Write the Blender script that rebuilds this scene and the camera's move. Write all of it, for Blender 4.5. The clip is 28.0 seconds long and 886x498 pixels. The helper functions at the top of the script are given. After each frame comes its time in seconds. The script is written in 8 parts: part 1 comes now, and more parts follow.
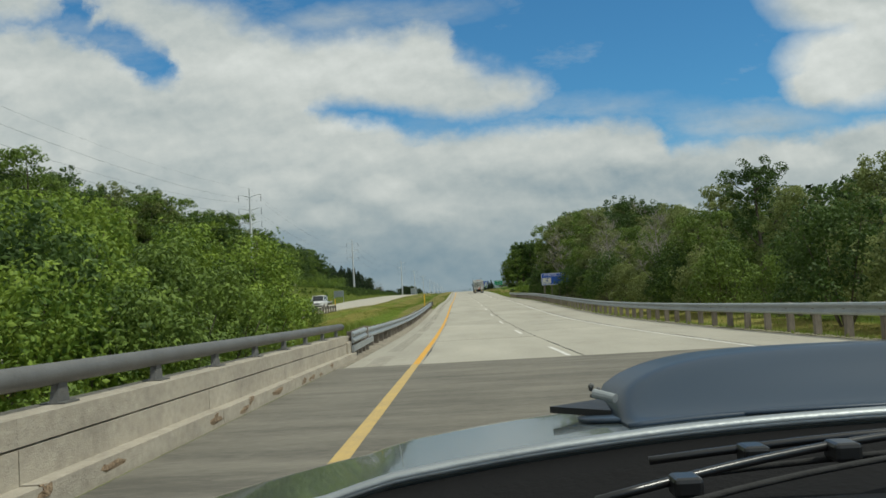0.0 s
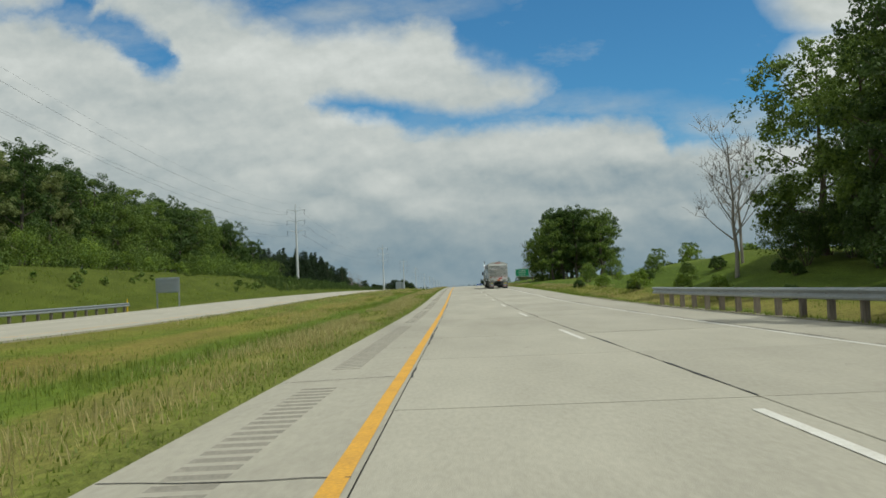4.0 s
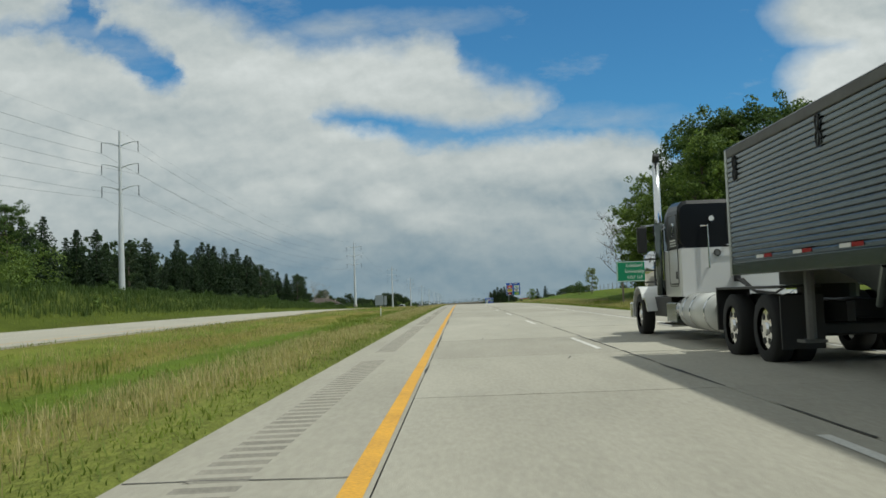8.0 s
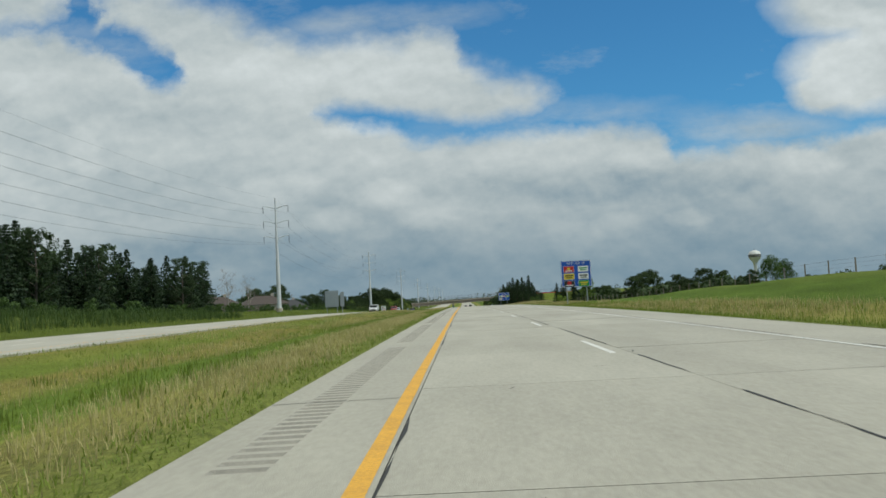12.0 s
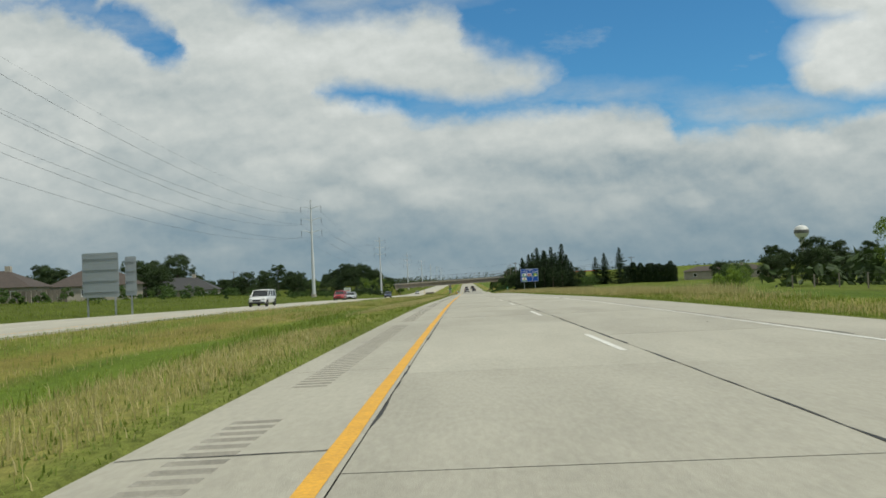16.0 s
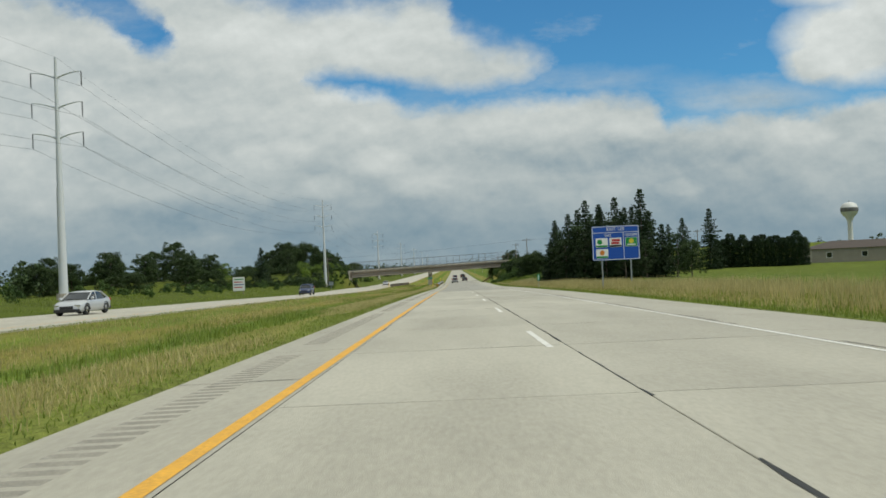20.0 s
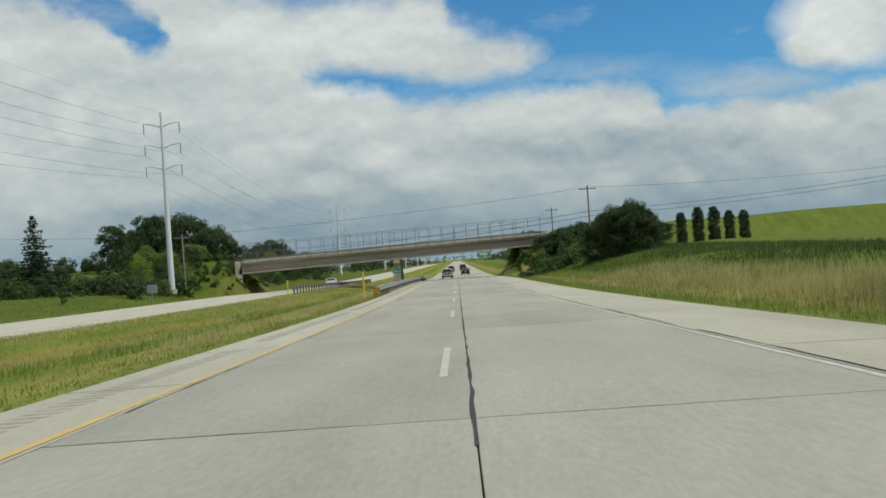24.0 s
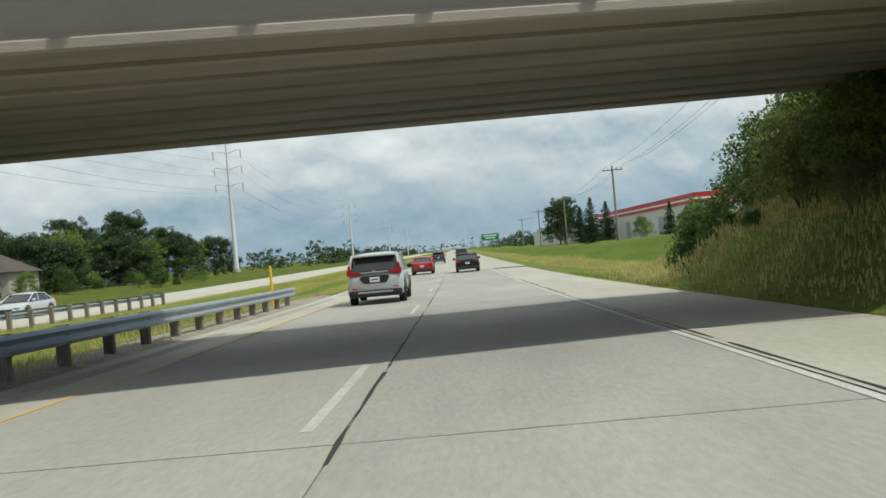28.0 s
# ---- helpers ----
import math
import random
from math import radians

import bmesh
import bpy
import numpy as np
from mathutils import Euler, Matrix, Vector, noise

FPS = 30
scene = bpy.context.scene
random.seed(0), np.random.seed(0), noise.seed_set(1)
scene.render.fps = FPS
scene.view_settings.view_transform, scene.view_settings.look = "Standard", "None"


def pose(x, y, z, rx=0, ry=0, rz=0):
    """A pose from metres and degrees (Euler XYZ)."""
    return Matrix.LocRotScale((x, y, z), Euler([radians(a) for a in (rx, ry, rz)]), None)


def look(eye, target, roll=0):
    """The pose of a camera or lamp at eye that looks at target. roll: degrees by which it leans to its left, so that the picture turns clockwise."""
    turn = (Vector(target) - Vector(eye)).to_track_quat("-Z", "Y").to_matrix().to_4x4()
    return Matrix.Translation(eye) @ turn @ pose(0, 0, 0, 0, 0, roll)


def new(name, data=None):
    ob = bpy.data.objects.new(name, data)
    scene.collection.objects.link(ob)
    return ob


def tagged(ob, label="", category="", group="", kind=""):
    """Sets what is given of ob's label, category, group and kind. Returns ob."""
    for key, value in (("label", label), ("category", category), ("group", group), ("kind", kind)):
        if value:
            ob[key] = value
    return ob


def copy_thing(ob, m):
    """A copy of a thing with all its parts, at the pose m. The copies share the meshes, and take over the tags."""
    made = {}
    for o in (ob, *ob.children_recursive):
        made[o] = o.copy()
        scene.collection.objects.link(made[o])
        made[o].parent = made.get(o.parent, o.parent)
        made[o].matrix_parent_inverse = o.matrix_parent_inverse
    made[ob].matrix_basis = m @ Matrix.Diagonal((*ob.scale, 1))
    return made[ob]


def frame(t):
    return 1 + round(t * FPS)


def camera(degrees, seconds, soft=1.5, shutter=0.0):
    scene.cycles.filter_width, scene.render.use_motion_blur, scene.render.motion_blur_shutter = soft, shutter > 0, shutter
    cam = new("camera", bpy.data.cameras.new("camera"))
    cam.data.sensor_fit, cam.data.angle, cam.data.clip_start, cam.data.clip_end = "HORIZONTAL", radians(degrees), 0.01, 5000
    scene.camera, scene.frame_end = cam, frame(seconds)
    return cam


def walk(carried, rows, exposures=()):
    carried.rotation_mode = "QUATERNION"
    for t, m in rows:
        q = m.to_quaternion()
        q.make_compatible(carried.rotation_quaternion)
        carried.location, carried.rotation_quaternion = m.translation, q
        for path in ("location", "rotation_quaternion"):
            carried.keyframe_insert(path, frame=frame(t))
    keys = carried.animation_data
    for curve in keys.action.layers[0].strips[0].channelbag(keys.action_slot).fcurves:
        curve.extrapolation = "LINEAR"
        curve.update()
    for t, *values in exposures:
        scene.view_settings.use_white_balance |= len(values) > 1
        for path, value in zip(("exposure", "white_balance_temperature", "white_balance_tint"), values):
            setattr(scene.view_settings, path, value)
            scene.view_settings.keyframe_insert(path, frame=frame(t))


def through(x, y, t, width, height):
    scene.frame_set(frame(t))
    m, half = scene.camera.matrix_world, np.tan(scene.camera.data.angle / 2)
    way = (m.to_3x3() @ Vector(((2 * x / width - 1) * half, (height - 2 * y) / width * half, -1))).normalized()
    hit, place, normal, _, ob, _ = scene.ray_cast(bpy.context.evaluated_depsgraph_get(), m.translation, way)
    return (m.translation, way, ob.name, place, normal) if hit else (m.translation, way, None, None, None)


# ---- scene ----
# The drive: seconds, x, y, z, yaw, pitch, roll.
PATH = [
    (0.0, 1.03, 10.00, 0.981, 1.048, 2.872, 3.158),
    (0.5, 0.95, 25.08, 0.710, 0.939, 1.999, 3.031),
    (1.0, 0.89, 40.17, 0.476, 0.975, 1.654, 2.812),
    (1.5, 0.85, 55.27, 0.326, 0.874, 1.425, 2.699),
    (2.0, 0.84, 70.36, 0.307, 0.869, 1.464, 2.597),
    (2.5, 0.84, 85.45, 0.417, 0.811, 1.492, 2.587),
    (3.0, 0.82, 100.50, 0.582, 0.878, 1.720, 2.535),
    (3.5, 0.81, 115.54, 0.724, 0.852, 2.030, 2.386),
    (4.0, 0.79, 130.57, 0.784, 0.924, 2.595, 2.292),
    (4.5, 0.77, 145.60, 0.796, 0.932, 2.983, 2.261),
    (6.5, 0.71, 205.74, 1.166, 0.914, 3.362, 1.994),
    (7.0, 0.69, 220.84, 1.378, 0.982, 3.342, 2.073),
    (7.5, 0.67, 235.98, 1.573, 1.035, 3.354, 2.120),
    (8.0, 0.69, 251.07, 1.727, 1.107, 3.474, 2.192),
    (8.5, 0.73, 266.08, 1.862, 1.076, 3.503, 2.439),
    (9.0, 0.77, 280.98, 1.982, 1.148, 3.347, 2.397),
    (9.5, 0.78, 295.90, 2.092, 1.156, 3.281, 2.365),
    (10.0, 0.76, 310.91, 2.195, 1.158, 3.268, 2.262),
    (10.5, 0.74, 326.01, 2.292, 1.185, 3.192, 2.226),
    (11.0, 0.73, 341.21, 2.376, 1.173, 3.156, 2.487),
    (11.5, 0.72, 356.47, 2.441, 1.244, 3.203, 2.631),
    (12.0, 0.72, 371.79, 2.483, 1.326, 3.170, 2.921),
    (12.5, 0.75, 387.14, 2.506, 1.402, 3.174, 2.910),
    (14.5, 0.98, 448.44, 2.401, 1.359, 2.156, 2.748),
    (15.0, 0.98, 463.55, 2.328, 1.470, 1.674, 2.637),
    (15.5, 0.94, 478.58, 2.247, 1.398, 1.880, 2.606),
    (16.0, 0.95, 493.56, 2.164, 1.377, 1.871, 2.475),
    (16.5, 1.00, 508.45, 2.078, 1.322, 1.984, 2.692),
    (17.0, 1.10, 523.29, 1.973, 1.266, 2.039, 2.688),
    (17.5, 1.24, 538.09, 1.836, 1.069, 1.902, 2.428),
    (18.0, 1.41, 552.90, 1.653, 0.967, 1.810, 2.577),
    (18.5, 1.59, 567.73, 1.429, 0.942, 1.537, 2.546),
    (19.0, 1.73, 582.60, 1.187, 0.905, 1.306, 2.633),
    (19.5, 1.83, 597.56, 0.948, 0.749, 1.139, 2.678),
    (20.0, 1.89, 612.59, 0.726, 0.738, 1.104, 2.564),
    (20.5, 2.04, 627.76, 0.506, 0.725, 1.443, 2.766),
    (21.0, 2.28, 643.04, 0.280, 0.601, 1.665, 2.796),
    (21.5, 2.52, 658.46, 0.037, 0.731, 1.773, 2.870),
    (22.0, 2.75, 673.98, -0.227, 0.836, 0.502, 3.171),
    (22.5, 2.96, 689.45, -0.506, 1.026, 0.469, 3.702),
    (24.5, 3.80, 751.37, -1.689, 0.875, 0.744, 4.178),
    (25.0, 3.96, 766.80, -1.978, 0.947, 0.593, 4.437),
    (25.5, 4.06, 782.29, -2.223, 0.884, 0.327, 4.545),
    (26.0, 4.15, 797.72, -2.400, 0.869, 0.276, 4.634),
    (26.5, 4.22, 813.15, -2.538, 0.856, 0.128, 4.803),
    (27.0, 4.31, 828.51, -2.673, 0.857, 0.184, 4.541),
    (27.5, 4.43, 843.82, -2.841, 0.867, 0.142, 4.833),
    (28.0, 4.58, 859.12, -3.057, 0.845, 0.039, 5.127),
]
cam = camera(53.05, 28.0, soft=1.6)
walk(cam, [(t, pose(x, y, z, 90 + pitch, roll, yaw)) for t, x, y, z, yaw, pitch, roll in PATH],
     exposures=[(0.0, -0.04, 6250, 2), (3.0, -0.06, 6250, 2), (8.0, -0.08, 6100, 2), (12.0, -0.08, 5950, 2), (16.0, 0.0, 6250, 3), (20.0, 0.0, 6200, 3), (26.0, 0.06, 6150, 3), (27.3, 0.1, 6150, 3), (28.0, 0.38, 6050, 4)])

# ---- world, sun ----
SUN_TO = Vector((0.57, -0.22, 1.0)).normalized()


def build_sky():
    world = bpy.data.worlds.new("sky")
    scene.world = world
    world.use_nodes = True
    nt = world.node_tree
    nt.nodes.clear()
    N, L = nt.nodes, nt.links

    def math_node(op, a, b=None, c=None, clamp=False):
        n = N.new("ShaderNodeMath")
        n.operation, n.use_clamp = op, clamp
        for k, val in enumerate((a, b, c)):
            if val is None:
                continue
            if isinstance(val, (int, float)):
                n.inputs[k].default_value = val
            else:
                L.new(val, n.inputs[k])
        return n.outputs[0]

    tc = N.new("ShaderNodeTexCoord")
    sep = N.new("ShaderNodeSeparateXYZ")
    L.new(tc.outputs["Generated"], sep.inputs[0])
    x, y, z = sep.outputs
    # plane of the view ahead: u to the right, w up
    ahead = math_node("MAXIMUM", math_node("ABSOLUTE", y), 0.12)
    u = math_node("DIVIDE", x, ahead)
    w = math_node("DIVIDE", z, ahead)

    def noise_tex(scale, detail, rough, stretch=(1, 1, 1), loc=(0, 0, 0)):
        comb = N.new("ShaderNodeCombineXYZ")
        L.new(u, comb.inputs[0])
        L.new(w, comb.inputs[1])
        mp = N.new("ShaderNodeMapping")
        mp.inputs["Scale"].default_value = stretch
        mp.inputs["Location"].default_value = loc
        L.new(comb.outputs[0], mp.inputs[0])
        n = N.new("ShaderNodeTexNoise")
        n.inputs["Scale"].default_value, n.inputs["Detail"].default_value, n.inputs["Roughness"].default_value = scale, detail, rough
        L.new(mp.outputs[0], n.inputs["Vector"])
        return n.outputs["Fac"]

    def rough_w(amount_big, amount_small):
        """Height over the horizon, made ragged as a cloud's edge is."""
        return math_node("MULTIPLY_ADD", wob1, amount_big, math_node("MULTIPLY_ADD", wob2, amount_small, w))

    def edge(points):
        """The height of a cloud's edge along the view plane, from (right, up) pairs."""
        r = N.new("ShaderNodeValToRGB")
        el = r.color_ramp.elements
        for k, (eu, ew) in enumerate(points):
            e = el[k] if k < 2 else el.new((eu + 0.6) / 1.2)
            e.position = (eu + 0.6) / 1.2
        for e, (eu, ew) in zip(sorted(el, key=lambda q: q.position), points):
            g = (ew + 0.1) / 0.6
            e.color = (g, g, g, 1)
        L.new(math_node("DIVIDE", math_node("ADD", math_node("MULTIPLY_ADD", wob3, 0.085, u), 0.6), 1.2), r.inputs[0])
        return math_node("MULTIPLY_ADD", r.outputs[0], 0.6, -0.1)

    def step(a, soft):
        """0 below -soft, 1 above soft, smooth between."""
        n = N.new("ShaderNodeMapRange")
        n.interpolation_type = "SMOOTHSTEP"
        L.new(a, n.inputs[0])
        n.inputs[1].default_value, n.inputs[2].default_value = -soft, soft
        return n.outputs[0]

    def blob(cu, cw, ru, rw, soft=1.0):
        """1 inside an ellipse of the view plane, falling to 0 outside."""
        du = math_node("MULTIPLY", math_node("SUBTRACT", math_node("MULTIPLY_ADD", wob3, 0.04, u), cu), 1 / ru)
        dw = math_node("MULTIPLY", math_node("SUBTRACT", rough_w(0.02, 0.02), cw), 1 / rw)
        r2 = math_node("ADD", math_node("MULTIPLY", du, du), math_node("MULTIPLY", dw, dw))
        return math_node("MULTIPLY", math_node("SUBTRACT", 1.0 + 0.5 * soft, r2), 1.0 / soft, clamp=True)

    wob1 = math_node("SUBTRACT", noise_tex(8, 4, 0.6, (1, 1.4, 1)), 0.5)
    wob2 = math_node("SUBTRACT", noise_tex(26, 7, 0.62, (1, 1.3, 1), (3.1, 7.7, 0)), 0.5)
    wob3 = math_node("SUBTRACT", noise_tex(14, 6, 0.6, (1, 1.2, 1), (6.6, 1.2, 0)), 0.5)
    ww = rough_w(0.05, 0.036)
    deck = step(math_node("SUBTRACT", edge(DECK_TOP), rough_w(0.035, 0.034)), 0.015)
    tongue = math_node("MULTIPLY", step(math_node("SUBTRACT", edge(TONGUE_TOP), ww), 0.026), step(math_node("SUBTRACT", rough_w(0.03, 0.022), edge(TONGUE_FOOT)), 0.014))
    bank = None
    for args in RIGHT_BANK:
        bank = blob(*args) if bank is None else math_node("MAXIMUM", bank, blob(*args))
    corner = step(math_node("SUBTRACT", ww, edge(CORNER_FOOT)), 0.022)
    cover = math_node("MAXIMUM", math_node("MAXIMUM", deck, tongue), math_node("MAXIMUM", bank, corner))
    # thin streaks in the clear part, and broken cloud overhead
    wisps = noise_tex(5, 9, 0.64, (1, 2.6, 1), (1.3, 0.2, 0))
    cover = math_node("MAXIMUM", cover, math_node("MULTIPLY", math_node("SUBTRACT", wisps, 0.56), 2.2, clamp=True))
    for args in PALE_VEILS:
        cover = math_node("MAXIMUM", cover, math_node("MULTIPLY", blob(*args), math_node("MULTIPLY", math_node("SUBTRACT", wisps, 0.34), 2.2, clamp=True)))
    overhead = N.new("ShaderNodeMapRange")
    L.new(w, overhead.inputs[0])
    overhead.inputs[1].default_value, overhead.inputs[2].default_value = 0.42, 0.75
    cover = math_node("MAXIMUM", cover, math_node("MULTIPLY", overhead.outputs[0], 0.8))
    gap = math_node("SUBTRACT", 1.0, cover, clamp=True)
    gap = math_node("MULTIPLY", gap, math_node("GREATER_THAN", w, -0.02))

    # cloud brightness: billows lit from above, darker and bluer towards the far rain
    def relief(scale, detail, stretch, loc, d):
        lower = noise_tex(scale, detail, 0.55, stretch, loc)
        upper = noise_tex(scale, detail, 0.55, stretch, (loc[0] + 0.35 * d, loc[1] + d * stretch[1], loc[2]))
        return math_node("SUBTRACT", lower, upper)
    bil = noise_tex(3.4, 8, 0.6, (1, 1.7, 1), (0.4, 0.9, 0))
    puff = relief(9.5, 7, (1, 1.45, 1), (5.4, 2.9, 0), 0.016)
    puff2 = relief(26, 6, (1, 1.3, 1), (2.2, 4.4, 0), 0.007)
    low = N.new("ShaderNodeMapRange")
    low.interpolation_type = "SMOOTHSTEP"
    L.new(math_node("MULTIPLY_ADD", wob1, 0.06, w), low.inputs[0])
    low.inputs[1].default_value, low.inputs[2].default_value = 0.0, 0.165
    shade = math_node("MULTIPLY_ADD", math_node("SUBTRACT", bil, 0.5), 0.62, CLOUD_LIGHT)
    shade = math_node("MULTIPLY_ADD", puff, 0.62, shade)
    shade = math_node("MULTIPLY_ADD", puff2, 0.3, shade)
    for args in BRIGHT_PUFFS:
        shade = math_node("MULTIPLY_ADD", blob(*args), 0.15, shade)
    for args in GREY_BELLIES:
        shade = math_node("MULTIPLY_ADD", blob(*args), -0.16, shade)
    shade = math_node("MULTIPLY", shade, math_node("MULTIPLY_ADD", low.outputs[0], 0.60, 0.40), clamp=True)
    ramp = N.new("ShaderNodeValToRGB")
    el = ramp.color_ramp.elements
    el[0].position, el[0].color = 0.0, (0.10, 0.155, 0.22, 1)
    el[1].position, el[1].color = 1.0, (0.765, 0.75, 0.72, 1)
    for p, c in ((0.22, (0.215, 0.29, 0.345, 1)), (0.5, (0.435, 0.465, 0.468, 1)), (0.75, (0.60, 0.602, 0.58, 1))):
        e = el.new(p)
        e.color = c
    L.new(shade, ramp.inputs[0])
    blue = N.new("ShaderNodeTexSky")
    blue.sky_type = "NISHITA"
    blue.sun_disc = False
    blue.sun_elevation = math.asin(SUN_TO.z)
    blue.sun_rotation = math.atan2(SUN_TO.x, SUN_TO.y)
    blue.ozone_density = 2.5
    blue.dust_density = 0.4
    tint = N.new("ShaderNodeMix")
    tint.data_type, tint.blend_type = "RGBA", "MULTIPLY"
    tint.inputs["Factor"].default_value = 1.0
    L.new(blue.outputs[0], tint.inputs["A"])
    tint.inputs["B"].default_value = (SKY_GAIN * 0.5, SKY_GAIN * 0.97, SKY_GAIN * 1.2, 1)
    mix = N.new("ShaderNodeMix")
    mix.data_type = "RGBA"
    L.new(gap, mix.inputs["Factor"])
    L.new(ramp.outputs[0], mix.inputs["A"])
    L.new(tint.outputs["Result"], mix.inputs["B"])
    bg = N.new("ShaderNodeBackground")
    L.new(mix.outputs["Result"], bg.inputs[0])
    bg.inputs[1].default_value = 1.0
    out = N.new("ShaderNodeOutputWorld")
    L.new(bg.outputs[0], out.inputs[0])


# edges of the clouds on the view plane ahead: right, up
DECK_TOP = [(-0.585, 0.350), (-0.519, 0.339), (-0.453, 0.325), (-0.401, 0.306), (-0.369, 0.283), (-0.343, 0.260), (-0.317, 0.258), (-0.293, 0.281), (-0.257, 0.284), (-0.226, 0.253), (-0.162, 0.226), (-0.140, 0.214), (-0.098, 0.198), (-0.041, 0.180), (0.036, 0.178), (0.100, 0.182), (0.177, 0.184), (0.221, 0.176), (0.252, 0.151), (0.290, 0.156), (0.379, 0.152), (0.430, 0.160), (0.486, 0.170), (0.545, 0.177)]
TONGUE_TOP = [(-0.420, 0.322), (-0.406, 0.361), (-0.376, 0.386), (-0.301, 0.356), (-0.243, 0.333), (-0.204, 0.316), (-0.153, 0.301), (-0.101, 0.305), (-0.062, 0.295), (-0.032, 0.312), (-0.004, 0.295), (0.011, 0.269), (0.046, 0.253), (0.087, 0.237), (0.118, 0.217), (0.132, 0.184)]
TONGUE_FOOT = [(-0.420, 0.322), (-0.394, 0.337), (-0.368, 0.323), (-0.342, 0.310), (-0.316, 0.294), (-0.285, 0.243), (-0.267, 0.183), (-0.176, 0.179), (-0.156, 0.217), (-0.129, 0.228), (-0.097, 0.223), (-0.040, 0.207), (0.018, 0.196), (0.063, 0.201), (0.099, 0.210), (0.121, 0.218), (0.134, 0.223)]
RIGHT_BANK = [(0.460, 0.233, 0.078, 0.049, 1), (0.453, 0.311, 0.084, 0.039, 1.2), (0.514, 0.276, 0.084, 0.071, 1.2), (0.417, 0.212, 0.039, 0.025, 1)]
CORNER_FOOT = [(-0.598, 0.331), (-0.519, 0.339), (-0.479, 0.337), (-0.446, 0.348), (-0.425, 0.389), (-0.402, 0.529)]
# ellipses there: centre right, centre up, half width, half height, softness
PALE_VEILS = [(-0.408, 0.298, 0.078, 0.026, 2), (-0.074, 0.321, 0.104, 0.017, 2), (0.126, 0.187, 0.143, 0.026, 2), (0.304, 0.173, 0.117, 0.019, 2)]
BRIGHT_PUFFS = [(-0.424, 0.189, 0.0195, 0.0221, 1.6),
        (-0.082, 0.120, 0.0325, 0.013, 1.5),
        (-0.141, 0.095, 0.02925, 0.0117, 1.5),
        (-0.038, 0.090, 0.02925, 0.0117, 1.5),
        (0.177, 0.071, 0.0234, 0.013, 1.5),
        (0.257, 0.075, 0.026, 0.00975, 1.5),
        (0.396, 0.133, 0.0325, 0.013, 1.5),
        (-0.092, 0.197, 0.052, 0.0091, 1.6),
        (-0.154, 0.269, 0.169, 0.0325, 1.6),
        (0.436, 0.247, 0.0585, 0.052, 1.6),
        (-0.197, 0.135, 0.039, 0.0156, 1.6)]
GREY_BELLIES = [(-0.072, 0.052, 0.143, 0.02925, 1.6),
        (-0.359, 0.142, 0.091, 0.02925, 1.6),
        (0.091, 0.121, 0.117, 0.0195, 1.6),
        (0.218, 0.115, 0.0975, 0.01625, 1.6),
        (-0.309, 0.069, 0.104, 0.0195, 1.6)]
CLOUD_LIGHT = 0.69
SKY_GAIN = 0.085
build_sky()

sun = new("sun", bpy.data.lights.new("sun", "SUN"))
sun.data.energy, sun.data.angle, sun.data.color = 2.95, radians(1.6), (1.0, 0.94, 0.83)
sun.matrix_world = look((0, 0, 100), tuple(Vector((0, 0, 100)) - SUN_TO))

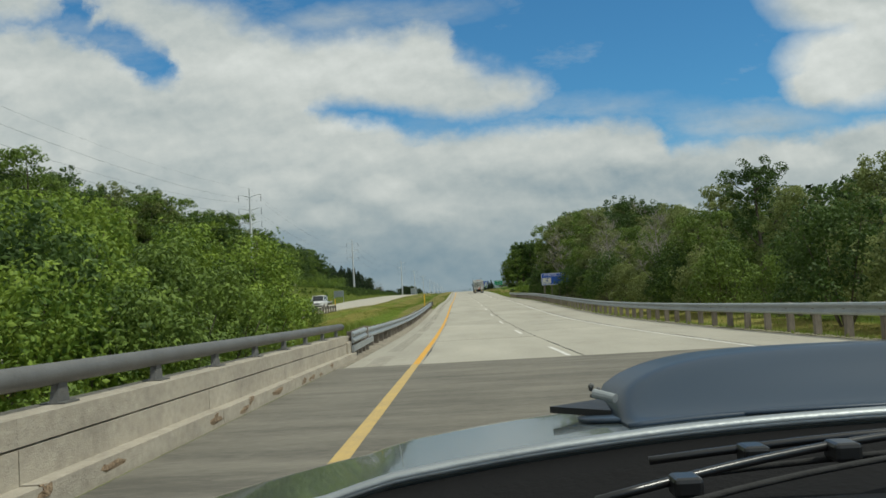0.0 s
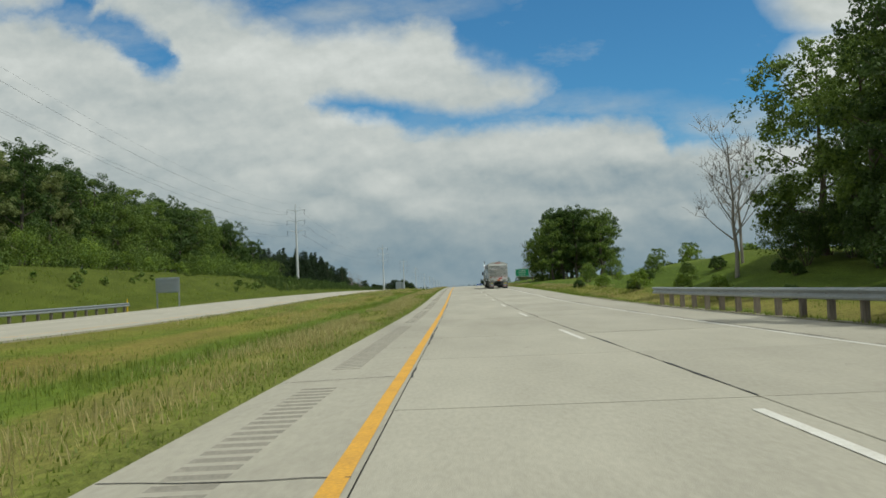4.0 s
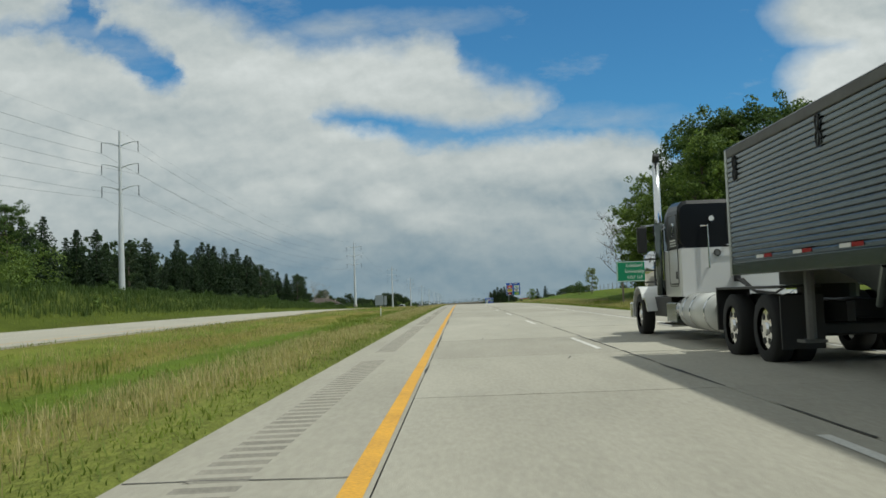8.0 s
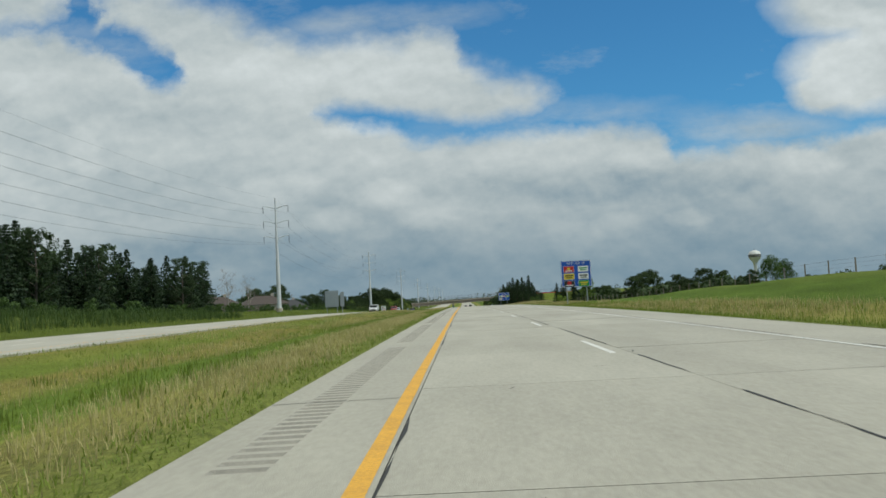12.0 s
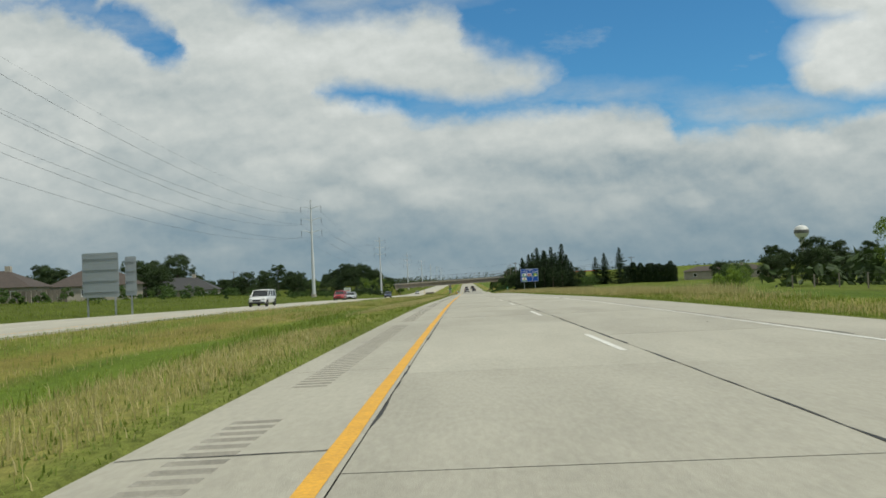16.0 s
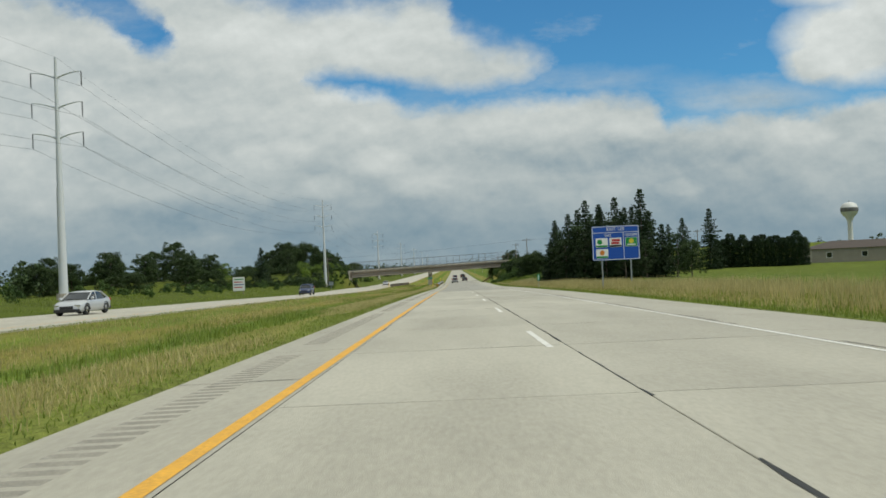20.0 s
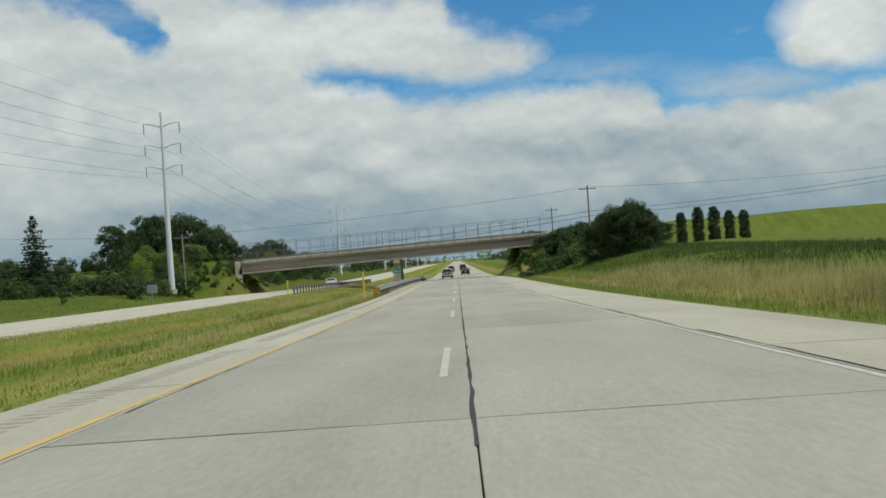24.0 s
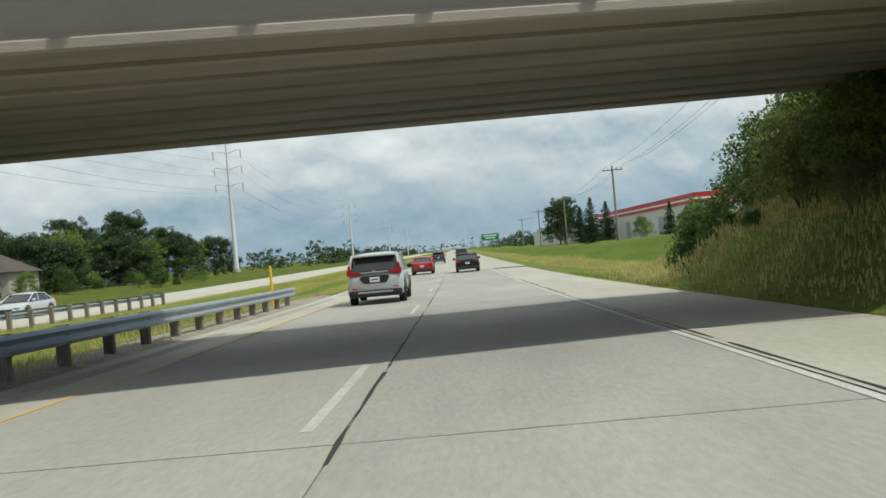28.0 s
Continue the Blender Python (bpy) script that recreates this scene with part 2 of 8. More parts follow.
# ---- materials ----
def mat(name, base, rough=0.7, metal=0.0, dark=None, scale=3.0, spread=0.35, fine=40.0, fine_amount=0.25, bump=0.15, bump_scale=60.0, stretch=(1, 1, 1),
        vary=0.0, transmit=0.0, coat=0.0, island=False, emit=0.0, spec=0.5):
    """Base colour broken up by stains (scale) and grain (fine), with bump. vary: spread of brightness from object to object."""
    m = bpy.data.materials.new(name)
    m.use_nodes = True
    nt = m.node_tree
    N, L = nt.nodes, nt.links
    b = N["Principled BSDF"]
    b.inputs["Roughness"].default_value, b.inputs["Metallic"].default_value = rough, metal
    b.inputs["Specular IOR Level"].default_value = spec
    b.inputs["Coat Weight"].default_value = coat
    b.inputs["Transmission Weight"].default_value = transmit
    dark = dark or tuple(c * 0.6 for c in base)
    geo = N.new("ShaderNodeNewGeometry")
    mp = N.new("ShaderNodeMapping")
    mp.inputs["Scale"].default_value = stretch
    L.new(geo.outputs["Position"], mp.inputs[0])

    def tex(s, d):
        n = N.new("ShaderNodeTexNoise")
        n.inputs["Scale"].default_value, n.inputs["Detail"].default_value = s, d
        n.inputs["Roughness"].default_value = 0.6
        L.new(mp.outputs[0], n.inputs["Vector"])
        return n.outputs["Fac"]

    def ma(op, a, k, c=0.0):
        n = N.new("ShaderNodeMath")
        n.operation = op
        L.new(a, n.inputs[0])
        for i, v in ((1, k), (2, c)):
            if isinstance(v, (int, float)):
                n.inputs[i].default_value = v
            else:
                L.new(v, n.inputs[i])
        return n.outputs[0]

    big, small = tex(1.0 / scale, 5), tex(fine, 4)
    fac = ma("MULTIPLY_ADD", ma("SUBTRACT", big, 0.5), spread * 4, 0.5)
    fac = ma("MULTIPLY_ADD", ma("SUBTRACT", small, 0.5), fine_amount * 3, fac)
    if vary:
        src = geo.outputs["Random Per Island"] if island else N.new("ShaderNodeObjectInfo").outputs["Random"]
        fac = ma("MULTIPLY_ADD", ma("SUBTRACT", src, 0.5), vary, fac)
    ramp = N.new("ShaderNodeMix")
    ramp.data_type = "RGBA"
    ramp.clamp_factor = True
    L.new(fac, ramp.inputs["Factor"])
    ramp.inputs["A"].default_value = (*dark, 1)
    ramp.inputs["B"].default_value = (*base, 1)
    L.new(ramp.outputs["Result"], b.inputs["Base Color"])
    if bump:
        bp = N.new("ShaderNodeBump")
        bp.inputs["Strength"].default_value, bp.inputs["Distance"].default_value = bump, 0.02
        L.new(tex(bump_scale, 4), bp.inputs["Height"])
        L.new(bp.outputs[0], b.inputs["Normal"])
    if emit:
        L.new(ramp.outputs["Result"], b.inputs["Emission Color"])
        b.inputs["Emission Strength"].default_value = emit
    return m


def leaf_mat(name, base, dark, through=0.35, vary=0.6):
    m = mat(name, base, 0.55, dark=dark, scale=1.7, spread=0.55, fine=3.0, fine_amount=0.2, bump=0, vary=vary, island=True, spec=0.25)
    nt = m.node_tree
    b = nt.nodes["Principled BSDF"]
    col = b.inputs["Base Color"].links[0].from_socket
    tr = nt.nodes.new("ShaderNodeBsdfTranslucent")
    nt.links.new(col, tr.inputs[0])
    mx = nt.nodes.new("ShaderNodeMixShader")
    mx.inputs[0].default_value = through
    nt.links.new(b.outputs[0], mx.inputs[1])
    nt.links.new(tr.outputs[0], mx.inputs[2])
    nt.links.new(mx.outputs[0], nt.nodes["Material Output"].inputs[0])
    return m


# distance from the pavement edge and the colour of the sward there: mown strip, dry seeding grass, lush ditch
SWARD = [(0.0, (0.144, 0.166, 0.044)), (0.45, (0.152, 0.173, 0.044)), (0.9, (0.206, 0.199, 0.063)), (2.5, (0.204, 0.199, 0.058)), (3.2, (0.125, 0.176, 0.028)), (5.6, (0.107, 0.157, 0.025)),
         (6.8, (0.189, 0.183, 0.049)), (8.6, (0.201, 0.176, 0.053)), (9.8, (0.131, 0.170, 0.031)), (12.3, (0.201, 0.188, 0.053)), (15.0, (0.164, 0.176, 0.040)), (25.0, (0.128, 0.127, 0.034)), (28.0, (0.083, 0.108, 0.020)), (32.0, (0.086, 0.108, 0.023))]


# the same for the outer side: mown green, a dry seeding band, then lush green
SWARD_OUTER = [(0.0, (0.136, 0.160, 0.041)), (1.9, (0.125, 0.160, 0.038)), (2.7, (0.206, 0.192, 0.061)), (4.6, (0.201, 0.190, 0.059)), (5.6, (0.098, 0.144, 0.028)), (9.0, (0.090, 0.133, 0.025)), (14.0, (0.121, 0.149, 0.033)), (22.0, (0.101, 0.139, 0.028)), (32.0, (0.111, 0.139, 0.030))]


def ground_mat():
    """Rough grass: bands of green and straw along the road, broken by patches, grain and relief."""
    m = mat("grass_ground", (0.5, 0.5, 0.5), 0.95, dark=(0.2, 0.2, 0.2), bump=1.0, bump_scale=14.0, stretch=(1.0, 0.35, 1.0), spec=0.05)
    nt = m.node_tree
    N, L = nt.nodes, nt.links
    b = N["Principled BSDF"]
    b.inputs["Normal"].links[0].from_node.inputs["Distance"].default_value = 0.09
    geo = N.new("ShaderNodeNewGeometry")

    def tex(stretch, scale, detail, rough=0.65):
        mp = N.new("ShaderNodeMapping")
        mp.inputs["Scale"].default_value = stretch
        L.new(geo.outputs["Position"], mp.inputs[0])
        n = N.new("ShaderNodeTexNoise")
        n.inputs["Scale"].default_value, n.inputs["Detail"].default_value, n.inputs["Roughness"].default_value = scale, detail, rough
        L.new(mp.outputs[0], n.inputs["Vector"])
        return n.outputs["Fac"]

    def ma(op, a, k, c=0.0, clamp=False):
        n = N.new("ShaderNodeMath")
        n.operation, n.use_clamp = op, clamp
        for i, v in enumerate((a, k, c)):
            if isinstance(v, (int, float)):
                n.inputs[i].default_value = v
            else:
                L.new(v, n.inputs[i])
        return n.outputs[0]

    sep = N.new("ShaderNodeSeparateXYZ")
    L.new(geo.outputs["Position"], sep.inputs[0])
    x = sep.outputs[0]
    d = ma("MAXIMUM", ma("SUBTRACT", -1.65, x), ma("SUBTRACT", x, 10.15))
    wob = ma("SUBTRACT", tex((0.35, 0.05, 0.3), 1.0, 8), 0.5)
    near = ma("MULTIPLY", d, 0.9, 0.0, True)
    d = ma("MULTIPLY_ADD", ma("MULTIPLY", wob, 5.5), near, d)
    def bands(rows):
        ramp = N.new("ShaderNodeValToRGB")
        el = ramp.color_ramp.elements
        el[0].position, el[0].color = 0.0, (*rows[0][1], 1)
        el[1].position, el[1].color = 1.0, (*rows[-1][1], 1)
        for p, c in rows[1:-1]:
            e = el.new(p / 32.0)
            e.color = (*c, 1)
        L.new(ma("DIVIDE", d, 32.0), ramp.inputs[0])
        return ramp.outputs[0]

    sides = N.new("ShaderNodeMix")
    sides.data_type = "RGBA"
    L.new(ma("GREATER_THAN", x, 4.0), sides.inputs["Factor"])
    L.new(bands(SWARD), sides.inputs["A"])
    L.new(bands(SWARD_OUTER), sides.inputs["B"])
    grain = ma("MULTIPLY_ADD", ma("SUBTRACT", tex((1.0, 0.55, 1.0), 9.0, 8, 0.75), 0.5), 2.4, 0.98)
    grain = ma("MULTIPLY_ADD", ma("SUBTRACT", tex((0.5, 0.12, 0.5), 1.2, 6), 0.5), 1.1, grain)
    mx = N.new("ShaderNodeMix")
    mx.data_type, mx.blend_type = "RGBA", "MULTIPLY"
    mx.inputs["Factor"].default_value = 1.0
    comb = N.new("ShaderNodeCombineColor")
    for k in range(3):
        L.new(ma("MAXIMUM", ma("MULTIPLY_ADD", grain, (1.0, 0.96, 0.8)[k], (0.0, 0.03, 0.1)[k]), 0.25), comb.inputs[k])
    L.new(sides.outputs["Result"], mx.inputs["A"])
    L.new(comb.outputs[0], mx.inputs["B"])
    L.new(mx.outputs["Result"], b.inputs["Base Color"])
    return m


M = {
    "ground": ground_mat(),
    "concrete": mat("pale_concrete_paving", (0.435, 0.41, 0.34), 0.85, dark=(0.28, 0.262, 0.215), scale=1.6, spread=0.35, fine=22, fine_amount=0.35, bump=0.25, bump_scale=120, stretch=(1, 0.25, 1), vary=0.35),
    # greyer worn slabs past 705; the cloud-dimmed light there is also in this colour
    "concrete_worn_dim": mat("worn_dimmed_concrete_paving", (0.345, 0.33, 0.285), 0.85, dark=(0.225, 0.215, 0.185), scale=1.6, spread=0.35, fine=22, fine_amount=0.4, bump=0.25, bump_scale=120, stretch=(1, 0.25, 1), vary=0.3),
    "white_worn": mat("worn_off_white_road_paint", (0.50, 0.49, 0.45), 0.8, dark=(0.33, 0.32, 0.28), scale=0.3, spread=0.4, fine=30, fine_amount=0.8),
    "shoulder": mat("shoulder_concrete", (0.43, 0.405, 0.335), 0.88, dark=(0.26, 0.243, 0.2), scale=2.0, spread=0.3, fine=15, fine_amount=0.3, bump=0.3, bump_scale=100, stretch=(1, 0.3, 1)),
    "groove": mat("darker_milled_groove", (0.31, 0.29, 0.245), 0.95, dark=(0.20, 0.187, 0.16), scale=0.4, spread=0.4, fine=30, fine_amount=0.5),
    "joint": mat("joint_sealant", (0.035, 0.033, 0.03), 0.7, bump=0.1),
    "deck": mat("bridge_deck_asphalt", (0.20, 0.185, 0.15), 0.92, dark=(0.095, 0.088, 0.072), scale=0.9, spread=0.6, fine=18, fine_amount=0.5, stretch=(0.35, 1.3, 1), bump=0.3),
    "yellow": mat("yellow_road_paint", (0.80, 0.42, 0.03), 0.7, dark=(0.45, 0.24, 0.04), scale=0.5, spread=0.25, fine=30, fine_amount=0.5),
    "yellow_worn": mat("faded_yellow_road_paint", (0.56, 0.39, 0.12), 0.8, dark=(0.36, 0.27, 0.13), scale=0.5, spread=0.35, fine=30, fine_amount=0.6),
    "white": mat("white_road_paint", (0.75, 0.74, 0.70), 0.7, dark=(0.5, 0.48, 0.43), scale=0.5, spread=0.3, fine=30, fine_amount=0.5),
    "gravel": mat("roadside_gravel", (0.36, 0.32, 0.25), 0.95, dark=(0.14, 0.12, 0.09), scale=0.4, spread=0.4, fine=30, fine_amount=0.9, bump=1.0, bump_scale=45),
    "old_concrete": mat("weathered_concrete", (0.47, 0.425, 0.345), 0.9, dark=(0.27, 0.24, 0.195), scale=0.7, spread=0.4, fine=14, fine_amount=0.4, bump=0.4, bump_scale=60, stretch=(1, 0.6, 1)),
    "girder": mat("stained_girder_concrete", (0.40, 0.345, 0.285), 0.92, dark=(0.23, 0.195, 0.155), scale=1.4, spread=0.4, fine=10, fine_amount=0.12, bump=0.4, bump_scale=40, stretch=(0.15, 1, 1)),
    "rust_stain": mat("spalled_concrete", (0.33, 0.24, 0.15), 0.95, dark=(0.16, 0.11, 0.07), scale=0.2, spread=0.5, fine=20, fine_amount=0.7, bump=0.9, bump_scale=40),
    "galv": mat("galvanised_steel", (0.42, 0.45, 0.46), 0.5, 0.55, dark=(0.28, 0.30, 0.31), scale=0.6, spread=0.35, fine=12, fine_amount=0.3, bump=0.1),
    "galv_dark": mat("weathered_steel_tube", (0.17, 0.17, 0.165), 0.6, 0.3, dark=(0.10, 0.098, 0.092), scale=0.5, spread=0.4),
    "timber": mat("grey_timber_post", (0.27, 0.235, 0.19), 0.9, dark=(0.12, 0.10, 0.08), scale=0.3, spread=0.4, fine=25, fine_amount=0.5, bump=0.5, stretch=(1, 1, 0.15), vary=0.4),
    "pylon": mat("galvanised_pylon", (0.60, 0.62, 0.63), 0.7, 0.0, dark=(0.46, 0.48, 0.5), scale=3, spread=0.3),
    "wire": mat("power_cable", (0.05, 0.05, 0.05), 0.6, bump=0),
    "insulator": mat("insulator", (0.13, 0.13, 0.14), 0.4, bump=0),
    "sign_blue": mat("blue_sign_sheet", (0.012, 0.085, 0.45), 0.45, scale=1.5, spread=0.15, fine_amount=0.05, bump=0.02, dark=(0.01, 0.065, 0.36)),
    "sign_green": mat("green_sign_sheet", (0.01, 0.24, 0.11), 0.45, scale=1.5, spread=0.15, fine_amount=0.05, bump=0.02, dark=(0.008, 0.19, 0.085)),
    "sign_white": mat("white_sign_sheet", (0.8, 0.8, 0.78), 0.5, scale=1.0, spread=0.1, fine_amount=0.05, bump=0.0, dark=(0.7, 0.7, 0.68)),
    "sign_back": mat("bare_aluminium_sign_back", (0.36, 0.40, 0.42), 0.5, 0.3, dark=(0.28, 0.31, 0.33), scale=1.0, spread=0.2),
    "bark": mat("bark", (0.16, 0.13, 0.10), 0.95, dark=(0.06, 0.05, 0.04), scale=0.4, spread=0.4, fine=14, fine_amount=0.5, bump=0.8, bump_scale=20, stretch=(1, 1, 0.25)),
    "bark_grey": mat("bare_grey_wood", (0.36, 0.33, 0.29), 0.95, dark=(0.18, 0.16, 0.14), scale=0.5, spread=0.4, fine=14, bump=0.5, stretch=(1, 1, 0.25)),
    "leaf": leaf_mat("broad_leaves", (0.215, 0.30, 0.055), (0.05, 0.09, 0.018), 0.3),
    "leaf_light": leaf_mat("light_leaves", (0.31, 0.41, 0.06), (0.075, 0.14, 0.022), 0.34),
    "leaf_dark": leaf_mat("dark_leaves", (0.105, 0.168, 0.037), (0.032, 0.062, 0.016), 0.32),
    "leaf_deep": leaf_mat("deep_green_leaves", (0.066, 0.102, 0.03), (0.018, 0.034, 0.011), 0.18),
    "leaf_olive": leaf_mat("olive_leaves", (0.30, 0.34, 0.12), (0.12, 0.155, 0.052), 0.48),
    "needle": leaf_mat("spruce_needles", (0.038, 0.068, 0.022), (0.010, 0.022, 0.009), 0.15),
    "needle_soft": leaf_mat("pine_needles", (0.055, 0.09, 0.028), (0.018, 0.034, 0.012), 0.2),
    "blade": leaf_mat("grass_blades", (0.265, 0.325, 0.055), (0.125, 0.17, 0.03), 0.45),
    "reed": leaf_mat("reed_leaves", (0.10, 0.15, 0.035), (0.045, 0.075, 0.018), 0.35),
    "straw": leaf_mat("straw_stalks", (0.58, 0.50, 0.24), (0.31, 0.275, 0.11), 0.45),
    "tyre": mat("tyre_rubber", (0.022, 0.022, 0.022), 0.85, bump=0.2),
    "chrome": mat("polished_chrome", (0.75, 0.76, 0.77), 0.12, 1.0, dark=(0.6, 0.6, 0.6), bump=0),
    # dark reflections and shade on the trailer side are put into this base colour
    "alu_shaded": mat("polished_aluminium_dark_reflection", (0.165, 0.19, 0.185), 0.22, 1.0, dark=(0.09, 0.105, 0.10), scale=0.8, spread=0.35, fine=10, fine_amount=0.25, bump=0.05, stretch=(1, 0.2, 1)),
    # brighter copy of the aluminium for the sunlit rear and corner posts
    "alu_sunlit": mat("sunlit_aluminium_sheet", (0.62, 0.63, 0.62), 0.35, 0.6, dark=(0.45, 0.46, 0.45), scale=0.6, spread=0.3, fine=10, fine_amount=0.2, bump=0.05),
    "flap": mat("grey_rubber_flap", (0.20, 0.20, 0.19), 0.7, dark=(0.12, 0.12, 0.115), scale=0.4, spread=0.4, bump=0.1),
    "black": mat("black_plastic", (0.02, 0.02, 0.021), 0.5, bump=0.1),
    "glass": mat("dark_car_glass", (0.018, 0.022, 0.024), 0.06, spread=0.05, bump=0, spec=0.8),
    "red_lamp": mat("red_tail_lamp", (0.42, 0.012, 0.012), 0.2, bump=0, spread=0.1),
    "orange": mat("orange_placard", (0.62, 0.16, 0.025), 0.5, bump=0),
    "amber": mat("yellow_marker", (0.80, 0.50, 0.02), 0.5, dark=(0.65, 0.38, 0.02), bump=0),
}


def paint(name, c, metal=0.2, dirt=0.15):
    return mat(name, c, 0.28, metal, dark=tuple(k * 0.78 for k in c), scale=0.8, spread=dirt, fine=60, fine_amount=0.05, bump=0.0, coat=0.7)


M["car_red"] = paint("red_car_paint", (0.40, 0.012, 0.02))
M["car_silver"] = paint("silver_car_paint", (0.50, 0.51, 0.525), 0.1)
M["car_black"] = mat("black_car_paint", (0.010, 0.011, 0.013), 0.32, 0.0, scale=0.8, spread=0.1, bump=0, coat=0.1, spec=0.35)
M["car_blue"] = paint("dark_blue_car_paint", (0.018, 0.035, 0.11))
M["car_white"] = paint("white_car_paint", (0.72, 0.72, 0.71), 0.0)
M["car_grey"] = paint("grey_green_car_paint", (0.075, 0.095, 0.10), 0.5)


# ---- mesh helpers ----
def part(name, bm, material, parent=None, label="", smooth=False):
    """Link a bmesh as one mesh object, under a thing or a part."""
    me = bpy.data.meshes.new(name)
    bm.to_mesh(me)
    bm.free()
    return link(name, me, material, parent, label, smooth)


def link(name, me, material, parent=None, label="", smooth=False):
    if material is not None and not me.materials:
        me.materials.append(M[material] if isinstance(material, str) else material)
    if smooth:
        me.polygons.foreach_set("use_smooth", [True] * len(me.polygons))
    ob = new(name, me)
    if parent is not None:
        ob.parent = parent
    if label:
        tagged(ob, label)
    return ob


def raw(name, verts, faces, material, parent=None, label="", smooth=False):
    me = bpy.data.meshes.new(name)
    me.from_pydata([tuple(map(float, v)) for v in verts] if not isinstance(verts, np.ndarray) else verts.tolist(), [], faces if not isinstance(faces, np.ndarray) else faces.tolist())
    me.update()
    return link(name, me, material, parent, label, smooth)


def thing(name, label, category, at=(0, 0, 0), turn=0.0, group="", kind="", tilt=0.0):
    e = new(name)
    e.empty_display_size = 0.3
    e.matrix_world = pose(*at, tilt, 0, turn)
    return tagged(e, label, category, group, kind)


def box(bm, x0, x1, y0, y1, z0, z1, bevel=0.0):
    vs = bmesh.ops.create_cube(bm, size=1.0)["verts"]
    m = Matrix.Translation(((x0 + x1) / 2, (y0 + y1) / 2, (z0 + z1) / 2)) @ Matrix.Diagonal((x1 - x0, y1 - y0, z1 - z0, 1))
    bmesh.ops.transform(bm, matrix=m, verts=vs)
    if bevel:
        es = list({e for v in vs for e in v.link_edges})
        bmesh.ops.bevel(bm, geom=es, offset=bevel, segments=2, affect="EDGES", profile=0.5)
    return vs


def boxed(name, dims, material, parent, label="", bevel=0.0):
    bm = bmesh.new()
    box(bm, *dims, bevel)
    return part(name, bm, material, parent, label)


def tube(bm, a, b, r0, r1=None, n=10, caps=True):
    """A tapered tube from a to b."""
    a, b = Vector(a), Vector(b)
    d = b - a
    q = d.to_track_quat("Z", "Y").to_matrix().to_4x4()
    m = Matrix.Translation((a + b) / 2) @ q
    bmesh.ops.create_cone(bm, cap_ends=caps, segments=n, radius1=r0, radius2=r0 if r1 is None else r1, depth=d.length, matrix=m)


def pipe(bm, pts, r, n=8):
    """One bent tube through the points."""
    pts = [Vector(p) for p in pts]
    rings = []
    side = None
    for k, p in enumerate(pts):
        d = ((pts[min(k + 1, len(pts) - 1)] - p).normalized() + (p - pts[max(k - 1, 0)]).normalized()).normalized()
        if side is None:
            side = d.orthogonal().normalized()
        side = (side - d * side.dot(d)).normalized()
        up = d.cross(side)
        rings.append([bm.verts.new(p + (side * math.cos(6.2832 * i / n) + up * math.sin(6.2832 * i / n)) * r) for i in range(n)])
    for a, b in zip(rings, rings[1:]):
        for i in range(n):
            bm.faces.new((a[i], a[(i + 1) % n], b[(i + 1) % n], b[i]))
    bm.faces.new(rings[0][::-1])
    bm.faces.new(rings[-1])


def prism(bm, outline, axis_from, axis_to, axis="x"):
    """A closed outline of (a, b) pairs drawn out along an axis: x: (y, z), y: (x, z), z: (x, y)."""
    def at(a, b, c):
        return {"x": (c, a, b), "y": (a, c, b), "z": (a, b, c)}[axis]
    v0 = [bm.verts.new(at(a, b, axis_from)) for a, b in outline]
    v1 = [bm.verts.new(at(a, b, axis_to)) for a, b in outline]
    n = len(outline)
    for i in range(n):
        bm.faces.new((v0[i], v0[(i + 1) % n], v1[(i + 1) % n], v1[i]))
    bm.faces.new(v0[::-1])
    bm.faces.new(v1)
    bmesh.ops.recalc_face_normals(bm, faces=bm.faces[:])


def letters(name, text, size, material, parent, at, turn=(90, 0, 0), align="CENTER", thick=0.004, squeeze=1.0):
    """Raised lettering as a mesh of its own."""
    cu = bpy.data.curves.new(name, "FONT")
    cu.body, cu.size, cu.align_x, cu.align_y, cu.extrude, cu.resolution_u = text, size, align, "CENTER", thick, 2
    tmp = bpy.data.objects.new(name, cu)
    me = bpy.data.meshes.new_from_object(tmp)
    bpy.data.objects.remove(tmp)
    me.transform(Matrix.Diagonal((squeeze, 1, 1, 1)))
    ob = link(name, me, material, parent)
    ob.matrix_local = pose(*at, *turn)
    return ob

# ---- the lie of the land ----
PROFILE = np.array([1.2, 0., -0.86, -0.41, -0.28, 0.46, 0.96, 1.29, 1.33, 1.08, 0.66, -0.25, -1.15, -2.23, -3.35, -3.95, -4.77, -5.05, -5.36])


def zroad(y):
    """Height of the carriageway along its line."""
    y = np.clip(np.asarray(y, dtype=float), -59.9, 960.0)
    k = (y + 60) / 60
    i = np.clip(np.floor(k).astype(int), 1, len(PROFILE) - 3)
    u = k - i
    p0, p1, p2, p3 = PROFILE[i - 1], PROFILE[i], PROFILE[i + 1], PROFILE[i + 2]
    return p1 + 0.5 * u * (p2 - p0 + u * (2 * p0 - 5 * p1 + 4 * p2 - p3 + u * (3 * (p1 - p2) + p3 - p0)))


BRIDGE_Y = (868.0, 876.2)     # faces of the overpass where it crosses the yellow line
BANK_L = ((-60, 110, 187, 357, 470, 529, 640, 690, 780, 847, 1000, 1400), (2.0, 3.6, 4.6, 2.9, 1.2, 0.95, 1.6, 1.0, 1.2, 1.3, 0.8, 0.0))
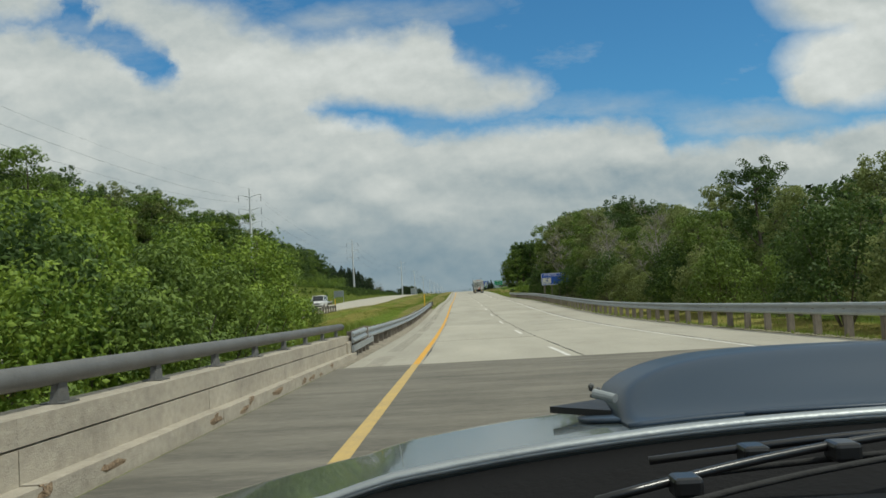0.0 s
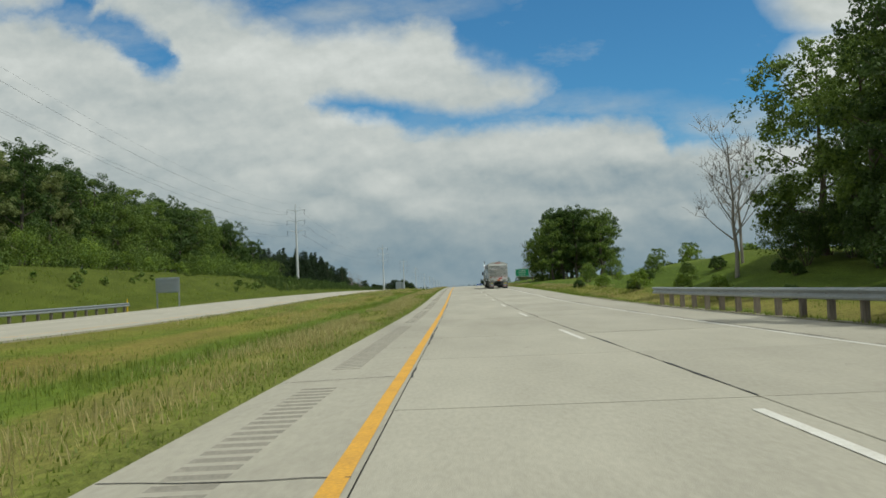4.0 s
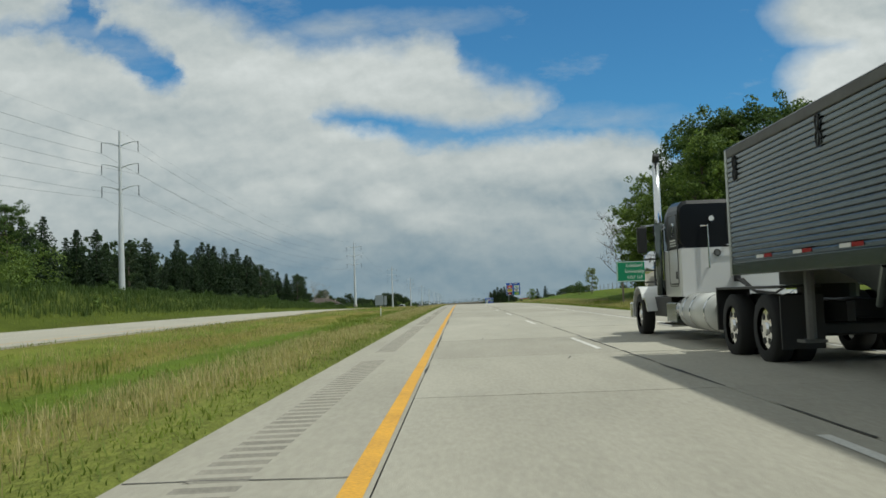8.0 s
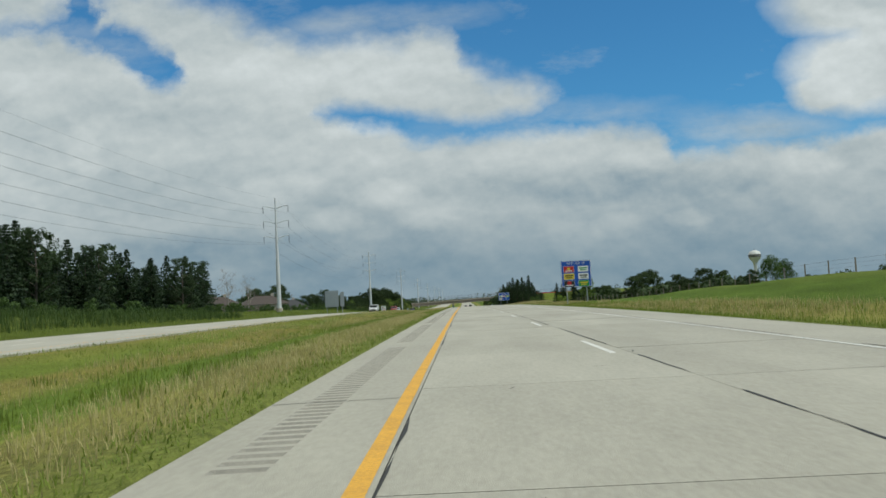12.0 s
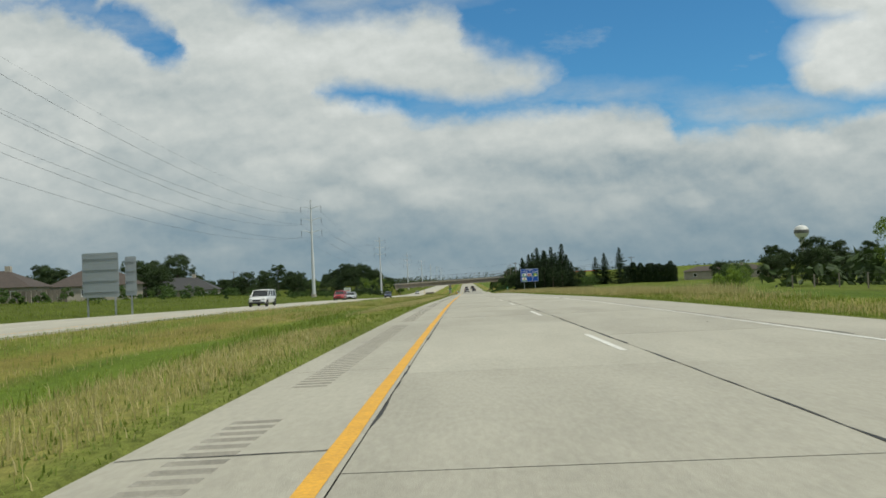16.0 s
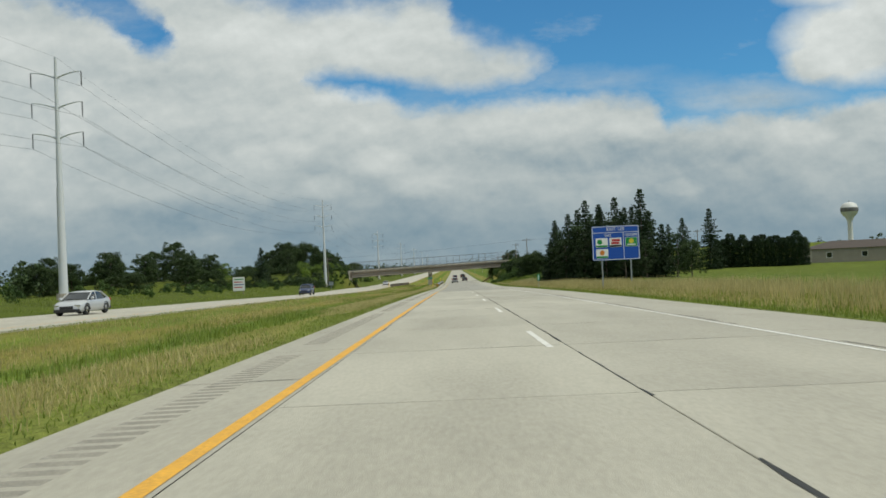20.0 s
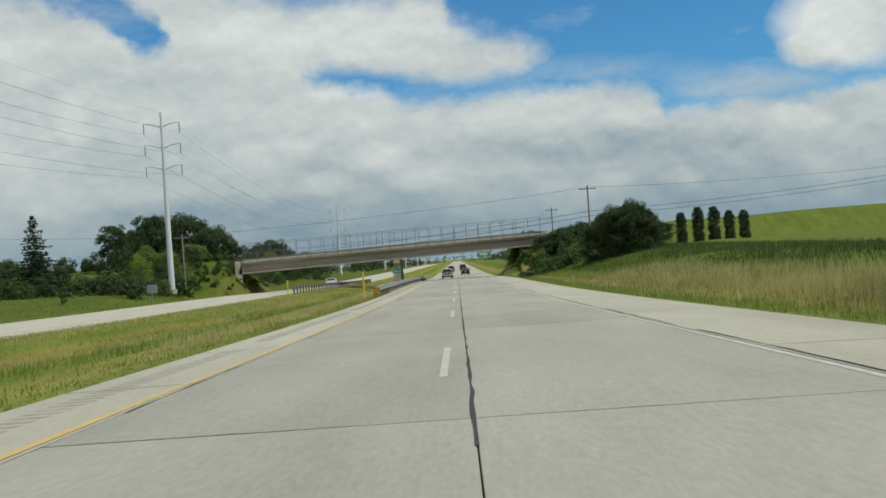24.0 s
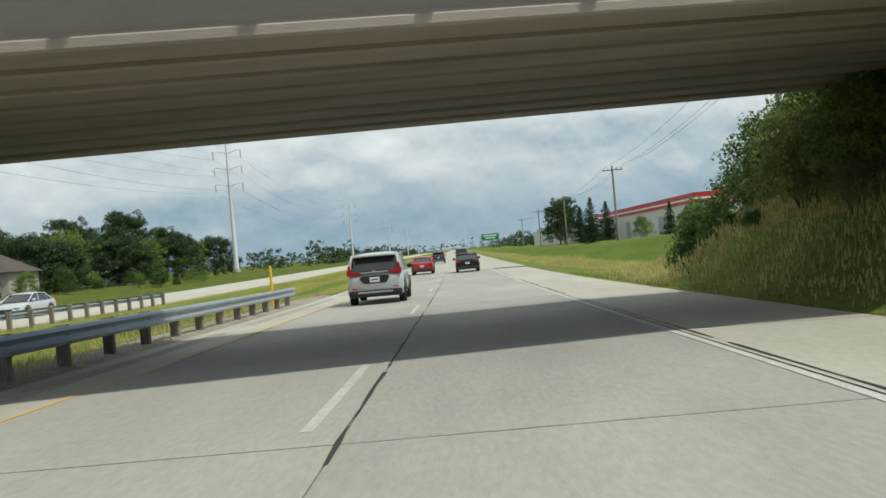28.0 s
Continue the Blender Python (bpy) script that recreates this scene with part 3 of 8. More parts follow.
BANK_R = ((-60, 60, 140, 200, 260, 340, 380, 430, 500, 690, 760, 800, 840, 862, 900, 1000, 1400), (-0.6, -0.5, -0.2, 3.0, 0.6, 0.8, 1.5, 1.4, -0.2, 0.2, 0.5, 1.5, 2.4, 3.0, 2.0, 0.8, 0.0))


def smooth(a, b, x):
    t = np.clip((x - a) / (b - a), 0, 1)
    return t * t * (3 - 2 * t)


def rel_ground(x, y):
    """Height of the ground above or below the carriageway's level."""
    x, y = np.asarray(x, dtype=float), np.asarray(y, dtype=float)
    g = np.full(np.broadcast(x, y).shape, -0.09)
    mid = np.sin(np.clip((-1.7 - x) / 12.9, 0, 1) * math.pi)
    g = g + np.where((x < -1.7) & (x > -14.6), 0.085 - 0.5 * mid ** 2 + 0.05 * mid, 0)
    left = np.interp(y, *BANK_L)
    g = g + np.where(x < -26.2, 0.06 - 0.4 * np.sin(np.clip((-26.2 - x) / 4, 0, 1) * math.pi) + (left + 0.03) * smooth(28, 39, -x), 0)
    right = np.interp(y, *BANK_R)
    g = g + np.where(x > 10.2, 0.06 - 0.25 * np.sin(np.clip((x - 10.2) / 4, 0, 1) * math.pi) + (right + 0.03) * smooth(13, 24, x), 0)
    # the creek that the first bridge crosses
    dip = smooth(34, 20, y) * smooth(-40, -25, y)
    g = g - dip * 3.2 * (smooth(2.2, 6, -x) * smooth(60, 40, -x) + smooth(10.8, 15, x))
    # banks that carry the crossing road
    road_h = 5.6 + 0.022 * (x + 7)
    off = np.abs(y - 0.2 * x - (BRIDGE_Y[0] + BRIDGE_Y[1]) / 2) - 5.0
    bank_h = road_h - np.clip(off, 0, None) / np.where(y > 0.2 * x + BRIDGE_Y[1], 1.25, 1.9)
    bank_h = np.minimum(bank_h, np.where(x < 0, road_h - np.clip(x + 29.3, 0, None) / 0.56, road_h - np.clip(18.5 - x, 0, None) / 1.3))
    g = np.where((x < -26.2) | (x > 10.2), np.maximum(g, bank_h), g)
    return g


def ground_z(x, y):
    return zroad(y) + rel_ground(x, y)


def gz(x, y):
    return float(ground_z(x, y))


def rz(y):
    return float(zroad(y))


def grid_sheet(name, xs, ys, zfun, material, label, category, kind="structure", skirt=0.0):
    X, Y = np.meshgrid(xs, ys)
    Z = zfun(X, Y)
    v = np.stack([X.ravel(), Y.ravel(), Z.ravel()], 1)
    nx, ny = len(xs), len(ys)
    a = (np.arange(ny - 1)[:, None] * nx + np.arange(nx - 1)[None, :]).ravel()
    f = np.stack([a, a + 1, a + 1 + nx, a + nx], 1)
    ob = raw(name, v, f, material, smooth=True)
    return tagged(ob, label, category, kind=kind)


def build_ground():
    xs = np.unique(np.concatenate([[-2600, -1800, -1200, -800, -500, -330, -220, -160, -120, -95], np.arange(-80, -26, 2.0), [-26.2, -26.1, -25, -20, -14.7, -14.6], np.arange(-13.5, -1.7, 1.0),
                                   [-1.75, -1.65, 0, 5, 10.15, 10.25], np.arange(11, 40, 1.5), [45, 52, 60, 75, 95, 130, 180, 260, 400, 600, 900, 1400, 2000, 2600]]))
    ys = np.unique(np.concatenate([[-600, -300, -150], np.arange(-80, 1000, 4.0), [1020, 1060, 1120, 1200, 1320, 1500, 1800, 2300, 3000, 4200]]))

    def zf(X, Y):
        far = smooth(60, 300, np.abs(X))
        wave = np.array([noise.noise((x * 0.13, y * 0.09, 0)) for x, y in zip(X.ravel(), Y.ravel())]).reshape(X.shape)
        off = smooth(0.5, 3.5, np.minimum(np.abs(X + 8.1) - 6.4, 0) * -1) * 0.5 + smooth(27, 34, -X) + smooth(11, 18, X)
        return ground_z(X, Y) * (1 - 0.75 * far) + wave * 0.28 * np.clip(off, 0, 1) - 0.75 * far
    grid_sheet("ground", xs, ys, zf, "ground", "rough roadside grass, green with straw-coloured patches", "ground")


build_ground()


# ---- paving ----
def strip(name, x0, x1, y0, y1, material, label, category, dz=0.0, step=4.0, parent=None, thick=0.25):
    """A paved band with real thickness that follows the road's line."""
    ys = np.arange(y0, y1 + step * 0.5, step)
    ys[-1] = y1
    z = zroad(ys) + dz
    v, f = [], []
    for y, h in zip(ys, z):
        v += [(x0, y, h), (x1, y, h), (x1, y, h - thick), (x0, y, h - thick)]
    for i in range(len(ys) - 1):
        a, b = i * 4, i * 4 + 4
        f += [(a, a + 1, b + 1, b), (a + 1, a + 2, b + 2, b + 1), (a + 3, a, b, b + 3)]
    f += [(3, 2, 1, 0), (len(v) - 4, len(v) - 3, len(v) - 2, len(v) - 1)]
    ob = raw(name, v, f, material, parent)
    if category:
        tagged(ob, label, category, kind="structure")
    return ob


SLAB = 6.1
ROAD_START = 29.4
ROAD_END = ROAD_START + 148 * SLAB
strip("road_base", -1.3, 8.9, -60, ROAD_END, "joint", "dark bedding under the concrete slabs", "road", dz=-0.045)
strip("road_opposite", -26.2, -14.6, -60, 1600, "concrete", "pale concrete carriageway for oncoming traffic", "road", dz=-0.01)
strip("road_far", -1.6, 10.15, ROAD_END + 0.02, 2400, "concrete", "pale concrete motorway running to the horizon", "road", dz=0.0, step=20)
strip("bridge_deck", -1.7, 10.1, -60, ROAD_START, "deck", "dark worn asphalt on a bridge deck", "bridge deck", dz=0.0)


def build_right_shoulder():
    xs = np.array([7.42, 8.9, 10.1])
    ys = np.arange(ROAD_START + 0.02, ROAD_END, 4.0)
    grid_sheet("shoulder_right", xs, ys, lambda X, Y: zroad(Y) - 0.02 * (X - 7.42), "shoulder", "pale concrete hard shoulder", "shoulder")


def build_left_shoulder():
    """The inner shoulder, with milled rumble grooves."""
    steps = np.arange(ROAD_START + 0.1, 904.5, 0.3)
    ys = np.concatenate([[ROAD_START + 0.02], np.stack([steps, steps + 0.035, steps + 0.145, steps + 0.18], 1).ravel(), [905.0]])
    xs = np.array([-1.62, -1.18, -1.14, -0.96, -0.78, -0.74, 0.118])

    def zf(X, Y):
        ph = (Y - ROAD_START - 0.1) % 0.3
        on = ((Y % 18.0) < 15.6) & (X > -1.16) & (X < -0.76) & (ph > 0.02) & (ph < 0.16)
        return zroad(Y) - 0.012 * np.clip(-0.1 - X, 0, None) - on * 0.02
    ob = grid_sheet("shoulder_left", xs, ys, zf, "shoulder", "concrete inner shoulder with milled rumble strip", "shoulder")
    ob.data.materials.append(M["groove"])
    n = len(xs) - 1
    row, colm = np.divmod(np.arange(len(ob.data.polygons)), n)
    mid = (ys[row] + ys[row + 1]) / 2
    # faces of the milled grooves take a darker grey than the shoulder
    worn = ((mid - ROAD_START - 0.1) % 0.3 < 0.17) & (mid % 18.0 < 15.6) & (colm >= 1) & (colm <= 4)
    ob.data.polygons.foreach_set("material_index", worn.astype(np.int32))
    ob.data.polygons.foreach_set("use_smooth", [False] * len(worn))
    strip("shoulder_left_far", -1.62, 0.118, 905, ROAD_END, "shoulder", "concrete inner shoulder", "shoulder", dz=-0.005)


def gravel_edges():
    """Stony dry soil beside the pavement where the guard rails stand."""
    for name, xs, ys in (("gravel_strip_left", np.array([-2.9, -2.3, -1.9, -1.625]), np.arange(29.0, 104, 3.0)), ("gravel_strip_bridge", np.array([-3.0, -2.4, -1.9, -1.625]), np.arange(806, 905, 3.0)), ("gravel_strip_right", np.linspace(10.14, 10.9, 3), np.arange(29.0, 200, 3.0))):
        grid_sheet(name, xs, ys, lambda X, Y: np.where((X > -1.7) & (X < 0), zroad(Y) - 0.012, ground_z(X, Y) + 0.045), "gravel", "pale gravel and dry soil beside the pavement", "gravel")


gravel_edges()
build_right_shoulder()
build_left_shoulder()


def build_lines():
    """Edge lines, lane dashes and the tarred lane joint."""
    rng = np.random.default_rng(4)

    def ribbon(name, x, wid, spans, material, label, dz, wob=0.0, step=3.0):
        v, f = [], []
        for y0, y1 in spans:
            ys = np.append(np.arange(y0, y1 - 0.01, min(step, y1 - y0)), y1)
            for k, y in enumerate(ys):
                w0 = x - wid / 2 + rng.normal(0, wob)
                w1 = x + wid / 2 + rng.normal(0, wob)
                h = float(zroad(y)) + dz
                v += [(w0, y, h), (w1, y, h)]
                if k:
                    n = len(v)
                    f.append((n - 4, n - 3, n - 1, n - 2))
        tagged(raw(name, v, f, material), label, "road marking", kind="structure")
    ribbon("deck_line_yellow", 0.0, 0.15, [(-60, ROAD_START - 0.02)], "yellow_worn", "faded yellow line on the bridge deck", 0.005, 0.004)
    ribbon("edge_line_yellow", 0.0, 0.15, [(ROAD_START, 705)], "yellow", "worn yellow edge line", 0.005, 0.004)
    ribbon("edge_line_faded", 0.0, 0.11, [(705.02, ROAD_END - 1)], "yellow_worn", "faded yellow edge line", 0.005, 0.006)
    ribbon("edge_line_white", 7.32, 0.11, [(-60, 705)], "white", "worn white edge line", 0.005, 0.004)
    ribbon("edge_line_worn", 7.32, 0.10, [(705.02, ROAD_END - 1)], "white_worn", "almost worn-off white edge line", 0.005, 0.006)
    dashes = [(y, y + 4.3) for y in np.arange(690.8 - 4.3 - 50 * 14.93, ROAD_END - 5, 14.93)]
    ribbon("lane_dashes", 3.36, 0.11, [d for d in dashes if d[0] < 700], "white", "white lane dashes", 0.005, 0.003)
    ribbon("worn_lane_dashes", 3.36, 0.10, [d for d in dashes if d[0] >= 700], "white_worn", "almost worn-off white lane dashes", 0.005, 0.006)
    # tar that was run along the lane joint and beside the yellow line, broken and uneven
    tar = []
    y = ROAD_START
    while y < ROAD_END - 8:
        n = rng.uniform(2, 14)
        tar.append((y, y + n))
        y += n + rng.uniform(0.2, 4)
    ribbon("lane_joint_tar", 3.66, 0.03, tar, "joint", "black crack sealant along the lane joint", 0.006, 0.011, 0.7)
    ribbon("edge_joint_tar", 0.135, 0.026, [(a + 3, b - 1) for a, b in tar if (b - a) > 5], "joint", "black sealant beside the edge line", 0.006, 0.010, 0.6)
    ribbon("shoulder_joint_tar", 7.5, 0.03, [(a, b) for a, b in tar if (b - a) > 3], "joint", "black sealant along the shoulder joint", 0.006, 0.009, 0.8)
    # cross joints of the two shoulders, cracked and filled
    v, f = [], []
    y = ROAD_START + 3.0
    while y < 905:
        for xa, xb, p in ((-1.6, 0.08, 0.8), (7.55, 10.05, 0.8)):
            if rng.uniform() > p:
                continue
            wob, wd = rng.normal(0, 0.02), rng.uniform(0.008, 0.02)
            xs2 = np.linspace(xa, xb, 7)
            for k, px in enumerate(xs2):
                yy = y + wob * k + rng.normal(0, 0.02)
                drop = -0.012 * max(-0.1 - px, 0) - 0.02 * max(px - 7.42, 0)
                v += [(px, yy - wd * rng.uniform(0.4, 1), float(zroad(yy)) + 0.005 + drop), (px, yy + wd * rng.uniform(0.4, 1), float(zroad(yy)) + 0.005 + drop)]
                if k:
                    n = len(v)
                    f.append((n - 4, n - 2, n - 1, n - 3))
        y += rng.choice([4.6, 6.1, 6.1])
    for k in range(146):
        for xa, xb in ((0.1, 3.6), (3.7, 7.4)):
            if rng.uniform() > 0.38:
                continue
            x0 = xa + (xb - xa) * rng.choice([0.0, 0.0, 0.3])
            x1 = xa + (xb - xa) * rng.choice([0.45, 0.75, 1.0])
            y, wd = ROAD_START + (k + 1) * SLAB, rng.uniform(0.004, 0.013)
            xs2 = np.arange(x0, x1, 0.16)
            for i, px in enumerate(xs2):
                yy = y + rng.normal(0, 0.012)
                taper = 0.35 + 0.65 * math.sin(math.pi * (i + 0.5) / len(xs2))
                h = float(zroad(yy)) + 0.006
                v += [(px, yy - wd * taper * rng.uniform(0.3, 1), h), (px, yy + wd * taper * rng.uniform(0.3, 1), h)]
                if i:
                    n = len(v)
                    f.append((n - 4, n - 2, n - 1, n - 3))
    tagged(raw("shoulder_crack", v, f, "joint"), "dark cracked cross joints of the slabs", "road marking", kind="stuff")
    ribbon("opposite_edge_line", -16.05, 0.12, [(-60, 1200)], "yellow", "yellow edge line of the opposite road", -0.004)
    ribbon("opposite_white_line", -23.4, 0.12, [(-60, 1200)], "white", "white edge line of the opposite road", -0.004)
    ribbon("opposite_dashes", -19.7, 0.12, [(y, y + 3.05) for y in np.arange(-52.0, 1200, 12.19)], "white", "white lane dashes of the opposite road", -0.004)
    # skid marks and tar scraps
    v, f = [], []
    for k in range(170):
        y0, x0 = rng.uniform(40, 900), rng.uniform(0.4, 7.1)
        a, ln, w = rng.normal(0.9, 0.6), rng.uniform(0.08, 0.35), rng.uniform(0.006, 0.018)
        for s in (0, 1):
            px, py = x0 + s * ln * math.cos(a), y0 + s * ln * math.sin(a) * 1.6
            h = float(zroad(py)) + 0.007
            v += [(px - w * math.sin(a), py, h), (px + w * math.sin(a), py + w, h)]
        n = len(v)
        f.append((n - 4, n - 3, n - 1, n - 2))
    tagged(raw("tar_scraps", v, f, "joint"), "scraps of black crack filler on the slabs", "road marking", kind="stuff")


build_lines()

# ---- plants ----
def leaf_cloud(rng, centres, radii, per, size, flat=0.55):
    """Leaf quads scattered in clumps: vertices and faces."""
    c = np.repeat(np.asarray(centres), per, 0)
    r = np.repeat(np.asarray(radii), per)
    n = len(c)
    d = rng.normal(size=(n, 3))
    d /= np.linalg.norm(d, axis=1)[:, None]
    p = c + d * (r * rng.uniform(0.45, 1.0, n) ** 0.4)[:, None] * np.array([1, 1, 0.75])
    nrm = d * 1.0 + rng.normal(size=(n, 3)) * 0.5 + np.array([0, 0, 0.3])
    nrm /= np.linalg.norm(nrm, axis=1)[:, None]
    t = np.cross(nrm, rng.normal(size=(n, 3)))
    t /= np.linalg.norm(t, axis=1)[:, None]
    b = np.cross(nrm, t)
    s = size * rng.uniform(0.6, 1.35, n)[:, None]
    v = np.empty((n, 4, 3))
    v[:, 0] = p - t * s
    v[:, 1] = p - b * s * flat
    v[:, 2] = p + t * s + nrm * s * 0.25
    v[:, 3] = p + b * s * flat
    return v.reshape(-1, 3), np.arange(n * 4).reshape(-1, 4)


def limbs(bm, rng, base, top, r0, spread, count, start=0.3, rise=0.6, twigs=2):
    """A trunk that leans and tapers, with limbs and twigs. Returns the limb ends."""
    pts = [Vector(base)]
    steps = 5
    for k in range(1, steps + 1):
        u = k / steps
        pts.append(Vector(base).lerp(Vector(top), u) + Vector((rng.normal(0, 0.12), rng.normal(0, 0.12), 0)) * (1 if k < steps else 0))
    for k in range(steps):
        tube(bm, pts[k], pts[k + 1], r0 * (1 - 0.85 * k / steps), r0 * (1 - 0.85 * (k + 1) / steps), 7, False)
    ends = [pts[-1]]
    h = (Vector(top) - Vector(base)).length
    for k in range(count):
        u = start + (0.95 - start) * (k + rng.uniform(0, 0.8)) / count
        i = min(int(u * steps), steps - 1)
        o = pts[i].lerp(pts[i + 1], u * steps - i)
        a = k * 2.4 + rng.uniform(-0.4, 0.4)
        ln = spread * (1.15 - 0.6 * u) * rng.uniform(0.7, 1.15)
        e = o + Vector((math.cos(a) * ln, math.sin(a) * ln, ln * rise * rng.uniform(0.6, 1.3)))
        mid = o.lerp(e, 0.5) + Vector((0, 0, -0.06 * ln))
        rr = r0 * (0.42 - 0.25 * u)
        tube(bm, o, mid, rr, rr * 0.65, 5, False)
        tube(bm, mid, e, rr * 0.65, rr * 0.2, 5, False)
        ends.append(e)
        for j in range(twigs):
            q = o.lerp(e, rng.uniform(0.45, 0.9))
            g = q + Vector((rng.normal(0, 0.4), rng.normal(0, 0.4), rng.uniform(0.2, 0.8))) * ln * 0.45
            tube(bm, q, g, rr * 0.32, rr * 0.08, 4, False)
            ends.append(g)
    return ends


def broadleaf(seed, h, w, leaf, clumps=300, per=44, size=0.125, label="tall broadleaf tree in full dark green leaf", low=0.06, name="broadleaf_tree"):
    """A broadleaf tree: trunk with limbs, and a crown of leaf clumps on uneven lobes."""
    rng = np.random.default_rng(seed)
    t = thing(name, label, name.replace("_", " "))
    bm = bmesh.new()
    ends = limbs(bm, rng, (0, 0, -0.3), (rng.normal(0, 0.3), rng.normal(0, 0.3), h * 0.86), 0.016 * h + 0.06, w * 0.42, 11, low + 0.08, 0.7, 1)
    part("trunk", bm, "bark", t, "dark bark")
    lobes = []
    for e in ends:
        lobes.append((np.array(e), rng.uniform(0.11, 0.2) * w))
    for k in range(26):
        a, u = k * 2.4 + rng.uniform(0, 0.8), low + 0.06 + (0.9 - low) * (k + rng.uniform(0, 0.9)) / 26
        rad = w * 0.5 * math.sin(min(1.0, (1.06 - u) * 2.3) * math.pi / 2) * rng.uniform(0.45, 0.9)
        lobes.append((np.array((math.cos(a) * rad, math.sin(a) * rad, h * u)), rng.uniform(0.14, 0.22) * w))
    c, r = [], []
    for k in range(clumps):
        o, rad = lobes[rng.integers(len(lobes))]
        d = rng.normal(size=3)
        d /= np.linalg.norm(d)
        d[2] = abs(d[2]) * 0.9 - 0.15
        c.append(o + d * rad * rng.uniform(0.55, 1.05))
        r.append(rng.uniform(0.4, 0.85) * (0.26 + 0.07 * w))
    v, f = leaf_cloud(rng, c, r, per, size)
    raw("crown", v, f, leaf, t)
    return t


def spruce(seed, h, w, label="tall dark spruce with dense boughs", leaf="needle"):
    """A spruce: whorls of drooping boughs of uneven length, each a row of needle sprays."""
    rng = np.random.default_rng(seed)
    t = thing("spruce_tree", label, "conifer")
    bm = bmesh.new()
    tube(bm, (0, 0, -0.3), (0, 0, h * 0.97), 0.012 * h + 0.05, 0.02, 7, False)
    part("trunk", bm, "bark", t)
    c, r = [], []
    z = h * 0.04
    lean = rng.uniform(0, 6.28)
    while z < h * 0.99:
        u = z / h
        rad = w * 0.5 * (1 - u) ** 0.8 * rng.uniform(0.78, 1.12) + 0.12
        n = max(4, int(10 * (1 - u) + 3))
        a0 = rng.uniform(0, 6.28)
        for k in range(n):
            a = a0 + 6.283 * k / n + rng.uniform(-0.3, 0.3)
            ln = rad * rng.uniform(0.5, 1.18) * (1 + 0.12 * math.cos(a - lean))
            q = max(2, int(ln / 0.36))
            for j in range(q):
                s = (j + 1) / q
                droop = -0.34 * ln * s + 0.18 * ln * s ** 3
                c.append((math.cos(a) * ln * s + rng.normal(0, 0.06), math.sin(a) * ln * s + rng.normal(0, 0.06), z + droop))
                r.append((0.20 + 0.16 * (1 - u)) * (1.15 - 0.55 * s))
        z += (0.32 + 0.028 * h * (1 - u)) * rng.uniform(0.8, 1.2)
    v, f = leaf_cloud(rng, c, r, 7, 0.25, 0.36)
    raw("crown", v, f, leaf, t)
    return t


def cedar(seed, h, w, label="columnar dark cedar in a clipped hedge"):
    """A dense column of scale leaves, blunt at the foot and pointed at the top."""
    rng = np.random.default_rng(seed)
    t = thing("cedar_tree", label, "cedar")
    bm = bmesh.new()
    tube(bm, (0, 0, -0.4), (0, 0, h * 0.9), 0.09, 0.02, 6, False)
    part("trunk", bm, "bark", t)
    c, r = [], []
    for k in range(420):
        u, a = rng.uniform(0.0, 0.97), rng.uniform(0, 6.283)
        rad = w * 0.5 * min(1.0, (1.02 - u) * 4.2) ** 0.6 * rng.uniform(0.45, 1.0)
        c.append((math.cos(a) * rad, math.sin(a) * rad, h * u))
        r.append(rng.uniform(0.2, 0.36))
    v, f = leaf_cloud(rng, c, r, 16, 0.13, 0.4)
    raw("crown", v, f, "needle", t)
    return t


def bare_tree(seed, h, w, label="dead grey tree with bare branches", material="bark_grey"):
    rng = np.random.default_rng(seed)
    t = thing("bare_tree", label, "dead tree")
    bm = bmesh.new()
    ends = limbs(bm, rng, (0, 0, -0.3), (0.2, 0, h * 0.9), 0.012 * h + 0.05, w * 0.5, 14, 0.25, 1.1, 5)
    part("trunk", bm, material, t)
    bm = bmesh.new()
    for e in ends:
        for k in range(4):
            g = e + Vector((rng.normal(0, 0.5), rng.normal(0, 0.5), rng.uniform(0.2, 1.1)))
            tube(bm, e, g, 0.018, 0.006, 3, False)
    tagged(part("twig_spray", bm, material, t), kind="stuff")
    return t


def bush(seed, h, w, leaf="leaf_light", per=44, clumps=90, size=0.06, label="dense green roadside bush"):
    rng = np.random.default_rng(seed)
    t = thing("bush", label, "bush")
    bm = bmesh.new()
    for k in range(6):
        a = k * 1.05 + rng.uniform(0, 0.5)
        tube(bm, (0.1 * math.cos(a), 0.1 * math.sin(a), -0.2), (w * 0.32 * math.cos(a), w * 0.32 * math.sin(a), h * rng.uniform(0.5, 0.85)), 0.035, 0.01, 5, False)
    tagged(part("bush_wood", bm, "bark", t), kind="stuff")
    c, r = [], []
    for k in range(clumps):
        a, u = rng.uniform(0, 6.28), rng.uniform(0.08, 1) ** 0.7
        rad = w * 0.5 * math.sqrt(max(0.05, 1 - (u * 0.95) ** 2)) * rng.uniform(0.4, 1)
        c.append((math.cos(a) * rad, math.sin(a) * rad, h * u * rng.uniform(0.8, 1.05)))
        r.append(rng.uniform(0.075, 0.135) * (h + w) * 0.5)
    v, f = leaf_cloud(rng, c, r, per, size)
    raw("foliage", v, f, leaf, t)
    return t


def plant(proto, x, y, s=1.0, group="", label="", sz=None, dz=0.0):
    """Set a copy of a plant on the ground, turned by its place."""
    ob = copy_thing(proto, pose(x, y, gz(x, y) * (1 - 0.75 * float(smooth(60, 300, abs(x)))) - 0.75 * float(smooth(60, 300, abs(x))) + dz, 0, 0, (x * 57.3 + y * 31.7) % 360))
    ob.scale = (s, s, s if sz is None else sz)
    return tagged(ob, label, group=group)


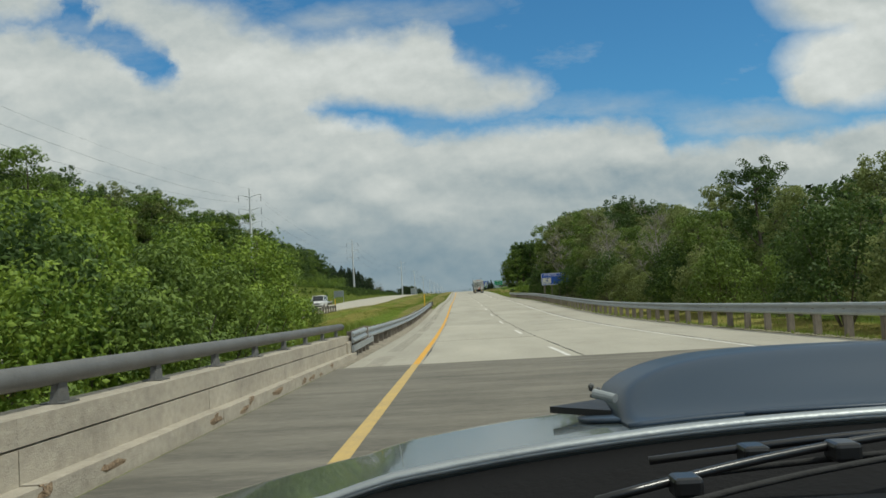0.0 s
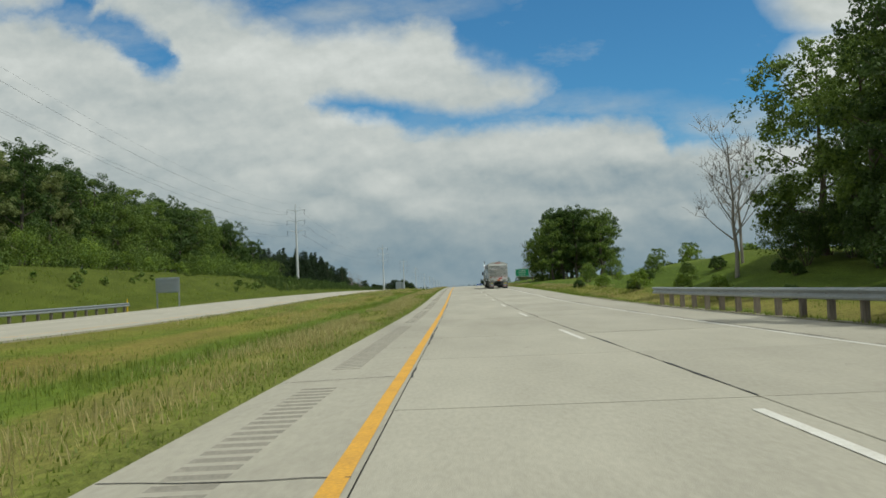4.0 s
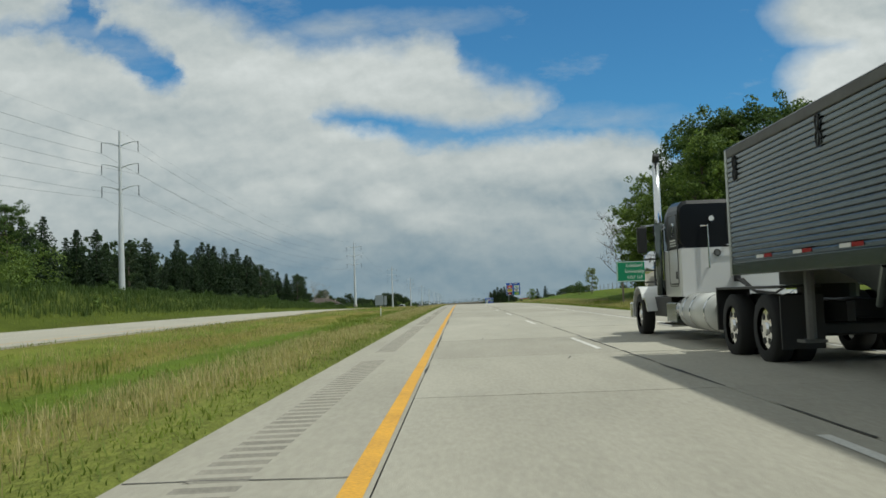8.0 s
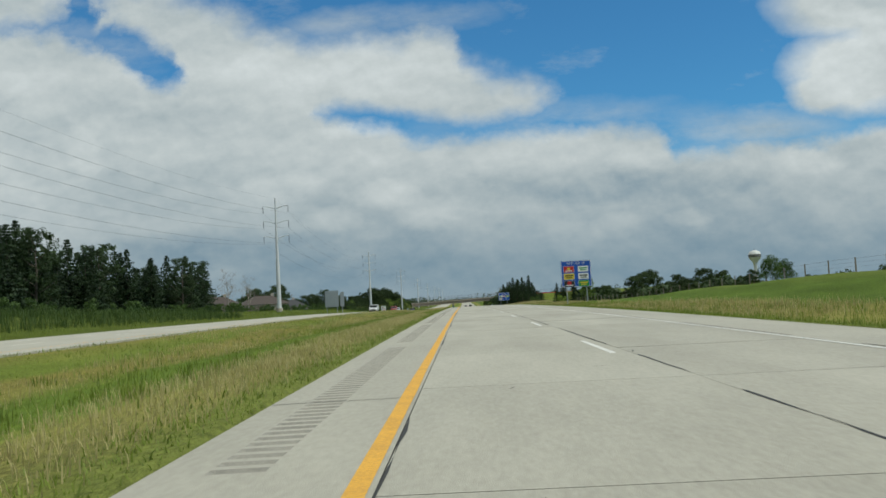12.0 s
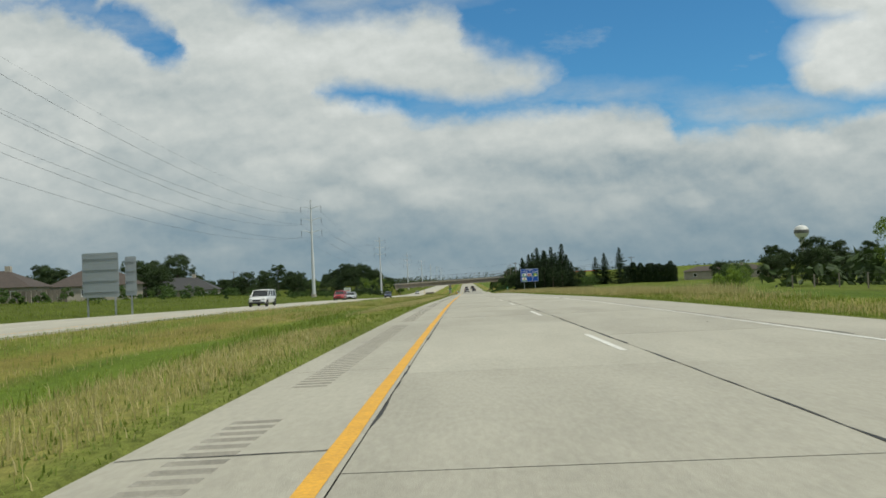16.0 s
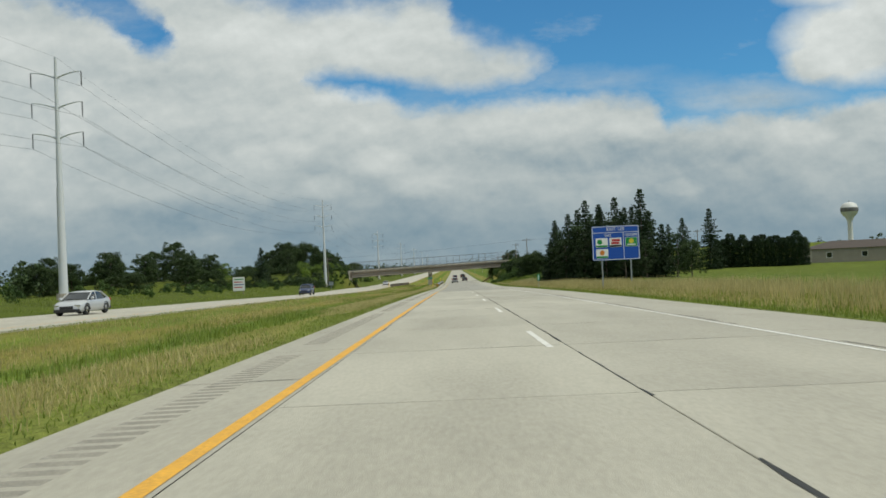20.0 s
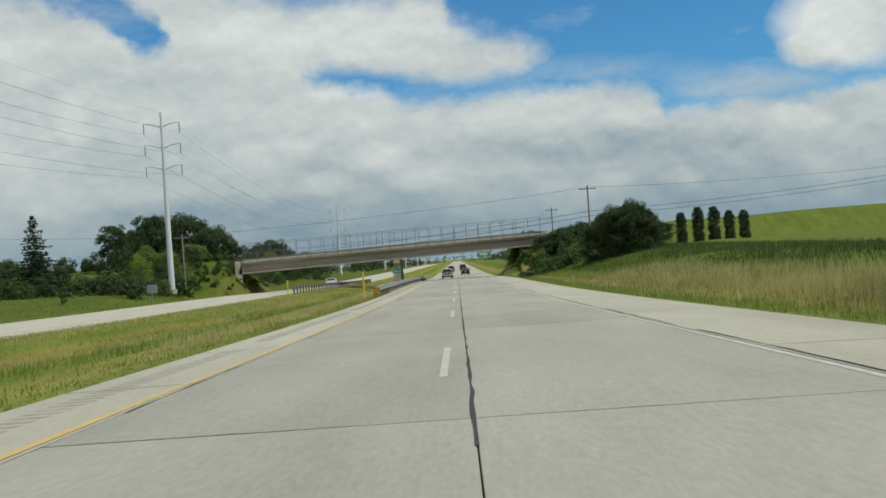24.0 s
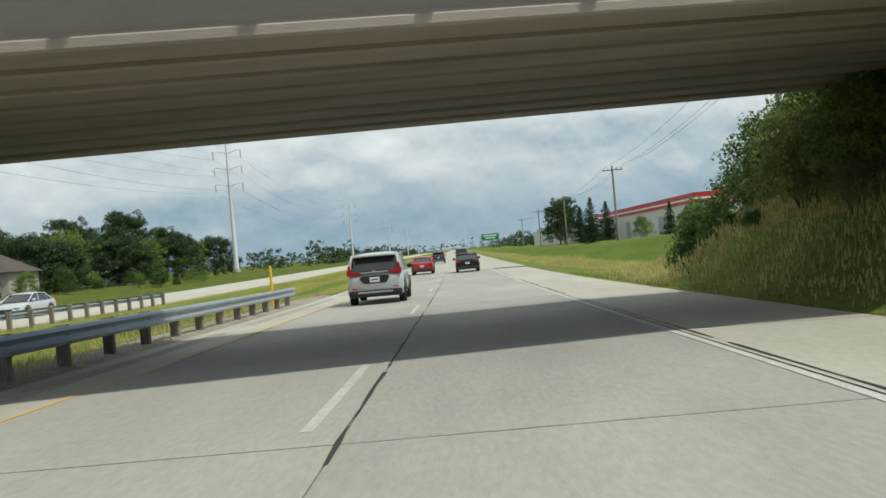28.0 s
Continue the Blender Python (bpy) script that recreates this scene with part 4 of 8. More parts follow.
def drop_proto(protos):
    for p in protos:
        for o in (*p.children_recursive, p):
            bpy.data.objects.remove(o)


rng0 = np.random.default_rng(11)
T_BROAD = [broadleaf(21, 13, 8.5, "leaf"), broadleaf(22, 15, 8, "leaf_dark", label="tall dark green tree at the edge of a wood", name="woodland_tree"), broadleaf(23, 11, 8, "leaf_light", label="bright green young tree in full leaf", name="young_tree"),
           broadleaf(24, 14, 7, "leaf_olive", label="tall olive-green tree with thin foliage", name="slender_tree", clumps=260), broadleaf(25, 9, 8.5, "leaf", label="round-crowned green tree with dense leaves", name="round_tree", low=0.03, clumps=330),
           broadleaf(26, 9, 9.0, "leaf_dark", label="round-crowned dark green tree in full leaf", name="round_tree", low=0.02, clumps=360)]
T_OLD = [broadleaf(28, 9, 9.5, "leaf_deep", label="dense dark green tree with a rounded crown", name="round_tree", low=0.0, clumps=620, per=40, size=0.13),
         broadleaf(29, 15, 11, "leaf_deep", label="tall dense dark green tree in full leaf", name="woodland_tree", low=0.01, clumps=760, per=40, size=0.15)]
T_SPRUCE = [spruce(31, 13, 8.6), spruce(32, 10, 6.4), spruce(33, 15, 9.4, "tall old spruce with drooping boughs")]
T_BARE = [bare_tree(41, 11, 6), bare_tree(42, 8, 5), bare_tree(43, 7.8, 6.5, "dead tree with dark bare branches", "bark")]
T_BUSH = [bush(51, 2.2, 2.8), bush(52, 3.6, 4.2, "leaf", label="tall dense green shrub", clumps=140, size=0.07), bush(53, 1.3, 2.2, "leaf_dark", label="low dark green bush"), bush(54, 4.6, 4.6, "leaf_light", label="large bright green shrub", clumps=190, size=0.075), bush(55, 4.2, 4.6, "leaf_dark", label="dense dark green shrub on a bank", clumps=170, size=0.075), bush(56, 3.2, 3.6, "leaf_olive", label="dull olive-green shrub at the wood's edge", clumps=130, size=0.07)]
T_CEDAR = [cedar(44, 6.2, 2.0), cedar(45, 5.8, 2.1)]
T_PINE = [broadleaf(27, 13, 7.5, "needle_soft", label="dense dark pine with a rounded crown", name="pine_tree", low=0.03, clumps=260)]
PROTOS = T_OLD + T_CEDAR + T_PINE + T_BROAD + T_SPRUCE + T_BARE + T_BUSH


def wood(x0, x1, y0, y1, n, kinds, s=(0.8, 1.2), group="trees of the wood", seed=1):
    """Trees set at random over a patch, kept apart."""
    rng = np.random.default_rng(seed)
    got = []
    for k in range(n * 12):
        x, y = rng.uniform(min(x0, x1), max(x0, x1)), rng.uniform(y0, y1)
        if any((x - a) ** 2 + (y - b) ** 2 < 7 for a, b in got):
            continue
        got.append((x, y))
        plant(kinds[rng.integers(len(kinds))], x, y, rng.uniform(*s), group)
        if len(got) >= n:
            break


B, S, D, U = T_BROAD, T_SPRUCE, T_BARE, T_BUSH
P = T_PINE[0]
# left of the creek bridge: shrubs between the carriageways, then the wood on the bank
for k, (x, y, i, s) in enumerate([(-6, 19, 3, 1.0), (-7.5, 24, 1, 1.15), (-9, 30, 3, 1.05), (-6.8, 33.5, 1, 1.0), (-5, 27.5, 1, 0.8), (-11, 22, 3, 1.2), (-12.5, 36, 3, 1.15), (-8, 37.5, 1, 1.0), (-10, 42, 1, 1.0), (-12, 29, 3, 1.25),
                                  (-5.2, 23, 1, 0.8), (-9.4, 15, 3, 1.1), (-5.4, 38.6, 0, 1.0), (-6.6, 43, 0, 0.9), (-8.2, 46, 0, 0.8), (-4.6, 31, 1, 0.75), (-6.5, 29.5, 3, 0.9), (-8.5, 50, 3, 1.22), (-10.6, 48, 3, 1.25), (-7.4, 46.5, 3, 0.95), (-12.4, 52, 3, 1.3), (-6.6, 53, 1, 0.75), (-13.5, 44, 3, 1.2), (-8.4, 20.5, 3, 1.05), (-10.2, 34, 3, 1.0), (-7, 27, 3, 0.95)]):
    plant(U[(i, i, 4, 1, i, 5)[k % 6]], x, y, s * (1.0, 0.85, 1.1, 0.95, 1.12)[k % 5], "shrubs by the creek")


def thicket(x0, x1, y0, y1, n, kinds, s, group, seed):
    """Shrubs along the foot of a wood."""
    rng = np.random.default_rng(seed)
    for k in range(n):
        plant(kinds[rng.integers(len(kinds))], rng.uniform(x0, x1), y0 + (y1 - y0) * (k + rng.uniform(0, 1)) / n, rng.uniform(*s), group)


def shrub_mass(name, x0, x1, y0, y1, n, h, leaf, label, seed, leaves=900):
    """Shrubs past counting, joined: mounds of leaf clumps that run into one another."""
    rng = np.random.default_rng(seed)
    c, r = [], []
    for k in range(n):
        x, y = rng.uniform(x0, x1), y0 + (y1 - y0) * (k + rng.uniform(0, 1)) / n
        hh = rng.uniform(*h)
        g = gz(x, y)
        for j in range(leaves // 45):
            a, u = rng.uniform(0, 6.283), rng.uniform(0.05, 1) ** 0.8
            rad = hh * 0.6 * math.sqrt(max(0.05, 1 - (0.95 * u) ** 2)) * rng.uniform(0.3, 1)
            c.append((x + math.cos(a) * rad, y + math.sin(a) * rad, g + hh * u * rng.uniform(0.75, 1.0)))
            r.append(hh * rng.uniform(0.12, 0.22))
    v, f = leaf_cloud(rng, c, r, 45, 0.1)
    tagged(raw(name, v, f, leaf), label, "shrubs", kind="stuff")


wood(-52, -31, 0, 66, 30, [B[0], B[2], B[2], B[3]], (0.85, 1.1), "trees on the left bank", 2)
wood(-58, -43, 66, 182, 50, [B[0], B[1], B[3], B[2]], (0.98, 1.2), "trees on the left bank", 3)
wood(-60, -46, 176, 208, 12, [B[0], B[1], B[0]], (1.1, 1.3), "trees on the left bank", 20)
wood(-60, -47, 208, 262, 34, [B[0], B[1], B[1], B[3]], (0.88, 1.04), "trees on the left bank", 4)
wood(-62, -47, 264, 337, 40, [B[1], B[1], B[0]], (0.86, 1.02), "trees on the left bank", 5)
wood(-62, -48, 337, 352, 9, [B[1], B[0]], (0.6, 0.75), "trees on the left bank", 22)
wood(-62, -50, 350, 436, 44, [S[0], S[0], P, S[2], S[1]], (0.62, 0.8), "pines along the left bank", 68)
wood(-62, -50, 436, 484, 28, [S[0], S[0], P, S[2]], (0.84, 1.0), "pines along the left bank", 6)
wood(-62, -51, 484, 560, 36, [S[0], S[0], P, S[1]], (0.72, 0.9), "pines along the left bank", 66)
shrub_mass("undergrowth_of_the_wood", -46.5, -41.5, 66, 345, 120, (2.6, 5.2), "leaf", "green undergrowth along the foot of the wood", 81, 1100)
shrub_mass("undergrowth_light", -45.5, -40.5, 60, 330, 50, (1.6, 4.2), "leaf_light", "bright green saplings at the foot of the wood", 85)
shrub_mass("bank_scrub", -40.5, -31.5, 60, 340, 110, (0.5, 1.5), "leaf", "low green scrub on the left bank", 82, 450)
shrub_mass("undergrowth_of_the_pines", -50, -36, 345, 560, 110, (0.8, 2.2), "leaf_dark", "dark scrub below the pines", 86, 500)
thicket(-42, -33, 64, 180, 22, [U[1], U[2], U[0]], (0.5, 0.9), "shrubs on the left bank", 61)
for x, y, s in [(-43, 198, 0.9), (-44, 204, 0.8), (-51, 566, 0.8), (-48, 572, 0.7)]:
    plant(D[0], x, y, s, "dead trees")
# right of the road: the wood up to the cutting
wood(17, 30, 0, 62, 22, [B[0], B[3], B[3], B[1]], (0.45, 0.57), "trees on the right side", 17)
wood(15.5, 20, 62, 104, 10, [B[0], B[3], B[3]], (0.4, 0.54), "trees on the right side", 7)
wood(20, 31, 62, 104, 18, [B[0], B[1], B[3], B[3], B[0]], (0.54, 0.68), "trees on the right side", 21)
wood(15, 33, 104, 132, 20, [B[0], B[1], B[3], B[3]], (0.58, 0.76), "trees on the right side", 18)
wood(15, 33, 132, 158, 20, [B[0], B[1], B[3], B[1]], (0.75, 0.95), "trees on the right side", 19)
thicket(19, 27, 160, 190, 16, [U[1], U[4]], (0.7, 1.1), "shrubs on the right side", 69)
wood(22.5, 38, 158, 186, 20, [B[0], B[1], B[1]], (0.78, 1.0), "trees on the right side", 8)
thicket(13.2, 15.8, 0, 152, 40, [U[1], U[5], U[4], U[5]], (0.7, 1.15), "shrubs on the right side", 64)
thicket(14, 20, 160, 250, 22, [U[0], U[2], U[1]], (0.4, 0.7), "shrubs on the right side", 65)
for x, y, s in [(18.5, 187, 0.85), (15.0, 92, 0.7), (14.6, 70, 0.6), (20.5, 192, 0.7), (14.8, 128, 0.8)]:
    plant(D[0], x, y, s, "dead trees")
wood(26, 50, 200, 300, 8, [B[0], B[2]], (0.3, 0.5), "trees on the right side", 9)
shrub_mass("undergrowth_by_the_sign", 20, 27, 326, 352, 22, (0.8, 2.0), "leaf", "green undergrowth below the trees by the sign", 90, 700)
wood(20, 34, 322, 352, 20, [B[0], B[4], B[4], B[1]], (0.95, 1.2), "trees by the green sign", 10)
plant(T_BARE[2], 19.9, 355.8, 1.0, "dead trees")
plant(B[3], 19.1, 375.2, 0.27, label="slim young tree on the field bank")
plant(U[4], 18.9, 387.5, 0.46, label="wide dark green shrub on the field bank")
plant(U[2], 20.4, 391, 0.8)
plant(U[4], 24.3, 440, 0.46, label="broad dark green bush in the field")
plant(U[4], 25.8, 441.5, 0.4)

# ---- roadside steel and concrete ----
def wbeam(x, y0, y1, post_h=0.72, face=1, label="galvanised W-beam guard rail on timber posts", step=1.905, post="timber", end="square", buried=True):
    """A guard rail along the road: corrugated beam, posts and blocks. face: the side of the beam, +1 towards larger x."""
    g = thing("guard_rail", label, "guard rail", (x, y0, rz(y0)))
    z0 = rz(y0)
    prof = [(0.0, 0.155), (0.07, 0.135), (0.085, 0.085), (0.02, 0.035), (0.0, 0.0), (0.02, -0.035), (0.085, -0.085), (0.07, -0.135), (0.0, -0.155)]
    back = [(a - 0.012, b) for a, b in prof][::-1]
    loop = prof + back
    ys = np.append(np.arange(y0, y1, 3.81), y1)
    verts, faces = [], []
    zc = post_h - 0.16
    for y in ys:
        h = rz(y)
        verts += [(face * (0.10 + a), y - y0, h - z0 + zc + b) for a, b in loop]
    n = len(loop)
    for i in range(len(ys) - 1):
        for k in range(n):
            a, b = i * n + k, i * n + (k + 1) % n
            faces.append((a, b, b + n, a + n))
    faces += [tuple(range(n)), tuple(range((len(ys) - 1) * n, len(ys) * n))]
    raw("beam", verts, faces, "galv", g)
    bm = bmesh.new()
    box(bm, -0.09, 0.09, -0.075, 0.075, -0.5, post_h, 0.008)
    pm = bpy.data.meshes.new("post")
    bm.to_mesh(pm)
    bm.free()
    bm = bmesh.new()
    box(bm, min(face * 0.09, face * 0.105), max(face * 0.09, face * 0.105), -0.08, 0.08, zc - 0.17, zc + 0.17, 0.004)
    km = bpy.data.meshes.new("block")
    bm.to_mesh(km)
    bm.free()
    y = y0 + 0.4
    while y < y1 - 0.1:
        po = link("post", pm, post, g)
        bl = link("block", km, post, g)
        base = float(ground_z(x, y)) if buried else rz(y)
        for o in (po, bl):
            o.matrix_local = pose(0, y - y0, rz(y) - z0)
        y += step
    return g


rail_a = wbeam(-2.05, 36.0, 101.5, 0.70, 1, "galvanised W-beam guard rail beside the inner shoulder")
wbeam(-1.95, 795.0, 893.5, 0.70, 1, "galvanised W-beam guard rail along the median under the bridge")
wbeam(10.45, -20.0, 174.0, 0.80, -1, "long galvanised guard rail beside the hard shoulder")
wbeam(-13.9, 36.0, 118.0, 0.72, -1, "guard rail on the inner side of the opposite road")
wbeam(-27.0, 40.0, 205.0, 0.72, 1, "guard rail at the foot of the wooded bank")
wbeam(-13.9, 830.0, 915.0, 0.72, -1, "guard rail shielding the bridge pier from the opposite road")


def rail_end():
    """Square impact head on the end of the first guard rail."""
    t = thing("guard_rail_end", "black and grey impact head at the end of the guard rail", "rail end", (-1.95, 101.5, rz(101.5)))
    boxed("head", (-0.16, 0.22, 0.02, 0.42, 0.34, 0.74), "galv_dark", t, bevel=0.02)
    boxed("face_plate", (-0.18, 0.24, 0.42, 0.45, 0.32, 0.76), "black", t, bevel=0.01)
    boxed("post", (-0.09, 0.09, -0.2, -0.02, -0.4, 0.6), "timber", t, bevel=0.01)
    boxed("strut", (-0.05, 0.05, -0.02, 0.1, 0.36, 0.6), "galv", t, bevel=0.01)


rail_end()


def marker_post(x, y, h=1.5):
    t = thing("marker_post", "tall yellow plastic marker post", "marker post", (x, y, gz(x, y)), group="yellow marker posts")
    bm = bmesh.new()
    tube(bm, (0, 0, -0.2), (0, 0, h), 0.055, 0.055, 12)
    part("tube", bm, "amber", t)
    bm = bmesh.new()
    tube(bm, (0, 0, h), (0, 0, h + 0.03), 0.058, 0.04, 12)
    part("cap", bm, "amber", t)


for x, y, h in [(-2.6, 101.8, 1.55), (-14.2, 118.5, 1.4), (-27.4, 206, 1.3), (-2.7, 795.2, 1.7), (-2.75, 893.8, 1.6), (-14.3, 829, 1.4)]:
    marker_post(x, y, h)


def chevron_board(x, y):
    t = thing("hazard_marker", "yellow hazard board with black diagonal stripes at the rail end", "hazard marker", (x, y, rz(y)))
    boxed("post", (-0.04, 0.04, 0.04, 0.10, -0.3, 0.75), "timber", t, bevel=0.005)
    boxed("board", (-0.24, 0.24, 0.0, 0.03, 0.12, 0.68), "amber", t, bevel=0.004)
    for k in range(-1, 4):
        bm = bmesh.new()
        z0 = 0.06 + k * 0.2
        quad = [(-0.24, z0 + 0.3), (0.24, z0), (0.24, z0 + 0.095), (-0.24, z0 + 0.395)]
        quad = [(a, min(max(b, 0.12), 0.68)) for a, b in quad]
        if len({round(b, 3) for a, b in quad}) < 2:
            bm.free()
            continue
        prism(bm, quad, -0.004, 0.0, "y")
        part("stripe", bm, "black", t)


chevron_board(-1.75, 794.0)


def parapet(x, y0, y1, face, label, rail=True):
    """Concrete bridge parapet: kerb, wall blocks with open joints, and a steel tube rail on brackets."""
    p = thing("parapet", label, "bridge parapet", (x, 0, 0))
    def band(name, xa, xb, z0, z1, ya, yb, m, lab=""):
        v = [(xx, yy, rz(yy) + zz) for yy in (ya, yb) for xx, zz in ((xa, z0), (xb, z0), (xb, z1), (xa, z1))]
        f = [(0, 1, 2, 3), (7, 6, 5, 4), (0, 4, 5, 1), (1, 5, 6, 2), (2, 6, 7, 3), (3, 7, 4, 0)]
        raw(name, v, f, m, p, lab)
    for k, y in enumerate(np.arange(y0, y1 - 0.1, 4.4)):
        ye = min(y + 4.4, y1)
        band("kerb", -0.05 * face, 0.26 * face, -0.25, 0.16 + 0.008 * (k % 2), y + 0.006, ye - 0.006, "old_concrete")
        band("wall_block", -0.30 * face, 0.10 * face, -0.25, 0.395, y + 0.008, ye - 0.008, "old_concrete", "weathered pale concrete")
        band("coping", -0.30 * face, 0.094 * face, 0.412, 0.60, y + 0.001, ye - 0.001, "old_concrete")
    rng = np.random.default_rng(3)
    for k in range(34):
        y = rng.uniform(y0, y1 - 1)
        bm = bmesh.new()
        bmesh.ops.create_icosphere(bm, subdivisions=2, radius=0.5)
        bmesh.ops.transform(bm, matrix=Matrix.Diagonal((0.03, rng.uniform(0.15, 0.7) * rng.uniform(0.5, 1.4), rng.uniform(0.04, 0.13), 1)), verts=bm.verts)
        for v in bm.verts:
            v.co += Vector((0, 0.06 * rng.normal(), 0.012 * rng.normal()))
        o = part("spall", bm, "rust_stain", p, "rusty broken concrete")
        o.matrix_local = pose(0.255 * face, y, rz(y) + rng.uniform(0.03, 0.14))
    if rail:
        bm = bmesh.new()
        ys = np.arange(y0, y1 + 0.01, 4.4)
        pipe(bm, [(-0.12 * face, y, rz(y) + 0.835) for y in (*ys[:-1], y1)], 0.085, 14)
        part("tube_rail", bm, "galv_dark", p, "grey steel tube", smooth=True)
        for y in np.arange(y0 + 1.1, y1, 2.2):
            bm = bmesh.new()
            prism(bm, [(-0.12, 0.6), (0.12, 0.6), (0.06, 0.79), (-0.06, 0.79)], -0.03, 0.03, "x")
            box(bm, -0.10, 0.10, -0.13, 0.13, 0.598, 0.615)
            o = part("bracket", bm, "galv_dark", p)
            o.matrix_local = pose(-0.12 * face, y, rz(y))


parapet(-2.0, -15.0, 33.3, 1, "pale concrete bridge parapet with a steel tube rail on top")
parapet(-13.9, -15.0, 33.3, -1, "concrete parapet of the opposite bridge")
parapet(10.4, -40.0, 29.3, -1, "concrete parapet at the outer side of the bridge", rail=True)


def rail_transition():
    """The stiffened start of the guard rail, bolted to the parapet's end."""
    t = thing("rail_transition", "double guard rail with close posts bolted to the parapet", "guard rail", (-1.82, 33.0, rz(33)))
    for zc, y1, nm in ((0.55, 3.2, "upper_beam"), (0.26, 5.2, "rub_rail")):
        bm = bmesh.new()
        prism(bm, [(0.0, zc + 0.15), (0.07, zc + 0.12), (0.085, zc + 0.07), (0.02, zc), (0.085, zc - 0.07), (0.07, zc - 0.12), (0.0, zc - 0.15)] if nm == "upper_beam" else
              [(0.0, zc + 0.08), (0.06, zc + 0.07), (0.06, zc - 0.07), (0.0, zc - 0.08)], 0.0, y1, "y")
        part(nm, bm, "galv", t)
    for k in range(5):
        boxed("post", (-0.18, -0.01, 0.45 + k * 0.95, 0.6 + k * 0.95, -0.5, 0.7), "timber", t, bevel=0.008)
    boxed("end_block", (-0.45, -0.02, -0.5, 0.25, -0.3, 0.46), "old_concrete", t, bevel=0.03)
    for k in range(4):
        bm = bmesh.new()
        tube(bm, (0.085, 0.15 + 0.3 * k, 0.62), (0.10, 0.15 + 0.3 * k, 0.62), 0.02, 0.015, 6)
        part("bolt", bm, "galv_dark", t)


rail_transition()
strip("gravel_verge", -3.6, -1.63, 33.5, 104.0, "gravel", "pale gravel strip behind the guard rail", "gravel", dz=-0.03, step=3.0, thick=0.1)
strip("gravel_verge_bridge", -3.2, -1.63, 792.0, 896.0, "gravel", "gravel strip under the median guard rail", "gravel", dz=-0.03, step=3.0, thick=0.1)


# ---- power line ----
PYLONS = [(-40, 16, 3.0, 20.3), (-39.9, 186.6, 4.4, 19.8), (-39.9, 357.2, 3.9, 20.2), (-32.1, 529.4, 1.94, 19.9), (-32.6, 690.4, -0.44, 21.2), (-32.3, 847.0, -2.95, 22.6), (-31.5, 1004, -3.4, 21), (-31, 1165, -4.0, 21), (-30.5, 1330, -4.5, 21), (-30, 1500, -4.5, 21), (-30, 1680, -4.5, 21)]


def arm_tips(h):
    return [(s * 2.25, h - d + 0.55) for d in (1.9, 4.6, 7.3) for s in (-1, 1)]


def pylon(x, y, z, h):
    t = thing("pylon", "slender galvanised steel transmission pole with six curved arms", "pylon", (x, y, z), group="power line poles")
    bm = bmesh.new()
    tube(bm, (0, 0, -0.4), (0, 0, h * 0.45), 0.40, 0.30, 14, False)
    tube(bm, (0, 0, h * 0.44), (0, 0, h), 0.27, 0.12, 14, False)
    part("pole", bm, "pylon", t, smooth=True)
    bm = bmesh.new()
    tube(bm, (0, 0, -0.3), (0, 0, 0.25), 0.62, 0.6, 14)
    part("footing", bm, "old_concrete", t)
    for (ax, az), d in zip(arm_tips(h), (1.9, 1.9, 4.6, 4.6, 7.3, 7.3)):
        bm = bmesh.new()
        pts = [(ax * u, 0, h - d + 0.55 * (1 - (1 - u) ** 2)) for u in (0.0, 0.25, 0.5, 0.75, 1.0)]
        for k in range(4):
            tube(bm, pts[k], pts[k + 1], 0.095 - 0.014 * k, 0.082 - 0.014 * k, 8)
        arm = part("arm", bm, "pylon", t)
        bm = bmesh.new()
        for k in range(7):
            tube(bm, (ax, 0, az - 0.1 - k * 0.17), (ax, 0, az - 0.2 - k * 0.17), 0.085, 0.04, 8)
        tube(bm, (ax, 0, az), (ax, 0, az - 1.35), 0.025, 0.025, 6)
        part("insulator", bm, "insulator", arm)


for p in PYLONS:
    pylon(*p)


def wires():
    lines = [(a, b - 1.35, "power_cable") for a, b in arm_tips(0)] + [(0.0, 0.0, "shield_wire")]
    for ax, az, nm in lines:
        cu = bpy.data.curves.new(nm, "CURVE")
        cu.dimensions, cu.bevel_depth, cu.bevel_resolution = "3D", 0.011 if nm == "power_cable" else 0.006, 1
        for (x0, y0, z0, h0), (x1, y1, z1, h1) in zip(PYLONS, PYLONS[1:]):
            sp = cu.splines.new("POLY")
            sp.points.add(20)
            for k in range(21):
                u = k / 20
                sag = 3.4 * 4 * u * (1 - u)
                sp.points[k].co = (x0 + (x1 - x0) * u + ax, y0 + (y1 - y0) * u, (z0 + h0) * (1 - u) + (z1 + h1) * u + az - sag, 1)
        cu.materials.append(M["wire"])
        tagged(new(nm, cu), "thin dark cable strung between the steel poles", "power cable", "power line cables")


wires()


